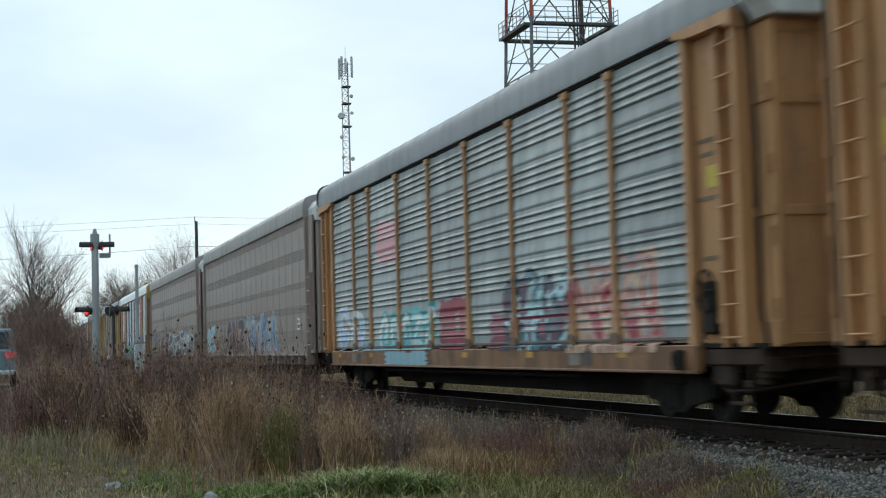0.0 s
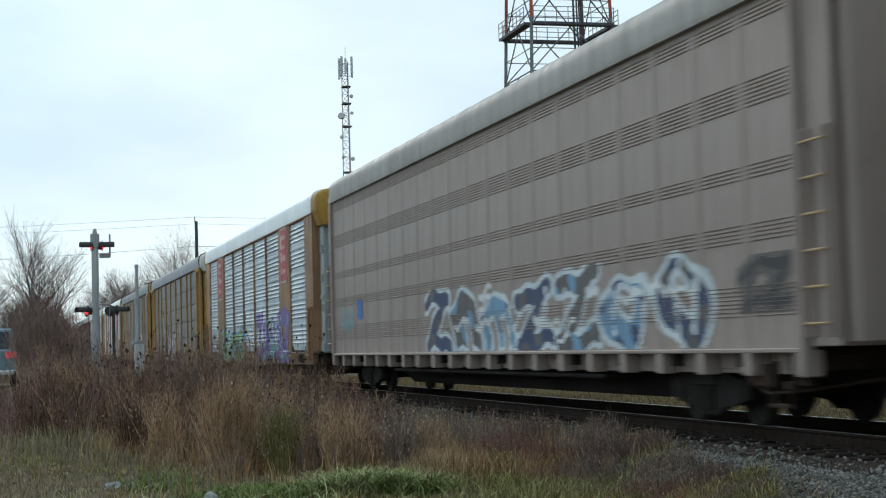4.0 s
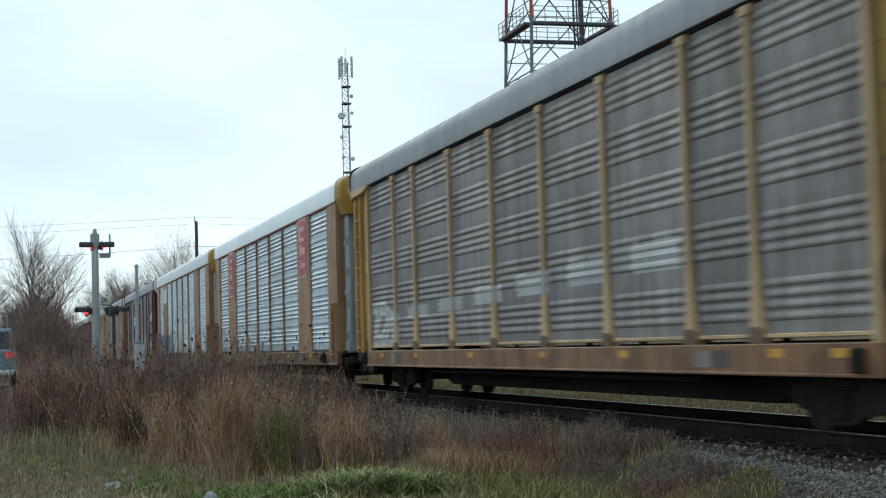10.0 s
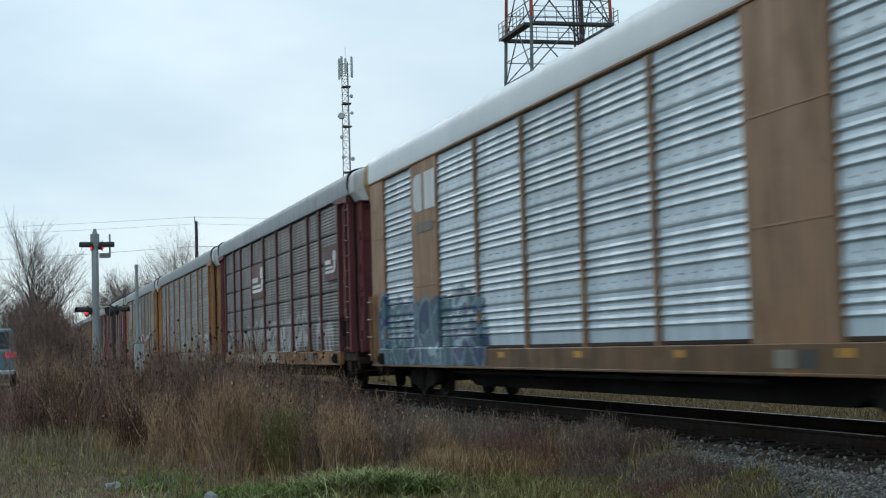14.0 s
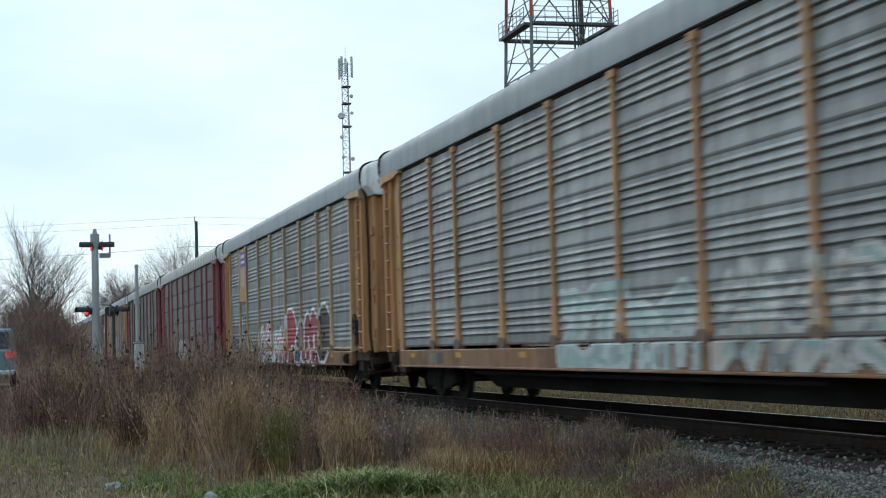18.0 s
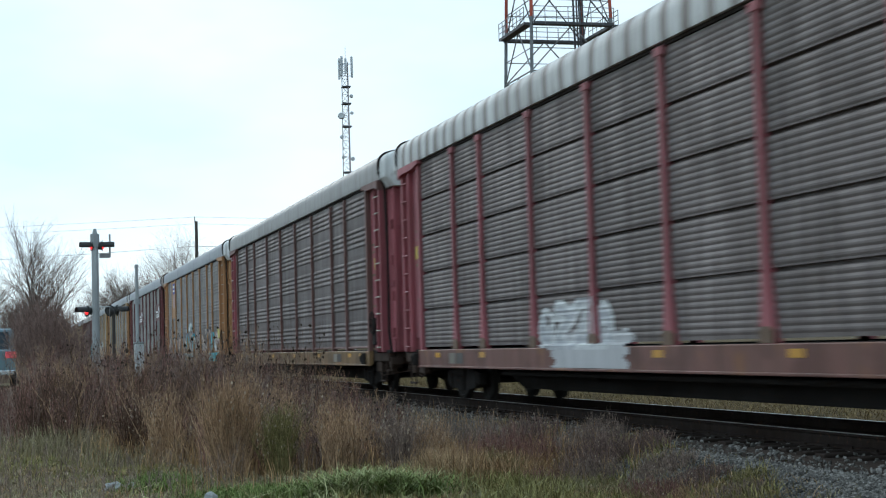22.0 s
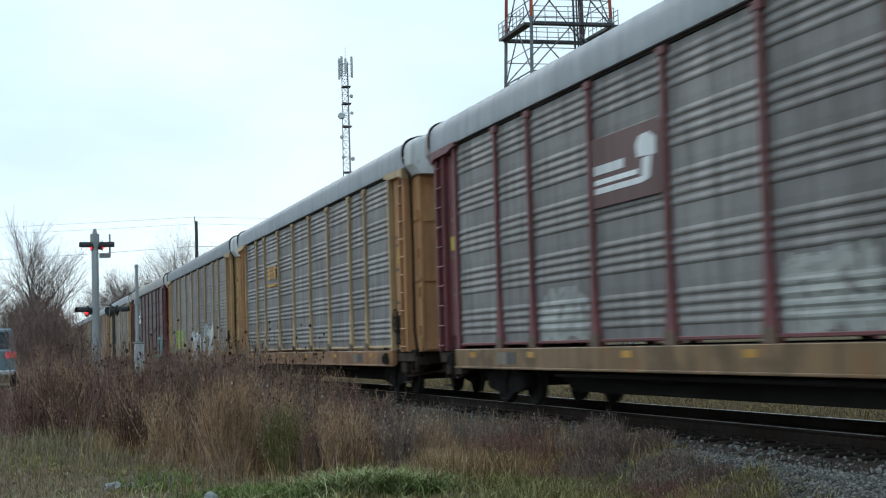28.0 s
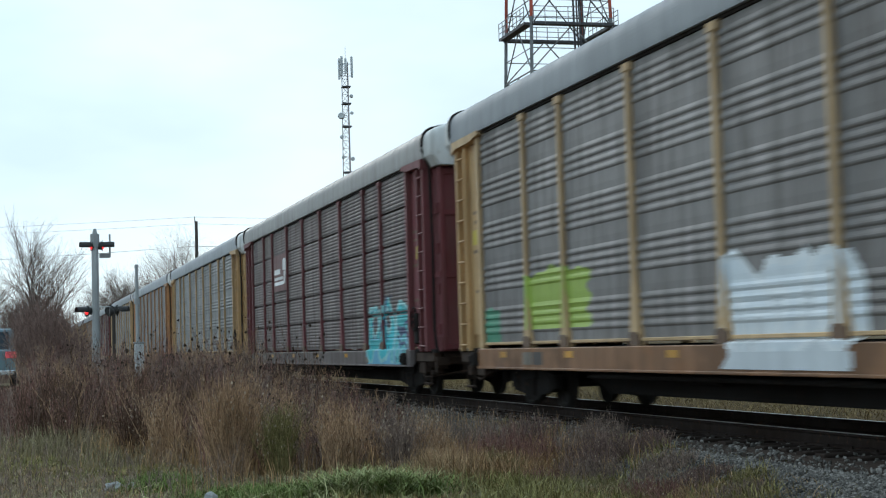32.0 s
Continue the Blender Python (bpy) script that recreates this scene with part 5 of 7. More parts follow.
def ground_height(x, y):
    """Height of the ground: flat meadow, a low dip before the ballast, the field beyond the track a little higher."""
    d = np.abs(y - TRACK_Y)
    bed = np.interp(d, [0, 1.75, 3.1, 4.0], [-0.205, -0.225, -0.66, -0.62])
    meadow = GROUND_Z + 0.05 * np.sin(x * 0.31 + 1.0) * np.sin(y * 0.47) + 0.02 * np.sin(x * 1.7) * np.sin(y * 1.3 + 0.6)
    approach = np.clip((-x - 54.6) / 2.0, 0, 1) * np.clip((x + 80) / 6.0, 0, 1) * np.clip((y + 10) / 4.0, 0, 1)
    meadow = meadow * (1 - approach)
    field = np.interp(y, [13.0, 16.0, 40.0], [-0.62, -0.30, -0.1]) + 0.03 * np.sin(x * 0.6) * np.sin(y * 0.8)
    far = np.where(y > TRACK_Y, field, meadow)
    return np.where(d < 4.0, bed, np.where(d < 5.0, bed + (far - bed) * (d - 4.0), far))


def ground_sheet():
    """One sheet to the horizon: fine steps near the track, wide ones far out."""
    xs = np.concatenate([-np.geomspace(3000, 70, 26), np.arange(-68, 14, 0.5), np.geomspace(16, 3000, 20)])
    ys = np.concatenate([-np.geomspace(3000, 14, 18), np.arange(-13, 24, 0.35), np.geomspace(25, 3000, 20)])
    gx, gy = np.meshgrid(xs, ys, indexing="ij")
    gz = ground_height(gx, gy)
    nx, ny = gx.shape
    idx = np.arange(nx * ny).reshape(nx, ny)
    faces = np.stack([idx[:-1, :-1], idx[1:, :-1], idx[1:, 1:], idx[:-1, 1:]], -1).reshape(-1, 4)
    me = raw_mesh("ground", np.stack([gx.ravel(), gy.ravel(), gz.ravel()], 1), faces, SOIL, True)
    me.materials.append(DRY_FIELD)
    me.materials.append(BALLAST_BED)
    me.materials.append(STONE_BED)
    yc = ((gy[:-1, :-1] + gy[1:, 1:]) / 2).ravel()
    beside = TRACK_Y - yc
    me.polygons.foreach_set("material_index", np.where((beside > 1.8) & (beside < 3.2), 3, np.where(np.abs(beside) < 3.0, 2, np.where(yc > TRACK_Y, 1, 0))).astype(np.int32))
    return tagged(new("ground", me), "flat meadow with damp soil, dry field beyond the track", "ground", kind="structure")


ground_sheet()

track = thing("railway_track", pose(0, TRACK_Y, 0), "single straight railway track with rusty rails on dark sleepers", "railway track", kind="structure")
RAIL_SECTION = [(-0.075, -0.175), (0.075, -0.175), (0.07, -0.155), (0.012, -0.135), (0.012, -0.045), (0.036, -0.03), (0.036, -0.006), (0.028, -0.001), (-0.028, -0.001),
                (-0.036, -0.006), (-0.036, -0.03), (-0.012, -0.045), (-0.012, -0.135), (-0.07, -0.155)]
for y in (-0.7525, 0.7525):
    rail = part("rail", Shape().prism([(a, b) for a, b in RAIL_SECTION], "x", -700, 60).mesh("rail"), RAIL_RUST, track, "rusty steel rail", pose(0, y, 0))
    part("rail_head", Shape().box(-700, 60, -0.03, 0.03, -0.003, 0.0).mesh("rail_head"), RAIL_TOP, rail, "polished running surface")
rng = random.Random(4)
tie_mesh = Shape().box(-0.115, 0.115, -1.32, 1.32, -0.36, -0.185, 0.012).mesh("tie")
for i in range(230):
    part("sleeper", tie_mesh, TIE_WOOD, track, "", pose(8 - i * 0.53 + rng.uniform(-0.03, 0.03), rng.uniform(-0.07, 0.07), rng.uniform(-0.015, 0.008), 0, 0, rng.uniform(-1.2, 1.2)))
plate_mesh = Shape().box(-0.09, 0.09, -0.17, 0.17, -0.186, -0.168, 0.004).tube((0.06, 0.1, -0.17), (0.06, 0.1, -0.14), 0.018, n=6).tube((-0.06, -0.1, -0.17), (-0.06, -0.1, -0.14), 0.018, n=6).mesh("tie_plate")
for i in range(110):
    part("tie_plate", plate_mesh, RAIL_RUST, track, "", pose(-6 - i * 0.53, -0.7525, 0))


def stone_edge(d):
    """How far plants reach towards the ballast at a distance d down the track."""
    return np.interp(d, [12.5, 13.6, 18.0, 20.0, 40.0], [7.5, 7.62, 8.02, 8.05, 8.08])


def scatter_stones(name, count, x_range, d_range, size, seed, side=-1):
    """Angular stones lying on the ballast, each a jittered low-faced lump."""
    r = np.random.RandomState(seed)
    phi = (1 + 5 ** 0.5) / 2
    ico = np.array([(-1, phi, 0), (1, phi, 0), (-1, -phi, 0), (1, -phi, 0), (0, -1, phi), (0, 1, phi), (0, -1, -phi), (0, 1, -phi), (phi, 0, -1), (phi, 0, 1), (-phi, 0, -1), (-phi, 0, 1)]) / 1.9
    tri = np.array([(0, 11, 5), (0, 5, 1), (0, 1, 7), (0, 7, 10), (0, 10, 11), (1, 5, 9), (5, 11, 4), (11, 10, 2), (10, 7, 6), (7, 1, 8),
                    (3, 9, 4), (3, 4, 2), (3, 2, 6), (3, 6, 8), (3, 8, 9), (4, 9, 5), (2, 4, 11), (6, 2, 10), (8, 6, 7), (9, 8, 1)])
    x = r.uniform(*x_range, count)
    y = TRACK_Y + side * r.uniform(*d_range, count)
    ok = (y > stone_edge(-x) - 0.12) | (r.uniform(0, 1, count) < 0.1)
    x, y = x[ok], y[ok]
    count = len(x)
    z = ground_height(x, y) + r.uniform(-0.005, 0.03, count)
    s = r.uniform(*size, count)[:, None, None] * r.uniform(0.6, 1.25, (count, 1, 3))
    v = ico[None] * s * r.uniform(0.55, 1.3, (count, 12, 1))
    a = r.uniform(0, 6.28, count)
    c, q = np.cos(a)[:, None], np.sin(a)[:, None]
    v = np.stack([v[..., 0] * c - v[..., 1] * q, v[..., 0] * q + v[..., 1] * c, v[..., 2] * 0.8], -1)
    v += np.stack([x, y, z], 1)[:, None]
    f = tri[None] + 12 * np.arange(count)[:, None, None]
    return tagged(new(name, raw_mesh(name, v.reshape(-1, 3), f.reshape(-1, 3), STONE)), "grey crushed stone ballast beside the track", "gravel", kind="stuff")


scatter_stones("ballast_stones", 60000, (-33, -8), (1.92, 2.75), (0.010, 0.022), 1)
scatter_stones("ballast_stones", 26000, (-26, -8), (1.9, 2.85), (0.018, 0.034), 6)
scatter_stones("ballast_stones", 1500, (-33, -8), (1.7, 1.95), (0.011, 0.024), 5)
scatter_stones("ballast_stones", 5000, (-70, -33), (1.8, 3.2), (0.035, 0.06), 2)
scatter_stones("ballast_stones", 2500, (-40, -8), (-0.6, 1.75), (0.022, 0.036), 3)


# ---- plants ----
DEAD_STEM = earthy("dead_weed_stems", ((0.232, 0.165, 0.134), (0.341, 0.251, 0.205), (0.131, 0.0938, 0.0774)), 0.8, 12, 0.95, 0)
REDDISH_STEM = earthy("reddish_dead_stems", ((0.224, 0.114, 0.0938), (0.309, 0.165, 0.132), (0.126, 0.0675, 0.055)), 0.8, 12, 0.95, 0)
SHRUB = earthy("grey_brown_shrub_twigs", ((0.188, 0.123, 0.103), (0.253, 0.168, 0.142), (0.131, 0.0865, 0.0719)), 0.8, 12, 0.95, 0)
FIELD_GRASS = earthy("dull_field_grass", ((0.231, 0.165, 0.0789), (0.181, 0.131, 0.0646), (0.295, 0.211, 0.103)), 0.4, 8, 0.95, 0)
CANE = earthy("yellow_brown_canes", ((0.398, 0.247, 0.144), (0.522, 0.341, 0.21), (0.234, 0.145, 0.088)), 0.8, 12, 0.95, 0)
STRAW = earthy("straw_grass", ((0.43, 0.261, 0.131), (0.34, 0.21, 0.104), (0.247, 0.147, 0.0753)), 0.8, 10, 0.95, 0)
SEED = earthy("dark_seed_heads", ((0.05, 0.035, 0.026), (0.075, 0.05, 0.035), (0.035, 0.026, 0.02)), 2.0, 20, 0.95, 0)
FLUFF = earthy("pale_seed_fluff", ((0.387, 0.296, 0.213), (0.309, 0.226, 0.157), (0.465, 0.379, 0.292)), 2.0, 20, 0.95, 0)
GRASS = earthy("green_grass_blades", ((0.145, 0.195, 0.05), (0.11, 0.15, 0.042), (0.24, 0.25, 0.105)), 0.9, 6, 0.8, 0)
OLIVE = earthy("olive_grass_blades", ((0.202, 0.186, 0.0929), (0.191, 0.153, 0.0878), (0.303, 0.236, 0.149)), 0.9, 6, 0.85, 0)
DARK_STEM = earthy("dark_weed_stems", ((0.114, 0.0667, 0.047), (0.154, 0.0934, 0.0653), (0.0852, 0.0515, 0.0369)), 0.8, 12, 0.95, 0)
OLIVE_CANE = earthy("olive_canes", ((0.213, 0.181, 0.0752), (0.277, 0.234, 0.11), (0.139, 0.116, 0.0501)), 0.8, 12, 0.95, 0)
LAWN = earthy("dull_green_lawn", ((0.232, 0.211, 0.0768), (0.271, 0.207, 0.092), (0.176, 0.159, 0.0615)), 0.9, 6, 0.85, 0)
BARK = earthy("grey_brown_bark", ((0.15, 0.124, 0.109), (0.195, 0.165, 0.143), (0.105, 0.0863, 0.075)), 1.5, 20, 0.95, 0.3)
TWIG = earthy("red_brown_twigs", ((0.165, 0.124, 0.105), (0.21, 0.158, 0.135), (0.12, 0.09, 0.075)), 1.5, 20, 0.95, 0)


def ribbons(base, tip, bend, width, segments):
    """Tapered three-sided stalks from base to tip, bowed by bend. All arrays have one row a stalk."""
    n = len(base)
    t = np.linspace(0, 1, segments + 1)
    line = base[:, None] + (tip - base)[:, None] * t[None, :, None] + bend[:, None] * (t * (1 - t) * 2)[None, :, None]
    way = tip - base
    way /= np.linalg.norm(way, axis=1, keepdims=True) + 1e-9
    u = np.cross(way, np.array([0.31, 0.9, 0.3]))
    u /= np.linalg.norm(u, axis=1, keepdims=True) + 1e-9
    w = np.cross(way, u)
    r = width[:, None] * (1 - 0.75 * t)[None]
    ring = []
    for k in range(3):
        a = 2 * math.pi * k / 3
        ring.append(line + (u[:, None] * math.cos(a) + w[:, None] * math.sin(a)) * r[..., None])
    v = np.stack(ring, 2).reshape(-1, 3)
    per = 3 * (segments + 1)
    f = []
    for s in range(segments):
        for k in range(3):
            a, b = s * 3 + k, s * 3 + (k + 1) % 3
            f.append((a, b, b + 3, a + 3))
    f = np.array(f)[None] + per * np.arange(n)[:, None, None]
    return v, f.reshape(-1, 4)


def joined(chunks):
    vs, fs, o = [], [], 0
    for v, f in chunks:
        vs.append(v)
        fs.append(f + o)
        o += len(v)
    return np.concatenate(vs), np.concatenate(fs)


def tufts(at, size, seed):
    """Small ragged lumps (two crossed diamonds) for seed heads and buds."""
    r = np.random.RandomState(seed)
    n = len(at)
    base = np.array([(1, 0, 0), (0, 0, 1.3), (-1, 0, 0), (0, 0, -1.3), (0, 1, 0), (0, 0, 1.3), (0, -1, 0), (0, 0, -1.3), (0.7, 0.7, 0.2), (-0.3, 0.3, 1), (-0.7, -0.7, -0.2), (0.3, -0.3, -1)])
    v = base[None] * size[:, None, None] * r.uniform(0.6, 1.3, (n, 12, 1)) + at[:, None]
    f = np.array([(0, 1, 2, 3), (4, 5, 6, 7), (8, 9, 10, 11)])[None] + 12 * np.arange(n)[:, None, None]
    return v.reshape(-1, 3), f.reshape(-1, 4)


def weeds(name, xy, height, seed, stem_mat, head_mat, label, branches=6, lean=0.16, width=0.006, head=0.022, heads=1.0, twigs=0):
    """Dead standing weeds: bowed stems, upright side shoots from the upper half, and seed heads on the shoots."""
    r = np.random.RandomState(seed)
    n = len(xy)
    # low growth where the truck is parked beyond
    near_gap = (xy[:, 1] < -0.006 * xy[:, 0]) & (xy[:, 0] > -86)
    height = np.where(near_gap, np.minimum(height, np.maximum(0.25, 1.62 + 0.0165 * xy[:, 0])), height)
    base = np.column_stack([xy, ground_height(xy[:, 0], xy[:, 1]) - 0.02])
    tip = base + np.column_stack([r.normal(0, lean, n) * height, r.normal(0, lean, n) * height, height])
    bend = r.normal(0, 0.10, (n, 3)) * height[:, None]
    chunks = [ribbons(base, tip, bend, np.full(n, width) * r.uniform(0.7, 1.4, n), 4)]
    tips = [tip]
    for b in range(branches):
        t = r.uniform(0.35, 0.92, n)
        root = base + (tip - base) * t[:, None] + bend * (t * (1 - t) * 2)[:, None]
        a = r.uniform(0, 6.28, n)
        reach = r.uniform(0.10, 0.30, n) * height * (1.15 - t)
        end = root + np.column_stack([np.cos(a) * reach, np.sin(a) * reach, r.uniform(0.15, 0.42, n) * height * (1.2 - t)])
        chunks.append(ribbons(root, end, r.normal(0, 0.03, (n, 3)), np.full(n, width * 0.6), 2))
        tips.append(end)
        for _ in range(twigs):
            fork = root + (end - root) * r.uniform(0.25, 0.95, n)[:, None]
            long = np.linalg.norm(end - root, axis=1, keepdims=True)
            point = fork + (end - root) * 0.35 + r.normal(0, 0.26, (n, 3)) * long
            chunks.append(ribbons(fork, point, np.zeros((n, 3)), np.full(n, width * 0.4), 1))
            tips.append(point)
    v, f = joined(chunks)
    tagged(new(name, raw_mesh(name, v, f, stem_mat)), label, "weeds", kind="stuff")
    if head_mat and heads > 0:
        at = np.concatenate(tips)
        at = at[r.uniform(0, 1, len(at)) < heads]
        v, f = tufts(at, r.uniform(0.5, 1.4, len(at)) * head, seed + 1)
        tagged(new(name + "_seed_heads", raw_mesh(name + "_seed_heads", v, f, head_mat)), "dry seed heads on dead weeds", "seed heads", kind="stuff")


def blades(name, xy, length, seed, material, label, width=0.006, lean=0.5):
    """Grass: each blade a bent tapering strip of three quads."""
    r = np.random.RandomState(seed)
    n = len(xy)
    base = np.column_stack([xy, ground_height(xy[:, 0], xy[:, 1]) - 0.01])
    a = r.uniform(0, 6.28, n)
    out = np.column_stack([np.cos(a), np.sin(a), np.zeros(n)])
    side = np.column_stack([-np.sin(a), np.cos(a), np.zeros(n)])
    l = np.abs(r.normal(lean, 0.25, n))
    rows = []
    for t, w in ((0, 1.0), (0.4, 0.85), (0.75, 0.55), (1.0, 0.06)):
        p = base + out * (l * length * t * t)[:, None] + np.array([0, 0, 1.0]) * (length * (t - 0.35 * l * t * t))[:, None]
        rows += [p - side * width * w, p + side * width * w]
    v = np.stack(rows, 1).reshape(-1, 3)
    f = np.array([(0, 1, 3, 2), (2, 3, 5, 4), (4, 5, 7, 6)])[None] + 8 * np.arange(n)[:, None, None]
    tagged(new(name, raw_mesh(name, v, f.reshape(-1, 4), material)), label, "grass", kind="stuff")


def along_view(seed, n, near, far, off_lo, off_hi):
    """Points spread in front of the camera: distance down the track and sideways offset that grows with it."""
    r = np.random.RandomState(seed)
    d = near + (far - near) * r.uniform(0, 1, n) ** 1.3
    k = r.uniform(0, 1, n)
    return np.column_stack([-d, off_lo * d + (off_hi - off_lo) * d * k]), d, k, r


def clumped(seed, clumps, near, far, off_lo, off_hi, stems, radius):
    """Points gathered in clumps over the strip in front of the camera; also the number of each point's clump."""
    xy, d, k, r = along_view(seed, clumps, near, far, off_lo, off_hi)
    n = r.randint(stems[0], stems[1], clumps)
    which = np.repeat(np.arange(clumps), n)
    a, q = r.uniform(0, 6.28, len(which)), np.sqrt(r.uniform(0, 1, len(which)))
    wide = r.uniform(0.6, 1.5, clumps)[which] * radius
    return xy[which] + np.column_stack([np.cos(a), np.sin(a)]) * (q * wide)[:, None], d[which], k[which], which, r


def weed_front(xy):
    """True where the weeds stand: behind the mown strip, which reaches further back on the outer side."""
    d, ratio = -xy[:, 0], xy[:, 1] / -xy[:, 0]
    ragged = 1.3 * np.sin(xy[:, 0] * 0.9 + xy[:, 1] * 3.1) + 0.9 * np.sin(xy[:, 1] * 7.3 + 1.0)
    return d + ragged * (ratio < 0.12) > np.interp(ratio, [-0.03, 0.055, 0.095, 0.135, 0.30], [31.5, 28.5, 24.8, 20.6, 19.0])


# tall brown weeds between the meadow and the track
xy, d, k, which, r = clumped(11, 560, 19.0, 50.0, -0.02, 0.245, (5, 15), 0.32)
ok = (xy[:, 1] < 7.9) & weed_front(xy)
xy, d, k, which = xy[ok], d[ok], k[ok], which[ok]
tall = r.uniform(0.5, 1.2, 560)[which]
h = (0.95 + (d - 20) / 28 * 1.15) * (1 - 0.62 * np.clip((k - 0.55) / 0.45, 0, 1)) * np.clip(r.normal(0.92, 0.18, len(xy)), 0.35, 1.3) * tall
for i, (stem, tint) in enumerate(((DEAD_STEM, "brown"), (REDDISH_STEM, "reddish"), (CANE, "yellow-brown"), (SHRUB, "grey-brown"))):
    m = which % 4 == i
    weeds("tall_dead_weeds", xy[m], h[m], 12 + i, stem, SEED, "dense tall " + tint + " dead weeds beside the track", branches=7, lean=(0.14, 0.18, 0.2, 0.26)[i], width=0.0062, heads=0.03, head=0.016, twigs=3)
# thinner growth that fills the space between the clumps
xy, d, k, r = along_view(13, 2600, 21.0, 50.0, -0.02, 0.22)
ok = (xy[:, 1] < 7.8) & weed_front(xy)
weeds("thin_dead_weeds", xy[ok], (r.uniform(0.4, 0.95, len(xy)) * (1.15 + 0.03 * (d - 20) - 0.5 * k))[ok], 17, REDDISH_STEM, FLUFF, "thin reddish brown dead weeds with pale fluff", branches=5, lean=0.12, width=0.005, heads=0.06, head=0.011, twigs=2)
# dark stalks inside the weeds
xy, d, k, which, r = clumped(51, 40, 25.0, 45.0, 0.0, 0.13, (25, 60), 0.5)
ok = weed_front(xy)
weeds("dark_dead_weeds", xy[ok], r.uniform(0.7, 1.5, ok.sum()), 52, DARK_STEM, SEED, "dark brown dead stalks beside the track", branches=5, lean=0.13, width=0.008, heads=0.02, head=0.018)
# a few tall stalks with dark flat heads
xy, d, k, r = along_view(42, 120, 26.0, 48.0, 0.03, 0.20)
ok = (xy[:, 1] < 7.6) & weed_front(xy)
weeds("tall_seed_stalks", xy[ok], r.uniform(1.5, 2.3, ok.sum()), 43, DARK_STEM, SEED, "tall dead stalks with dark seed heads", branches=4, lean=0.07, width=0.006, heads=0.45, head=0.021)
# dense fan-shaped clumps of upright canes at the front of the weeds
r = np.random.RandomState(40)
for n, (cx, cy, tall, count, rad, stuff) in enumerate(((-20.4, 2.72, 1.42, 330, 0.2, CANE), (-20.0, 3.3, 1.0, 150, 0.16, OLIVE_CANE), (-19.7, 4.05, 1.05, 170, 0.2, CANE), (-19.3, 4.75, 0.95, 140, 0.2, DEAD_STEM), (-23.5, 2.15, 1.3, 100, 0.22, CANE), (-24.8, 1.75, 1.2, 90, 0.2, DARK_STEM), (-20.2, 5.35, 0.85, 120, 0.22, CANE))):
    a = r.uniform(0, 6.28, count)
    q = np.sqrt(r.uniform(0, 1, count))
    g = np.column_stack([cx + rad * q * np.cos(a), cy + rad * q * np.sin(a)])
    weeds("cane_clump", g, tall * r.uniform(0.42, 1.0, count), 41 + n * 7, stuff, FLUFF, "fan-shaped clump of dry upright canes", branches=4, lean=0.19, width=0.005, heads=0.06, head=0.012, twigs=2)
# rounded brushy clumps near the ballast
for i, (bx, by, rad, tall, count, stuff) in enumerate(((-18.6, 5.1, 0.4, 0.5, 260, CANE), (-18.9, 7.2, 0.5, 0.5, 380, SHRUB), (-17.9, 6.75, 0.4, 0.4, 240, DEAD_STEM), (-21.0, 4.4, 0.7, 0.7, 420, CANE), (-24.0, 6.6, 0.9, 0.6, 480, DEAD_STEM),
                                                    (-17.0, 6.55, 0.3, 0.24, 200, OLIVE_CANE), (-16.2, 6.2, 0.3, 0.18, 160, CANE), (-15.4, 6.6, 0.3, 0.2, 200, REDDISH_STEM), (-18.0, 6.2, 0.3, 0.3, 160, REDDISH_STEM), (-20.5, 6.6, 0.7, 0.66, 400, REDDISH_STEM), (-15.9, 6.7, 0.35, 0.3, 240, REDDISH_STEM), (-19.6, 6.1, 0.4, 0.42, 260, OLIVE_CANE), (-22.5, 7.3, 0.7, 0.5, 420, SHRUB), (-18.6, 7.75, 0.4, 0.34, 320, SHRUB), (-17.2, 7.45, 0.4, 0.26, 300, DEAD_STEM), (-16.0, 7.3, 0.4, 0.2, 300, SHRUB), (-14.8, 7.15, 0.4, 0.16, 320, DEAD_STEM), (-15.2, 7.45, 0.3, 0.16, 260, OLIVE_CANE), (-20.3, 7.7, 0.5, 0.45, 300, DEAD_STEM))):
    a, q = r.uniform(0, 6.28, count), np.sqrt(r.uniform(0, 1, count))
    g = np.column_stack([bx + rad * q * np.cos(a), by + rad * q * np.sin(a)])
    weeds("brushy_weed_clump", g, tall * (1.1 - 0.5 * q) * r.uniform(0.6, 1.15, count), 60 + i, stuff, FLUFF, "low brushy clump of dead weeds", branches=5, lean=0.22, width=0.004, heads=0.03, head=0.008)
# lower weeds towards the ballast
xy, d, k, which, r = clumped(15, 150, 20.0, 40.0, 0.17, 0.46, (8, 34), 0.34)
ok = xy[:, 1] < stone_edge(d)
weeds("low_dead_weeds", xy[ok], (r.uniform(0.5, 1.0, len(d)) * r.uniform(0.2, 0.6, 150)[which])[ok], 16, DEAD_STEM, FLUFF, "low dry weeds beside the ballast", branches=4, heads=0.04, head=0.012, width=0.004, lean=0.15)
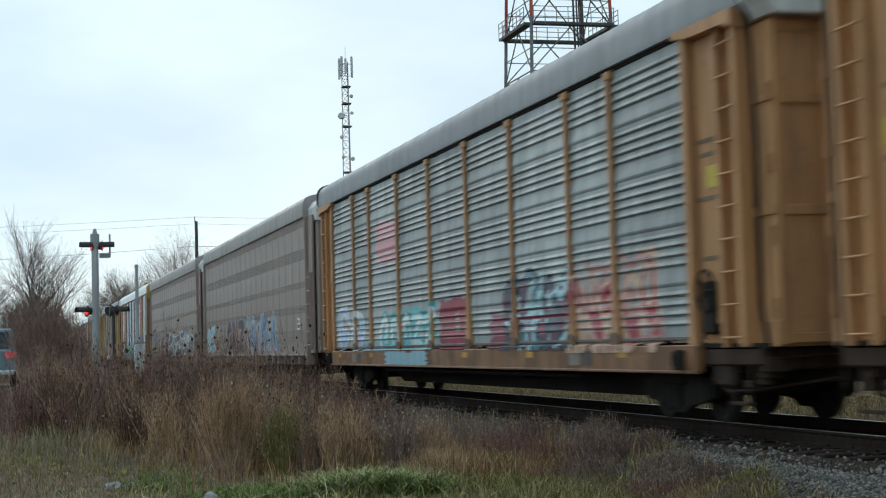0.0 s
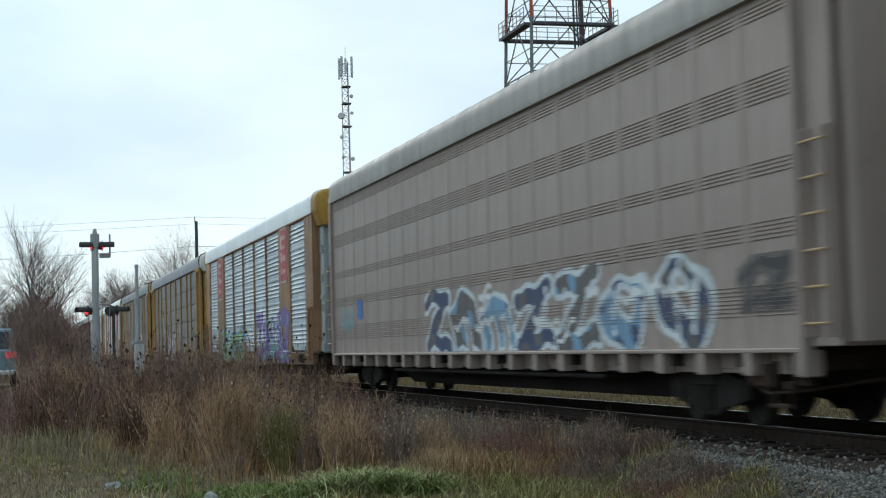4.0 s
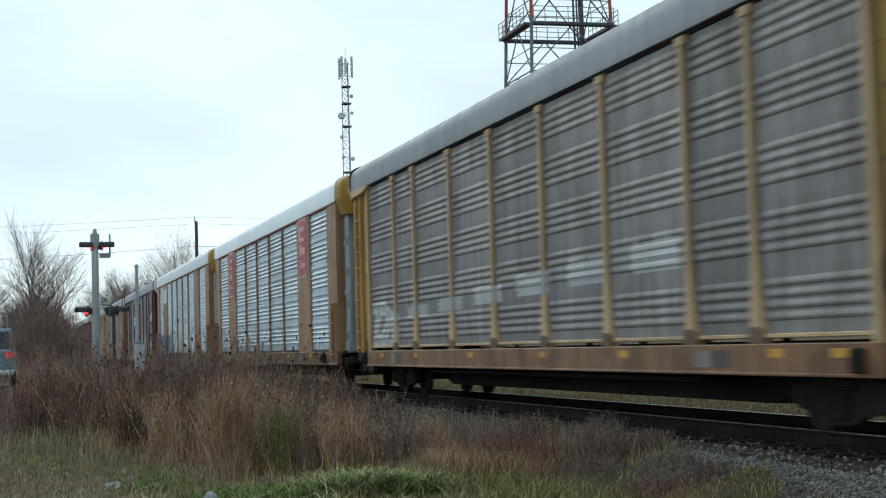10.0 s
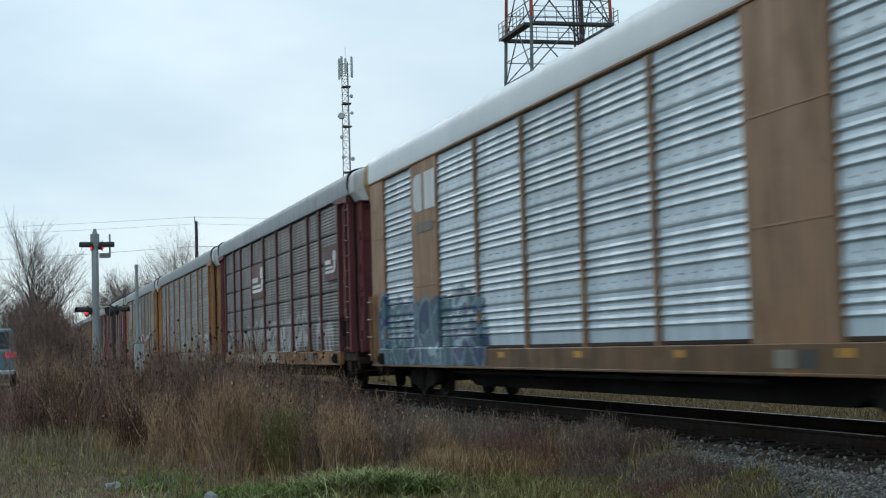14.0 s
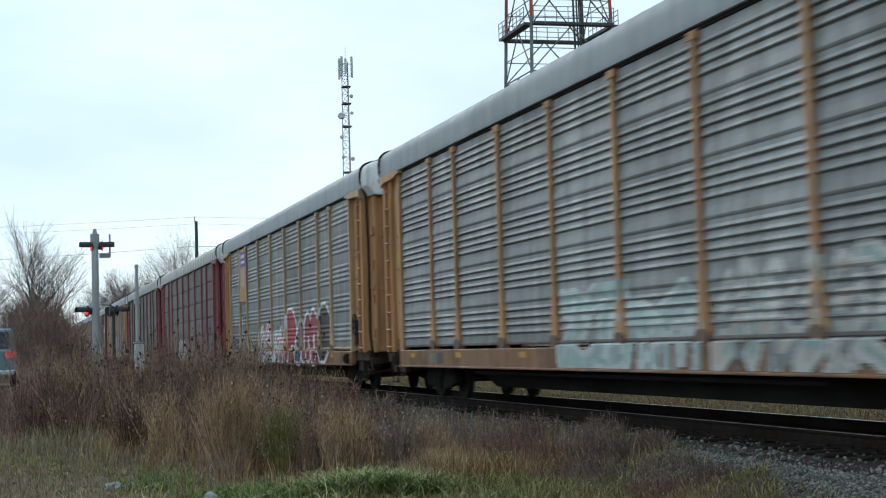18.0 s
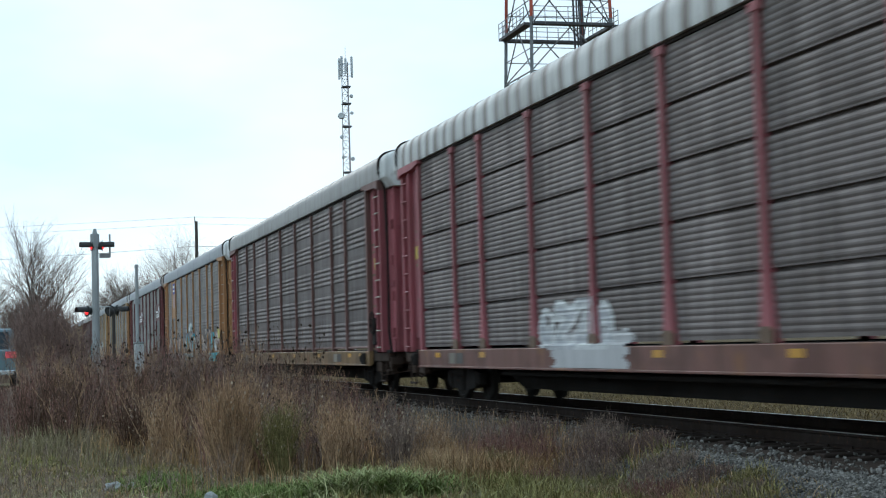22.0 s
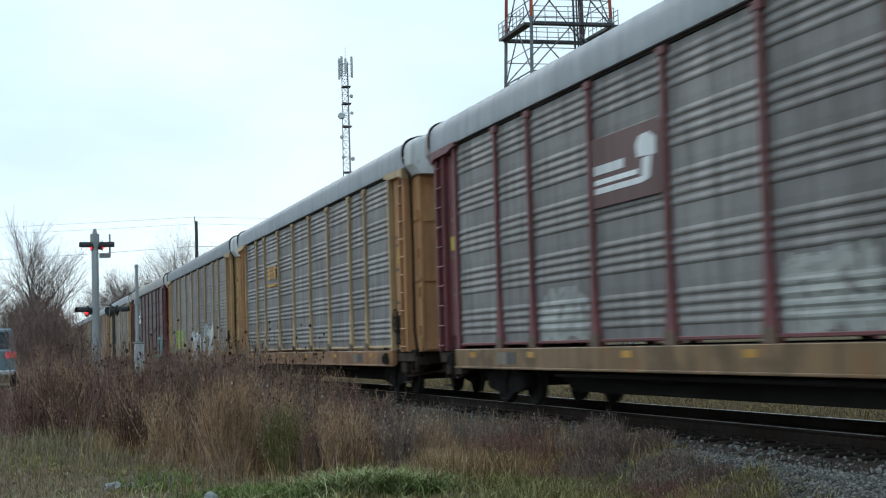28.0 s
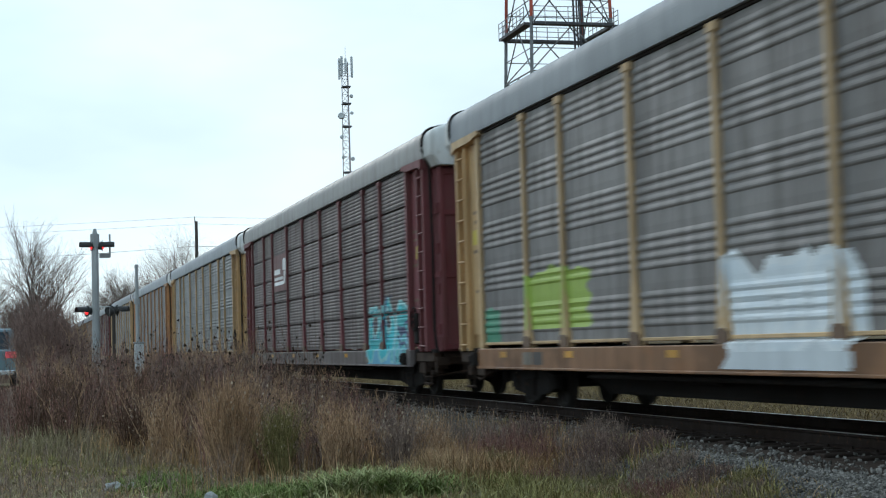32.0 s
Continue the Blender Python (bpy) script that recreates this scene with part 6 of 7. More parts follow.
# straw stalks
xy, d, k, r = along_view(17, 13000, 17.5, 38.0, 0.10, 0.46)
ok = (xy[:, 1] < stone_edge(d) - 0.1) & (weed_front(xy) | (r.uniform(0, 1, len(d)) < 0.25))
blades("straw_grass", xy[ok], r.uniform(0.12, 0.48, ok.sum()), 18, STRAW, "long dry straw-coloured grass", 0.004, 0.35)
PALE_BLADE = earthy("pale_dead_blades", ((0.38, 0.37, 0.2), (0.31, 0.31, 0.15), (0.24, 0.23, 0.11)), 0.8, 10, 0.9, 0)
TAWNY = earthy("tawny_dry_grass", ((0.355, 0.22, 0.116), (0.426, 0.296, 0.17), (0.236, 0.142, 0.0789)), 0.8, 10, 0.95, 0)
r = np.random.RandomState(71)
for n, (cx, cy, sx, sy, count, lo, hi, stuff, tint) in enumerate(((-18.2, 5.05, 0.35, 0.22, 1500, 0.2, 0.5, TAWNY, "tawny"), (-19.2, 5.7, 0.5, 0.35, 1500, 0.2, 0.5, TAWNY, "tawny"), (-21.5, 5.2, 0.9, 0.5, 1700, 0.3, 0.65, STRAW, "straw-coloured"), (-17.3, 5.7, 0.5, 0.3, 1500, 0.1, 0.3, LAWN, "olive"),
                                                                (-16.6, 6.4, 0.6, 0.35, 1600, 0.08, 0.26, OLIVE, "olive"), (-24.0, 4.6, 1.2, 0.5, 1600, 0.4, 0.8, STRAW, "straw-coloured"), (-22.6, 3.4, 0.9, 0.4, 1300, 0.4, 0.85, TAWNY, "tawny"), (-15.6, 6.9, 0.5, 0.25, 1200, 0.06, 0.2, TAWNY, "tawny"),
                                                                (-26.0, 2.2, 1.5, 0.5, 1600, 0.3, 0.7, STRAW, "straw-coloured"), (-28.0, 0.9, 1.2, 0.5, 1400, 0.25, 0.6, OLIVE, "olive"), (-24.2, 1.5, 0.9, 0.35, 900, 0.12, 0.4, OLIVE, "olive"), (-20.6, 6.7, 0.9, 0.35, 1600, 0.2, 0.45, STRAW, "straw-coloured"))):
    g = np.column_stack([cx + r.normal(0, sx, count), cy + r.normal(0, sy, count)])
    g = g[g[:, 1] < stone_edge(-g[:, 0]) - 0.05]
    blades("grass_tuft", g, r.uniform(lo, hi, len(g)), 72 + n, stuff, "ragged " + tint + " tufts of winter grass", 0.0045, 0.45)
# sparse dead stalks standing in the mown strip
xy, d, k, r = along_view(73, 420, 17.5, 30.0, -0.03, 0.14)
weeds("sparse_dead_weeds", xy, r.uniform(0.15, 0.7, len(xy)) * (0.5 + 0.5 * r.uniform(0, 1, len(xy))), 74, DEAD_STEM, FLUFF, "sparse dead stalks in the grass", branches=5, lean=0.2, width=0.004, heads=0.06, head=0.009, twigs=2)
# low grass of the mown strip, olive with dead straw lying in it
xy, d, k, r = along_view(19, 52000, 12.5, 34.0, -0.04, 0.60)
ok = xy[:, 1] < stone_edge(d) + r.normal(0, 0.12, len(d))
blades("olive_grass", xy[ok], r.uniform(0.03, 0.13, ok.sum()), 20, OLIVE, "short olive winter grass", 0.006, 0.7)
xy, d, k, r = along_view(55, 16000, 14.0, 26.0, 0.2, 0.52)
ok = (xy[:, 1] < stone_edge(d)) & (np.sin(xy[:, 0] * 1.3 + 1) * np.sin(xy[:, 1] * 1.9) > -0.2)
blades("olive_grass", xy[ok], r.uniform(0.1, 0.26, ok.sum()), 56, LAWN, "tufts of olive grass beside the ballast", 0.006, 0.6)
xy, d, k, r = along_view(31, 15000, 12.5, 33.0, -0.04, 0.58)
ok = (xy[:, 1] < stone_edge(d)) & (np.sin(xy[:, 0] * 2.1) * np.sin(xy[:, 1] * 2.7 + 0.5) > -0.1)
blades("dead_straw", xy[ok], r.uniform(0.08, 0.26, ok.sum()), 32, STRAW, "flattened dead straw in the grass", 0.004, 1.5)
xy, d, k, r = along_view(81, 420, 15.2, 18.5, 0.02, 0.34)
blades("fallen_straw", xy, r.uniform(0.15, 0.4, len(xy)), 82, PALE_BLADE, "pale fallen straws on the ground", 0.005, 1.6)
# bright green clump before the weeds
r = np.random.RandomState(21)
for n, (cx, cy, rad, count, lo, hi) in enumerate(((-16.9, 3.75, 0.24, 1100, 0.2, 0.5), (-17.2, 3.3, 0.2, 600, 0.14, 0.34), (-16.5, 4.1, 0.22, 800, 0.18, 0.45))):
    g = np.column_stack([cx + r.normal(0, rad, count), cy + r.normal(0, rad, count)])
    blades("green_grass", g, r.uniform(lo, hi, len(g)), 22 + n, GRASS, "bright green tuft of long arching grass", 0.0065, 1.1)
g = np.column_stack([-16.85 + r.normal(0, 0.28, 750), 3.75 + r.normal(0, 0.28, 750)])
blades("straw_grass", g, r.uniform(0.25, 0.55, len(g)), 33, PALE_BLADE, "pale dead blades in the green tuft", 0.006, 1.2)
g = np.concatenate([np.column_stack([-17.3 + r.normal(0, 0.4, 6000), 2.75 + r.normal(0, 0.42, 6000)]), np.column_stack([-19.6 + r.normal(0, 0.5, 2600), 1.72 + r.normal(0, 0.22, 2600)])])
blades("green_grass", g, r.uniform(0.05, 0.2, len(g)), 28, GRASS, "bright green grass", 0.006, 0.6)
g = np.concatenate([np.column_stack([cx + r.normal(0, sx, c), cy + r.normal(0, sy, c)]) for cx, cy, sx, sy, c in ((-25.5, 0.6, 2.0, 0.5, 3500), (-22.5, 1.7, 0.5, 0.25, 2600), (-17.5, 5.9, 0.8, 0.4, 3000))])
blades("green_grass", g, r.uniform(0.04, 0.13, len(g)), 23, LAWN, "short green lawn grass", 0.006, 0.6)
# dry field beyond the track
r = np.random.RandomState(24)
g = np.column_stack([r.uniform(-75, -12, 52000), r.uniform(13.2, 18, 52000)])
blades("field_grass", g, r.uniform(0.08, 0.22, len(g)), 25, FIELD_GRASS, "dry dull field grass beyond the track", 0.006, 1.1)
# tall brown shrubs beyond the crossing
xy, d, k, r = along_view(26, 1100, 61.0, 80.0, -0.06, 0.043)
h = (4.4 - 2.4 * np.clip((k - 0.45) / 0.55, 0, 1)) * np.clip(r.normal(0.78, 0.2, len(xy)), 0.3, 1.15)
ok = xy[:, 1] / d > 0.006
weeds("brown_shrubs", xy[ok], h[ok], 27, SHRUB, None, "tall leafless brown shrubs", branches=11, lean=0.16, width=0.009, twigs=4)
xy, d, k, r = along_view(34, 1000, 55.5, 62.0, -0.05, 0.036)
h = (4.3 - 1.9 * np.clip((k - 0.5) / 0.5, 0, 1)) * np.clip(r.normal(0.72, 0.2, len(xy)), 0.25, 1.1)
ok = xy[:, 1] / d > 0.006
xy, h = xy[ok], h[ok]
weeds("brown_shrubs", xy, h, 35, SHRUB, None, "dense leafless grey-brown shrubs", branches=11, lean=0.22, width=0.008, twigs=4)
# a leafless hedge far down the line
xy, d, k, r = along_view(29, 1500, 75.0, 150.0, -0.03, 0.030)
ok = (xy[:, 1] / d > 0.006) | (d > 96)
weeds("far_hedge", xy[ok], r.uniform(2.0, 5.5, len(xy))[ok], 30, SHRUB, None, "far leafless brown hedge", branches=10, lean=0.12, width=0.014)


r = np.random.RandomState(36)
g = np.column_stack([-165 - 255 * r.uniform(0, 1, 3600) ** 0.8, r.uniform(13.4, 24, 3600)])
weeds("far_hedge", g, r.uniform(3.5, 8.0, len(g)), 37, SHRUB, None, "far leafless dark brown hedge", branches=9, lean=0.14, width=0.026)


def bare_tree(x, y, height, seed, label, spread=0.62, depth=6):
    """A leafless tree: tapered trunk and limbs, and a crown of fine twigs."""
    rr = random.Random(seed)
    z = float(ground_height(np.array([x]), np.array([y]))[0])
    tree = thing("bare_tree", pose(x, y, z), label, "tree", "bare trees")
    limbs, twigs = Shape(), Shape()

    def grow(p, d, length, radius, level):
        bits = 3 if level < 3 else 2
        for i in range(bits):
            q = p + d * (length / bits)
            r1 = radius * (1 - 0.35 / bits)
            (limbs if level < 3 else twigs).tube(p, q, radius, r1, n=6 if level < 2 else (4 if level < 4 else 3), caps=False)
            p, radius = q, r1
            d = (d + Vector((rr.uniform(-1, 1), rr.uniform(-1, 1), rr.uniform(-0.3, 0.6))) * 0.14).normalized()
            if level < depth and (level > 0 or i > 0):
                for _ in range(2 if level < 2 else 1 + (rr.random() < 0.45)):
                    side = Vector((rr.uniform(-1, 1), rr.uniform(-1, 1), rr.uniform(-0.15, 0.65))).normalized()
                    grow(p, (d + side * spread * rr.uniform(0.8, 1.6)).normalized(), length * rr.uniform(0.55, 0.78), radius * 0.6, level + 1)
        if level < depth:
            grow(p, d, length * 0.7, radius * 0.75, level + 1)

    grow(Vector((0, 0, -0.1)), Vector((0, 0, 1)), height * 0.27, height * 0.0105, 0)
    part("trunk", limbs.mesh("trunk"), BARK, tree)
    part("crown", twigs.mesh("crown"), TWIG, tree)
    return tree


TREE_LABEL = "leafless tree with fine grey-brown twigs"
first = bare_tree(-70, 0.6, 10.2, 5, TREE_LABEL, spread=0.72, depth=5)
second = bare_tree(-160, 15.3, 18.5, 8, TREE_LABEL, spread=0.72, depth=6)
for x, y, turn, s in ((-66, -1.8, 70, 0.85), (-85, 0.9, 150, 0.75), (-96, 1.2, 200, 0.9), (-215, 14.2, 260, 1.9), (-238, 15.4, 10, 2.0), (-252, 17.6, 120, 2.0), (-300, 15.2, 75, 2.3)):
    m = pose(x, y, GROUND_Z, 0, 0, turn)
    c = copy_thing(first, m)
    c.scale = (s, s, s)
for x, y, turn, s in ((-178, 21.5, 90, 0.8), (-170, 13.6, 300, 0.72)):
    c = copy_thing(second, pose(x, y, -0.4, 0, 0, turn))
    c.scale = (s, s, s)


# ---- masts, tower, crossing ----
GREY_POLE = painted("grey_painted_pole", (0.33, 0.34, 0.34), dirt=0.4, rust=0.1, rough=0.5, metal=0.2)
BLACK_PAINT = painted("black_signal_paint", (0.022, 0.022, 0.022), dirt=0.2, rust=0.05, rough=0.6)
TOWER_RED = painted("aviation_red_paint", (0.42, 0.07, 0.035), dirt=0.4, rust=0.3)
TOWER_GREY = painted("tower_galvanised_steel", (0.20, 0.20, 0.20), dirt=0.4, rust=0.2, rough=0.6, metal=0.3)
TOWER_DARK = painted("tower_dark_steel", (0.06, 0.06, 0.065), dirt=0.4, rust=0.2)
ANTENNA = painted("pale_antenna_plastic", (0.55, 0.56, 0.56), dirt=0.3, rust=0.0, rough=0.5)
MAST_PINK = painted("faded_red_white_mast", (0.38, 0.33, 0.33), dirt=0.4, rust=0.3)
WOOD_POLE = painted("dark_pole_wood", (0.06, 0.05, 0.043), dirt=0.4, rust=0.1, rough=0.9)
LAMP_RED = glowing("red_signal_lamp", (0.9, 0.03, 0.03), 1.3)


def at_ground(x, y):
    return float(ground_height(np.array([x]), np.array([y]))[0])


MX, MY = -52.94, 2.6
MG = at_ground(MX, MY)
mast = thing("crossing_signal_mast", pose(MX, MY, MG), "thick grey level-crossing signal mast with red lamps", "signal mast")
TOP, UP, LOW = 5.36 - MG, 4.81 - MG, 2.60 - MG
part("pole", Shape().tube((0, 0, 0), (0, 0, TOP - 0.62), 0.135, 0.115, n=16).mesh("pole"), GREY_POLE, mast)
part("pole_head", Shape().tube((0, 0, TOP - 0.62), (0, 0, TOP - 0.18), 0.155, 0.15, n=16).tube((0, 0, TOP - 0.18), (0, 0, TOP), 0.09, 0.05, n=12).mesh("pole_head"), GREY_POLE, mast, "flanged head of the pole")
part("base_plate", Shape().box(-0.3, 0.3, -0.3, 0.3, 0.0, 0.04, 0.01).mesh("base_plate"), GREY_POLE, mast)
for side in (-1, 1):
    part("arm", Shape().tube((0, side * 0.1, UP), (0, side * 0.46, UP), 0.03, n=8).mesh("arm"), GREY_POLE, mast)
part("lower_crossarm", Shape().tube((0, -0.66, LOW + 0.13), (0, 0.8, LOW + 0.13), 0.026, n=8).mesh("lower_crossarm"), GREY_POLE, mast)


def hooded_lamp(parent, y, z, along, lit, hood=0.40):
    """A round railway-crossing lamp: case, dark backplate, long hood along the given way in the plane of the ground."""
    u = Vector((along[0], along[1], 0)).normalized()
    w = Vector((-u.y, u.x, 0))
    s = Shape()
    c = Vector((0, 0, 0))
    s.tube(c - u * 0.14, c, 0.12, 0.15, n=16).tube(c, c + u * 0.012, 0.19, n=20)
    n = 12
    v = []
    for dx in (0.012, hood):
        for i in range(n + 1):
            a = math.pi * (i / n * 1.2 - 0.1)
            v.append(tuple(c + u * dx + w * (0.135 * math.cos(a)) + Vector((0, 0, 0.135 * math.sin(a)))))
    s.add(v, [(i, i + 1, n + 2 + i, n + 1 + i) for i in range(n)])
    head = part("signal_lamp", s.mesh("signal_lamp"), BLACK_PAINT, parent, "black hooded crossing lamp", pose(0, y, z))
    part("lens", Shape().tube(c + u * 0.013, c + u * 0.05, 0.125, 0.10, n=16).mesh("lens"), LAMP_RED if lit else BLACK_PAINT, head, "glowing red lens" if lit else "dark unlit lens")
    return head


hooded_lamp(mast, -0.10, UP - 0.03, (0.22, -0.97), True)
hooded_lamp(mast, 0.24, UP - 0.03, (0.1, 0.99), True)
hooded_lamp(mast, -0.28, LOW, (0.42, -0.91), True)
hooded_lamp(mast, 0.46, LOW, (-0.8, 0.5), False)
hooded_lamp(mast, 0.70, LOW, (0.3, 0.95), False)
part("sign_plate", Shape().box(-0.02, 0.02, 0.46, 0.52, UP - 0.42, UP + 0.36, 0.005).mesh("sign_plate"), GREY_POLE, mast, "upright sign plate seen edge-on")
part("track_sign", Shape().box(-0.03, 0.03, 0.14, 0.48, UP - 0.44, UP - 0.28, 0.008).mesh("track_sign"), TOWER_GREY, mast, "small dark sign below the lamps")

PX, PY = -44.9, 3.36
PG = at_ground(PX, PY)
pole = thing("steel_post", pose(PX, PY, PG), "slim grey steel post beside the track", "post")
part("shaft", Shape().tube((0, 0, 0), (0, 0, 3.62 - PG), 0.055, 0.05, n=12).mesh("shaft"), GREY_POLE, pole)
part("collar", Shape().tube((0, 0, 2.55 - PG), (0, 0, 2.7 - PG), 0.09, n=12).mesh("collar"), GREY_POLE, pole)
part("cap", Shape().tube((0, 0, 3.6 - PG), (0, 0, 3.68 - PG), 0.07, 0.04, n=12).mesh("cap"), GREY_POLE, pole)
cabinet = thing("relay_cabinet", pose(PX + 0.3, PY + 0.02, PG), "small pale grey relay cabinet among the weeds", "cabinet")
part("case", Shape().box(-0.12, 0.12, -0.13, 0.13, 0.0, 1.42 - PG, 0.03).mesh("case"), ANTENNA, cabinet)
part("roof", Shape().box(-0.15, 0.15, -0.16, 0.16, 1.42 - PG, 1.46 - PG, 0.015).mesh("roof"), GREY_POLE, cabinet)
part("door", Shape().box(0.12, 0.132, -0.1, 0.1, 0.15, 1.36 - PG, 0.005).mesh("door"), ANTENNA, cabinet)

BX, BY = -49.9, 3.0
BG = at_ground(BX, BY)
bell = thing("bell_post", pose(BX, BY, BG), "dark rusty post carrying a crossing bell", "post")
part("shaft", Shape().tube((0, 0, 0), (0, 0, 2.5 - BG), 0.06, 0.05, n=10).mesh("shaft"), WOOD_POLE, bell)
part("bell", Shape().tube((0, -0.12, 2.48 - BG), (0, 0.02, 2.48 - BG), 0.2, 0.06, n=18).mesh("bell"), BLACK_PAINT, bell)

# guyed-free lattice tower with a platform, red above and grey below
TX, TY = -108.03, 39.44
TG = at_ground(TX, TY)
tower = thing("lattice_tower", pose(TX, TY, TG), "tall steel lattice tower, red above and grey below, with railed platform", "lattice tower")
TURN = math.atan2(0.939, 0.343) - radians(25.5)


def leg_at(i, z):
    r = 4.38 + (24.2 - z) * 0.041
    a = TURN + i * math.pi / 2
    return Vector((r * math.cos(a), r * math.sin(a), z - TG))


LEVELS = [TG, 4.0, 8.5, 12.9, 17.2, 20.8, 24.2, 28.0, 31.6, 35.0]
for i in range(4):
    part("leg", Shape().tube(leg_at(i, TG), leg_at(i, 24.8), 0.15, 0.13, n=8).mesh("leg"), TOWER_GREY, tower, "grey tower leg")
    part("leg", Shape().tube(leg_at(i, 24.8), leg_at(i, 36.0), 0.13, 0.12, n=8).mesh("leg"), TOWER_RED, tower, "red tower leg")
    for a, b in zip(LEVELS, LEVELS[1:]):
        mat = TOWER_RED if a > 26 else (TOWER_GREY if a < 23 else TOWER_DARK)
        p, q, r_, s_ = leg_at(i, a), leg_at((i + 1) % 4, a), leg_at(i, b), leg_at((i + 1) % 4, b)
        mid = (r_ + s_) / 2
        part("girt", Shape().tube(r_, s_, 0.06, n=6).mesh("girt"), mat, tower)
        part("brace", Shape().tube(p, mid, 0.055, n=6).mesh("brace"), mat, tower)
        part("brace", Shape().tube(q, mid, 0.055, n=6).mesh("brace"), mat, tower)
        part("strut", Shape().tube((p + mid) / 2, (p + r_) / 2, 0.04, n=5).mesh("strut"), mat, tower)
        part("strut", Shape().tube((q + mid) / 2, (q + s_) / 2, 0.04, n=5).mesh("strut"), mat, tower)
        part("strut", Shape().tube((p + mid) / 2, (q + mid) / 2, 0.035, n=5).mesh("strut"), mat, tower)
for i in range(4):
    p, q = leg_at(i, 24.15) * 1.0, leg_at((i + 1) % 4, 24.15) * 1.0
    out = Vector(((p.x + q.x) / 2, (p.y + q.y) / 2, 0)).normalized() * 0.55
    up = Vector((0, 0, 0.2))
    v = [tuple(c) for c in (p - out * 0.2, q - out * 0.2, q + out, p + out, p - out * 0.2 + up, q - out * 0.2 + up, q + out + up, p + out + up)]
    part("walkway", Shape().add(v, [(0, 1, 2, 3), (4, 7, 6, 5), (0, 4, 5, 1), (1, 5, 6, 2), (2, 6, 7, 3), (3, 7, 4, 0)]).mesh("walkway"), TOWER_DARK, tower, "dark railed walkway")
    for h in (0.55, 0.95, 1.3):
        part("rail", Shape().tube(p + out + Vector((0, 0, h)), q + out + Vector((0, 0, h)), 0.03, n=5).mesh("rail"), TOWER_GREY, tower)
    for j in range(8):
        c = p + out + (q - p) * (j / 7)
        part("baluster", Shape().tube(c, c + Vector((0, 0, 1.32)), 0.03, n=5).mesh("baluster"), TOWER_GREY, tower)
for j, (dx, rad) in enumerate(((-0.35, 0.09), (-0.1, 0.07), (0.12, 0.12), (0.35, 0.07))):
    a, b = leg_at(1, TG) * 0.9, leg_at(1, 36.0) * 0.9
    o = Vector((0.343, 0.939, 0)) * dx
    part("feeder_cable", Shape().tube(a + o, b + o, rad, n=6).mesh("feeder_cable"), TOWER_DARK, tower)
for j in range(28):
    z = 14 + j * 0.8
    c = leg_at(1, z) * 0.9
    part("cable_ladder_rung", Shape().tube(c - Vector((0.343, 0.939, 0)) * 0.5, c + Vector((0.343, 0.939, 0)) * 0.5, 0.03, n=5).mesh("cable_ladder_rung"), TOWER_GREY, tower)

# slim lattice mast with antennas
CX, CY = -176.0, 37.68
CG = at_ground(CX, CY)
cell = thing("antenna_mast", pose(CX, CY, CG), "slim faded red-white lattice mast with pale antennas", "antenna mast")
SIDE = Vector((0.21, 0.977, 0))


def corner(i, z):
    a = 0.4 + i * 2 * math.pi / 3
    r = 0.44 + (35.3 - z) * 0.008
    return Vector((r * math.cos(a), r * math.sin(a), z - CG))


for i in range(3):
    part("leg", Shape().tube(corner(i, CG), corner(i, 34.6), 0.07, 0.055, n=6).mesh("leg"), MAST_PINK, cell)
    zig = Shape()
    zs = [CG + 34.6 * j / 38 for j in range(39)]
    for j, (a, b) in enumerate(zip(zs, zs[1:])):
        p, q = (corner(i, a), corner((i + 1) % 3, b)) if j % 2 else (corner((i + 1) % 3, a), corner(i, b))
        zig.tube(p, q, 0.03, n=4, caps=False)
        zig.tube(corner(i, b), corner((i + 1) % 3, b), 0.025, n=4, caps=False)
    part("lacing", zig.mesh("lacing"), MAST_PINK, cell, "zigzag lacing bars")
for dx, z0, z1, depth in ((-0.75, 32.6, 35.1, 0), (-0.45, 33.0, 35.3, 0.3), (0.72, 32.8, 35.3, 0), (0.0, 33.2, 35.0, 0.5)):
    c = SIDE * dx + Vector((0.977, -0.21, 0)) * depth
    part("panel_antenna", Shape().box(-0.13, 0.13, -0.13, 0.13, 0, z1 - z0, 0.04).mesh("panel_antenna"), ANTENNA, cell, "pale upright panel antenna", pose(c.x, c.y, z0 - CG))
for z in (33.0, 34.4):
    part("antenna_frame", Shape().tube(-SIDE * 0.8 + Vector((0, 0, z - CG)), SIDE * 0.8 + Vector((0, 0, z - CG)), 0.04, n=6).mesh("antenna_frame"), TOWER_GREY, cell)
part("lightning_rod", Shape().tube((0, 0, 34.4 - CG), (0, 0, 36.4 - CG), 0.025, n=5).mesh("lightning_rod"), TOWER_GREY, cell)
for dx, z, rad in ((-0.62, 28.3, 0.42), (0.62, 28.6, 0.2), (-0.6, 25.8, 0.25), (0.6, 23.2, 0.25), (-0.5, 23.4, 0.2), (0.6, 30.6, 0.22)):
    c = SIDE * dx
    part("dish_antenna", Shape().tube(c + Vector((0, 0, z - CG)), c + Vector((0.3, -0.06, z - CG)), rad, rad * 0.8, n=16).mesh("dish_antenna"), ANTENNA, cell, "small round dish antenna")
    part("bracket", Shape().tube((0, 0, z - CG), c + Vector((0, 0, z - CG)), 0.035, n=5).mesh("bracket"), TOWER_GREY, cell)
for z in (21.5, 26.9, 29.6, 31.6):
    part("bracket_frame", Shape().box(-0.5, 0.5, -0.5, 0.5, z - CG, z - CG + 0.18, 0.03).mesh("bracket_frame"), TOWER_DARK, cell)

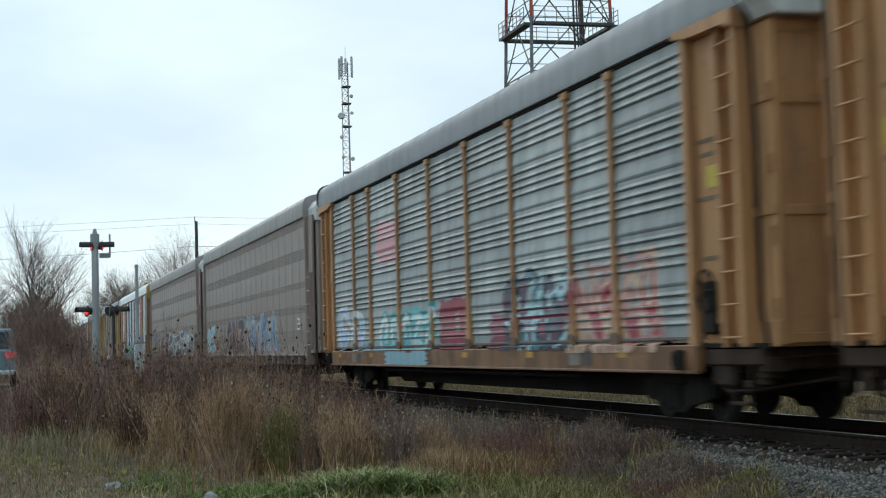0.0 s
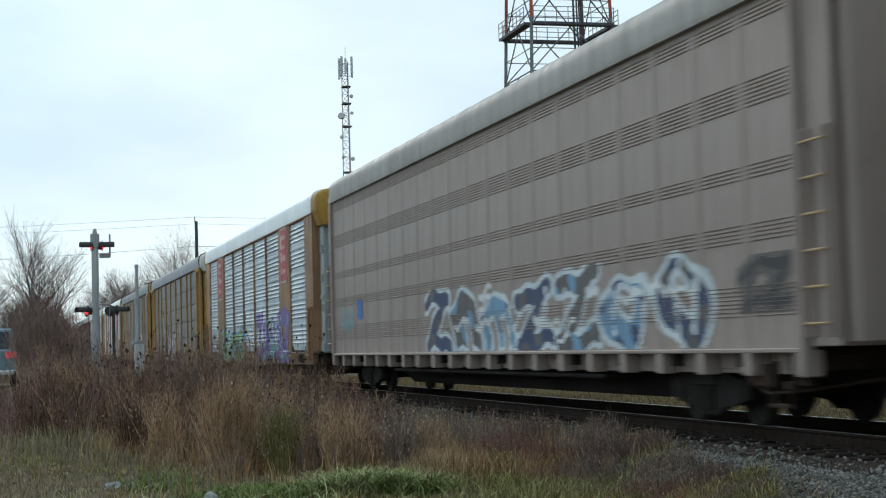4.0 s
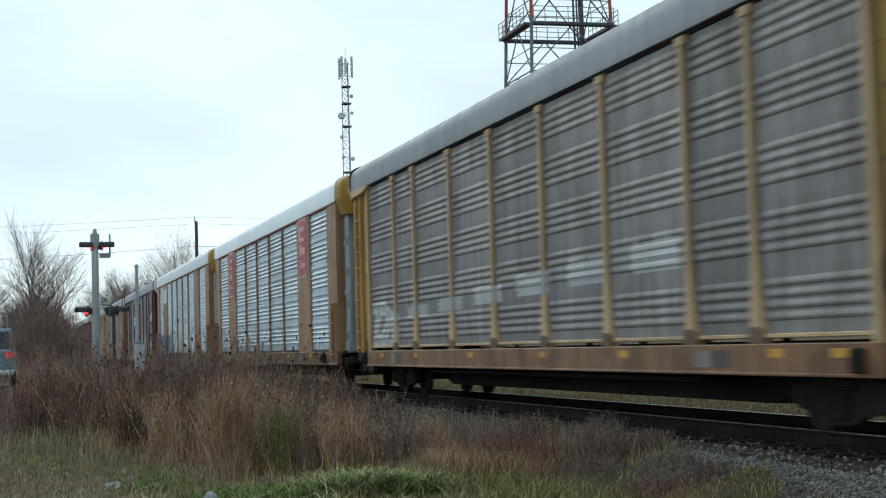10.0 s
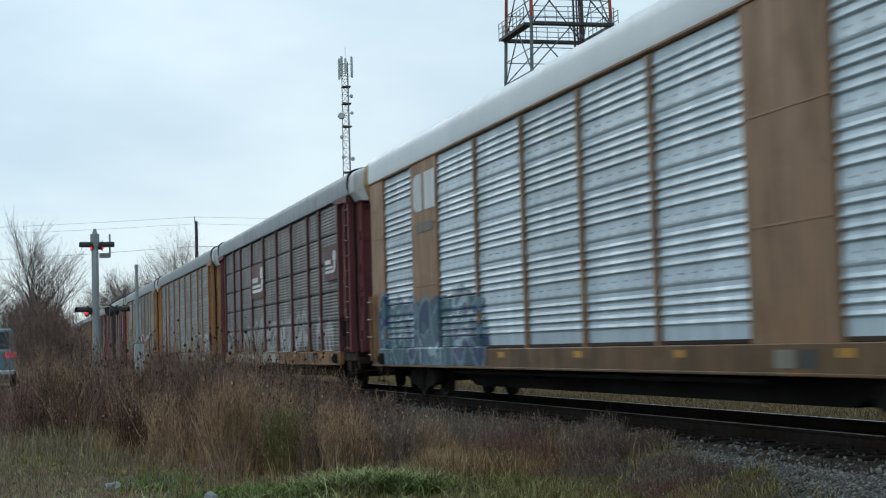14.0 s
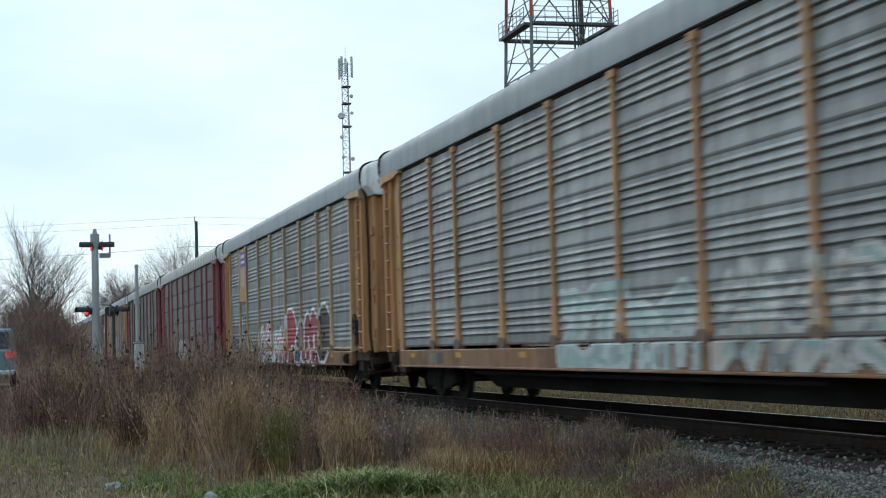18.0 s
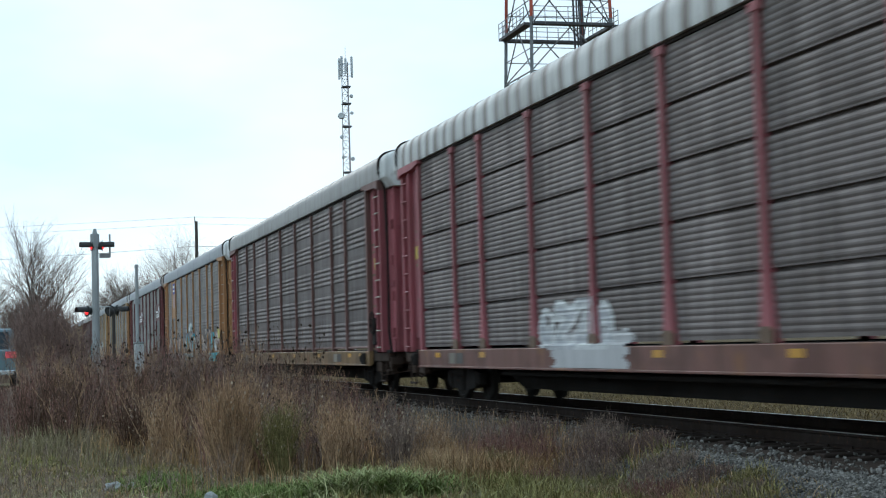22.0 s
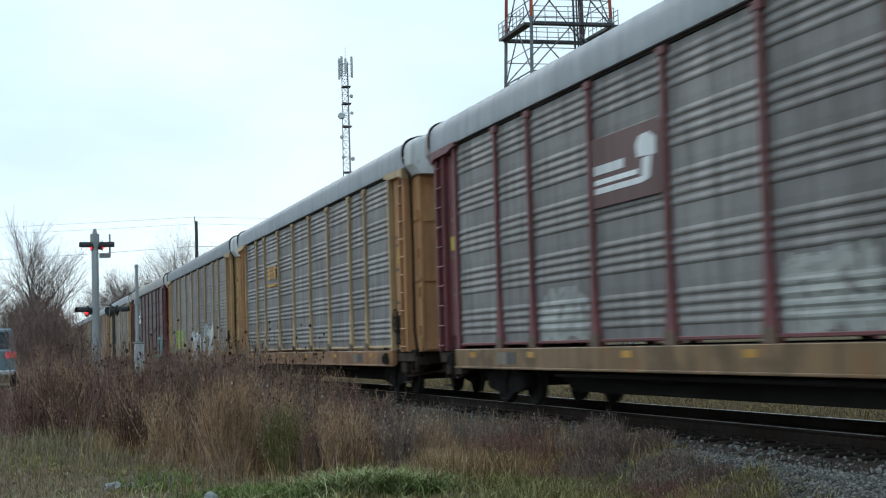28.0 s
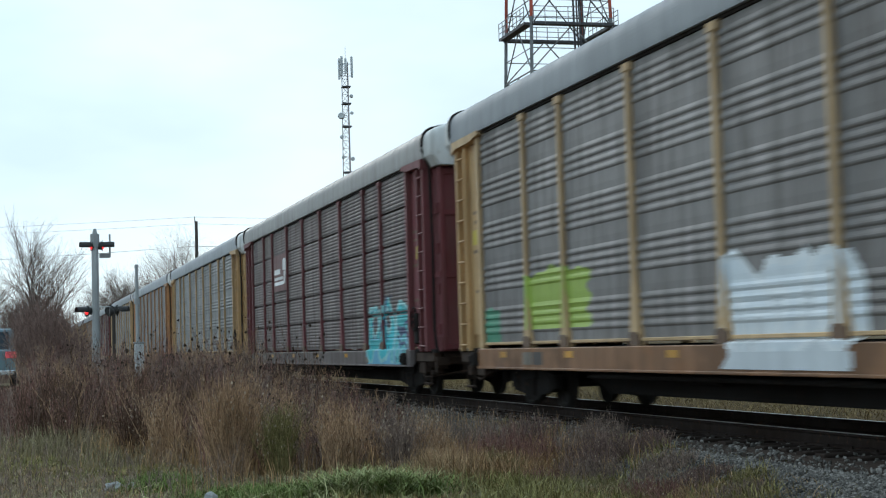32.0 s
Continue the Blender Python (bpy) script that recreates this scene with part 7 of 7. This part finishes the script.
# wooden utility pole with its wires
UX, UY = -124.2, 14.06
UG = at_ground(UX, UY)
util = thing("utility_pole", pose(UX, UY, UG), "dark wooden utility pole beyond the track", "utility pole")
part("shaft", Shape().tube((0, 0, 0), (0, 0, 11.6 - UG), 0.17, 0.12, n=10).mesh("shaft"), WOOD_POLE, util)
part("top_pin", Shape().tube((0, -0.1, 11.5 - UG), (0, -0.12, 12.0 - UG), 0.04, n=6).mesh("top_pin"), WOOD_POLE, util)
far = thing("utility_pole", pose(-132.0, -48.0, GROUND_Z), "dark wooden utility pole beside the road", "utility pole")
part("shaft", Shape().tube((0, 0, 0), (0, 0, 12.2), 0.17, 0.12, n=10).mesh("shaft"), WOOD_POLE, far)
for za, zb, zc, rad in ((11.95, 11.4, 11.9, 0.009), (11.4, 10.9, 11.2, 0.009), (9.6, 8.2, 9.2, 0.013)):
    for a, b in (((-132.0, -48.0, zb), (UX, UY, za)), ((UX, UY, za), (-118.0, 78.0, zc))):
        s = Shape()
        a, b = Vector(a), Vector(b)
        pts = [a.lerp(b, t / 10) - Vector((0, 0, 1.0 * 4 * (t / 10) * (1 - t / 10) * 0.6)) for t in range(11)]
        s.path(pts, rad, 4)
        wire = new("overhead_wire", s.mesh("overhead_wire"))
        wire.material_slots[0].link, wire.material_slots[0].material = "OBJECT", BLACK_PAINT
        tagged(wire, "thin dark overhead wire strung between poles", "wire", "overhead wires")

# pickup waiting behind the weeds
CAR_BLUE = painted("dark_blue_car_paint", (0.16, 0.24, 0.27), dirt=0.25, rust=0.0, rough=0.25)
CHROME = painted("car_bumper_chrome", (0.5, 0.5, 0.5), dirt=0.2, rust=0.0, rough=0.2, metal=0.9)
TYRE = painted("black_tyre_rubber", (0.02, 0.02, 0.02), dirt=0.3, rust=0.0, rough=0.9)
GLASS_DARK = painted("car_glass", (0.02, 0.025, 0.03), dirt=0.05, rust=0.0, rough=0.08)
TAIL_RED = glowing("tail_lamp_red", (0.7, 0.09, 0.12), 0.35)
truck = thing("pickup_truck", pose(-61.0, -0.97, at_ground(-61.0, -0.97)), "grey-blue pickup truck waiting behind the weeds", "pickup truck")
part("bed", Shape().box(-2.3, 0.0, -0.98, 0.98, 0.55, 1.42, 0.06).mesh("bed"), CAR_BLUE, truck, "", pose(2.3, 0, 0))
part("cab", Shape().prism([(-2.3, 0.5), (0.0, 0.5), (0.0, 1.3), (-0.35, 2.18), (-0.5, 2.24), (-1.6, 2.24), (-1.8, 2.16), (-2.3, 1.35)], "y", -0.92, 0.92).mesh("cab"), CAR_BLUE, truck)
part("bonnet", Shape().box(-4.0, -2.2, -0.95, 0.95, 0.55, 1.3, 0.1).mesh("bonnet"), CAR_BLUE, truck)
part("rear_window", Shape().prism([(-0.02, 1.42), (0.0, 1.42), (-0.27, 2.1), (-0.29, 2.1)], "y", -0.72, 0.72).mesh("rear_window"), GLASS_DARK, truck)
part("tailgate", Shape().box(2.3, 2.34, -0.6, 0.6, 0.7, 1.38, 0.015).mesh("tailgate"), CAR_BLUE, truck)
part("bumper", Shape().box(2.3, 2.5, -0.95, 0.95, 0.48, 0.66, 0.03).mesh("bumper"), CHROME, truck, "chrome rear bumper")
for y in (-0.87, 0.87):
    part("tail_light", Shape().box(2.28, 2.36, y - 0.26, y + 0.14, 1.1, 1.34, 0.02).mesh("tail_light"), TAIL_RED, truck, "red tail light")
    for x in (1.15, -3.1):
        w = part("wheel", Shape().tube((x, y - 0.11, 0.36), (x, y + 0.11, 0.36), 0.36, n=20).mesh("wheel"), TYRE, truck, "black tyre")
        part("rim", Shape().tube((x, y - 0.12, 0.36), (x, y + 0.12, 0.36), 0.2, n=14).mesh("rim"), CHROME, w)


# ---- small things in the meadow ----
PALE_STONE = earthy("pale_stone", ((0.26, 0.26, 0.252), (0.211, 0.211, 0.202), (0.31, 0.31, 0.302)), 4.0, 40, 0.8)


def lump(name, x, y, size, seed, label, category, squash=0.75, lift=0.0, rough=0.18):
    bm = bmesh.new()
    bmesh.ops.create_icosphere(bm, subdivisions=3, radius=1.0)
    for q in bm.verts:
        q.co *= 1 + rough * noise.noise(q.co * 1.6 + Vector((seed, 0, 0))) + rough * 0.5 * noise.noise(q.co * 4.3 + Vector((0, seed, 0)))
        q.co = Vector((q.co.x * size, q.co.y * size * 0.9, q.co.z * size * squash))
    me = bpy.data.meshes.new(name)
    bm.to_mesh(me)
    bm.free()
    me.materials.append(PALE_STONE)
    ob = new(name, me)
    ob.matrix_basis = pose(x, y, at_ground(x, y) + size * squash * 0.6 + lift)
    return tagged(ob, label, category)


lump("pale_boulder", -16.6, 1.98, 0.085, 2.0, "smooth pale rounded stone in the grass", "stone", 1.3)
lump("broken_stone", -19.6, 1.15, 0.13, 5.0, "broken pale grey stone in the grass", "stone", 0.5, rough=0.5)
lump("broken_stone", -19.7, 1.38, 0.08, 9.0, "small broken grey stone in the grass", "stone", 0.6, rough=0.5)
lump("broken_stone", -15.9, 6.2, 0.06, 7.0, "small pale stone in the dry grass", "stone", 0.6)


# ---- everything that moves ----
TRAIN_X = [(0, -236.69), (1, -222.37), (2, -207.63), (3, -192.67), (4, -177.63), (6, -147.58), (8, -117.79), (10, -88.25), (12, -58.82), (14, -29.37), (16, 0.17),
           (18, 29.78), (20, 59.40), (22, 88.96), (24, 118.40), (26, 147.75), (28, 177.13), (30, 206.74), (31, 221.70), (32, 236.35)]
FIRST_X = 205.95
NUDGE = {-1: 0.7, 0: 0.85, 1: 0.1, 3: 0.1, 5: -0.15, 8: -0.1, 9: -0.5, 10: -0.55, 11: -0.75, 12: -0.5, 13: -0.6, 14: -0.25, 15: -0.45, 16: -0.7}


def train_at(t):
    ts, xs = [p[0] for p in TRAIN_X], [p[1] for p in TRAIN_X]
    return float(np.interp(t, ts, xs))


def motions():
    for k, car in WAGONS.items():
        x = FIRST_X - k * PITCH_LENGTH + NUDGE.get(k, -0.8 if k > 16 else 0.0)
        walk(car, [(t, pose(x + s, TRACK_Y, 0)) for t, s in TRAIN_X])
        # the wheels turn while the wagon passes the part of the track that can be seen
        times = [t / 30 for t in range(0, 961) if -62 < x + train_at(t / 30) < 6]
        for w in WHEELS[k]:
            home = w.matrix_basis.translation.copy()
            rows = [(0.0, pose(*home))]
            if times:
                start = train_at(times[0])
                steps = times
                rows += [(t, pose(*home, 0, math.degrees((train_at(t) - start) / 0.42), 0)) for t in steps if t > 0]
            last = rows[-1][1]
            if rows[-1][0] < 32.0:
                rows.append((32.0, last))
            walk(w, rows)


motions()
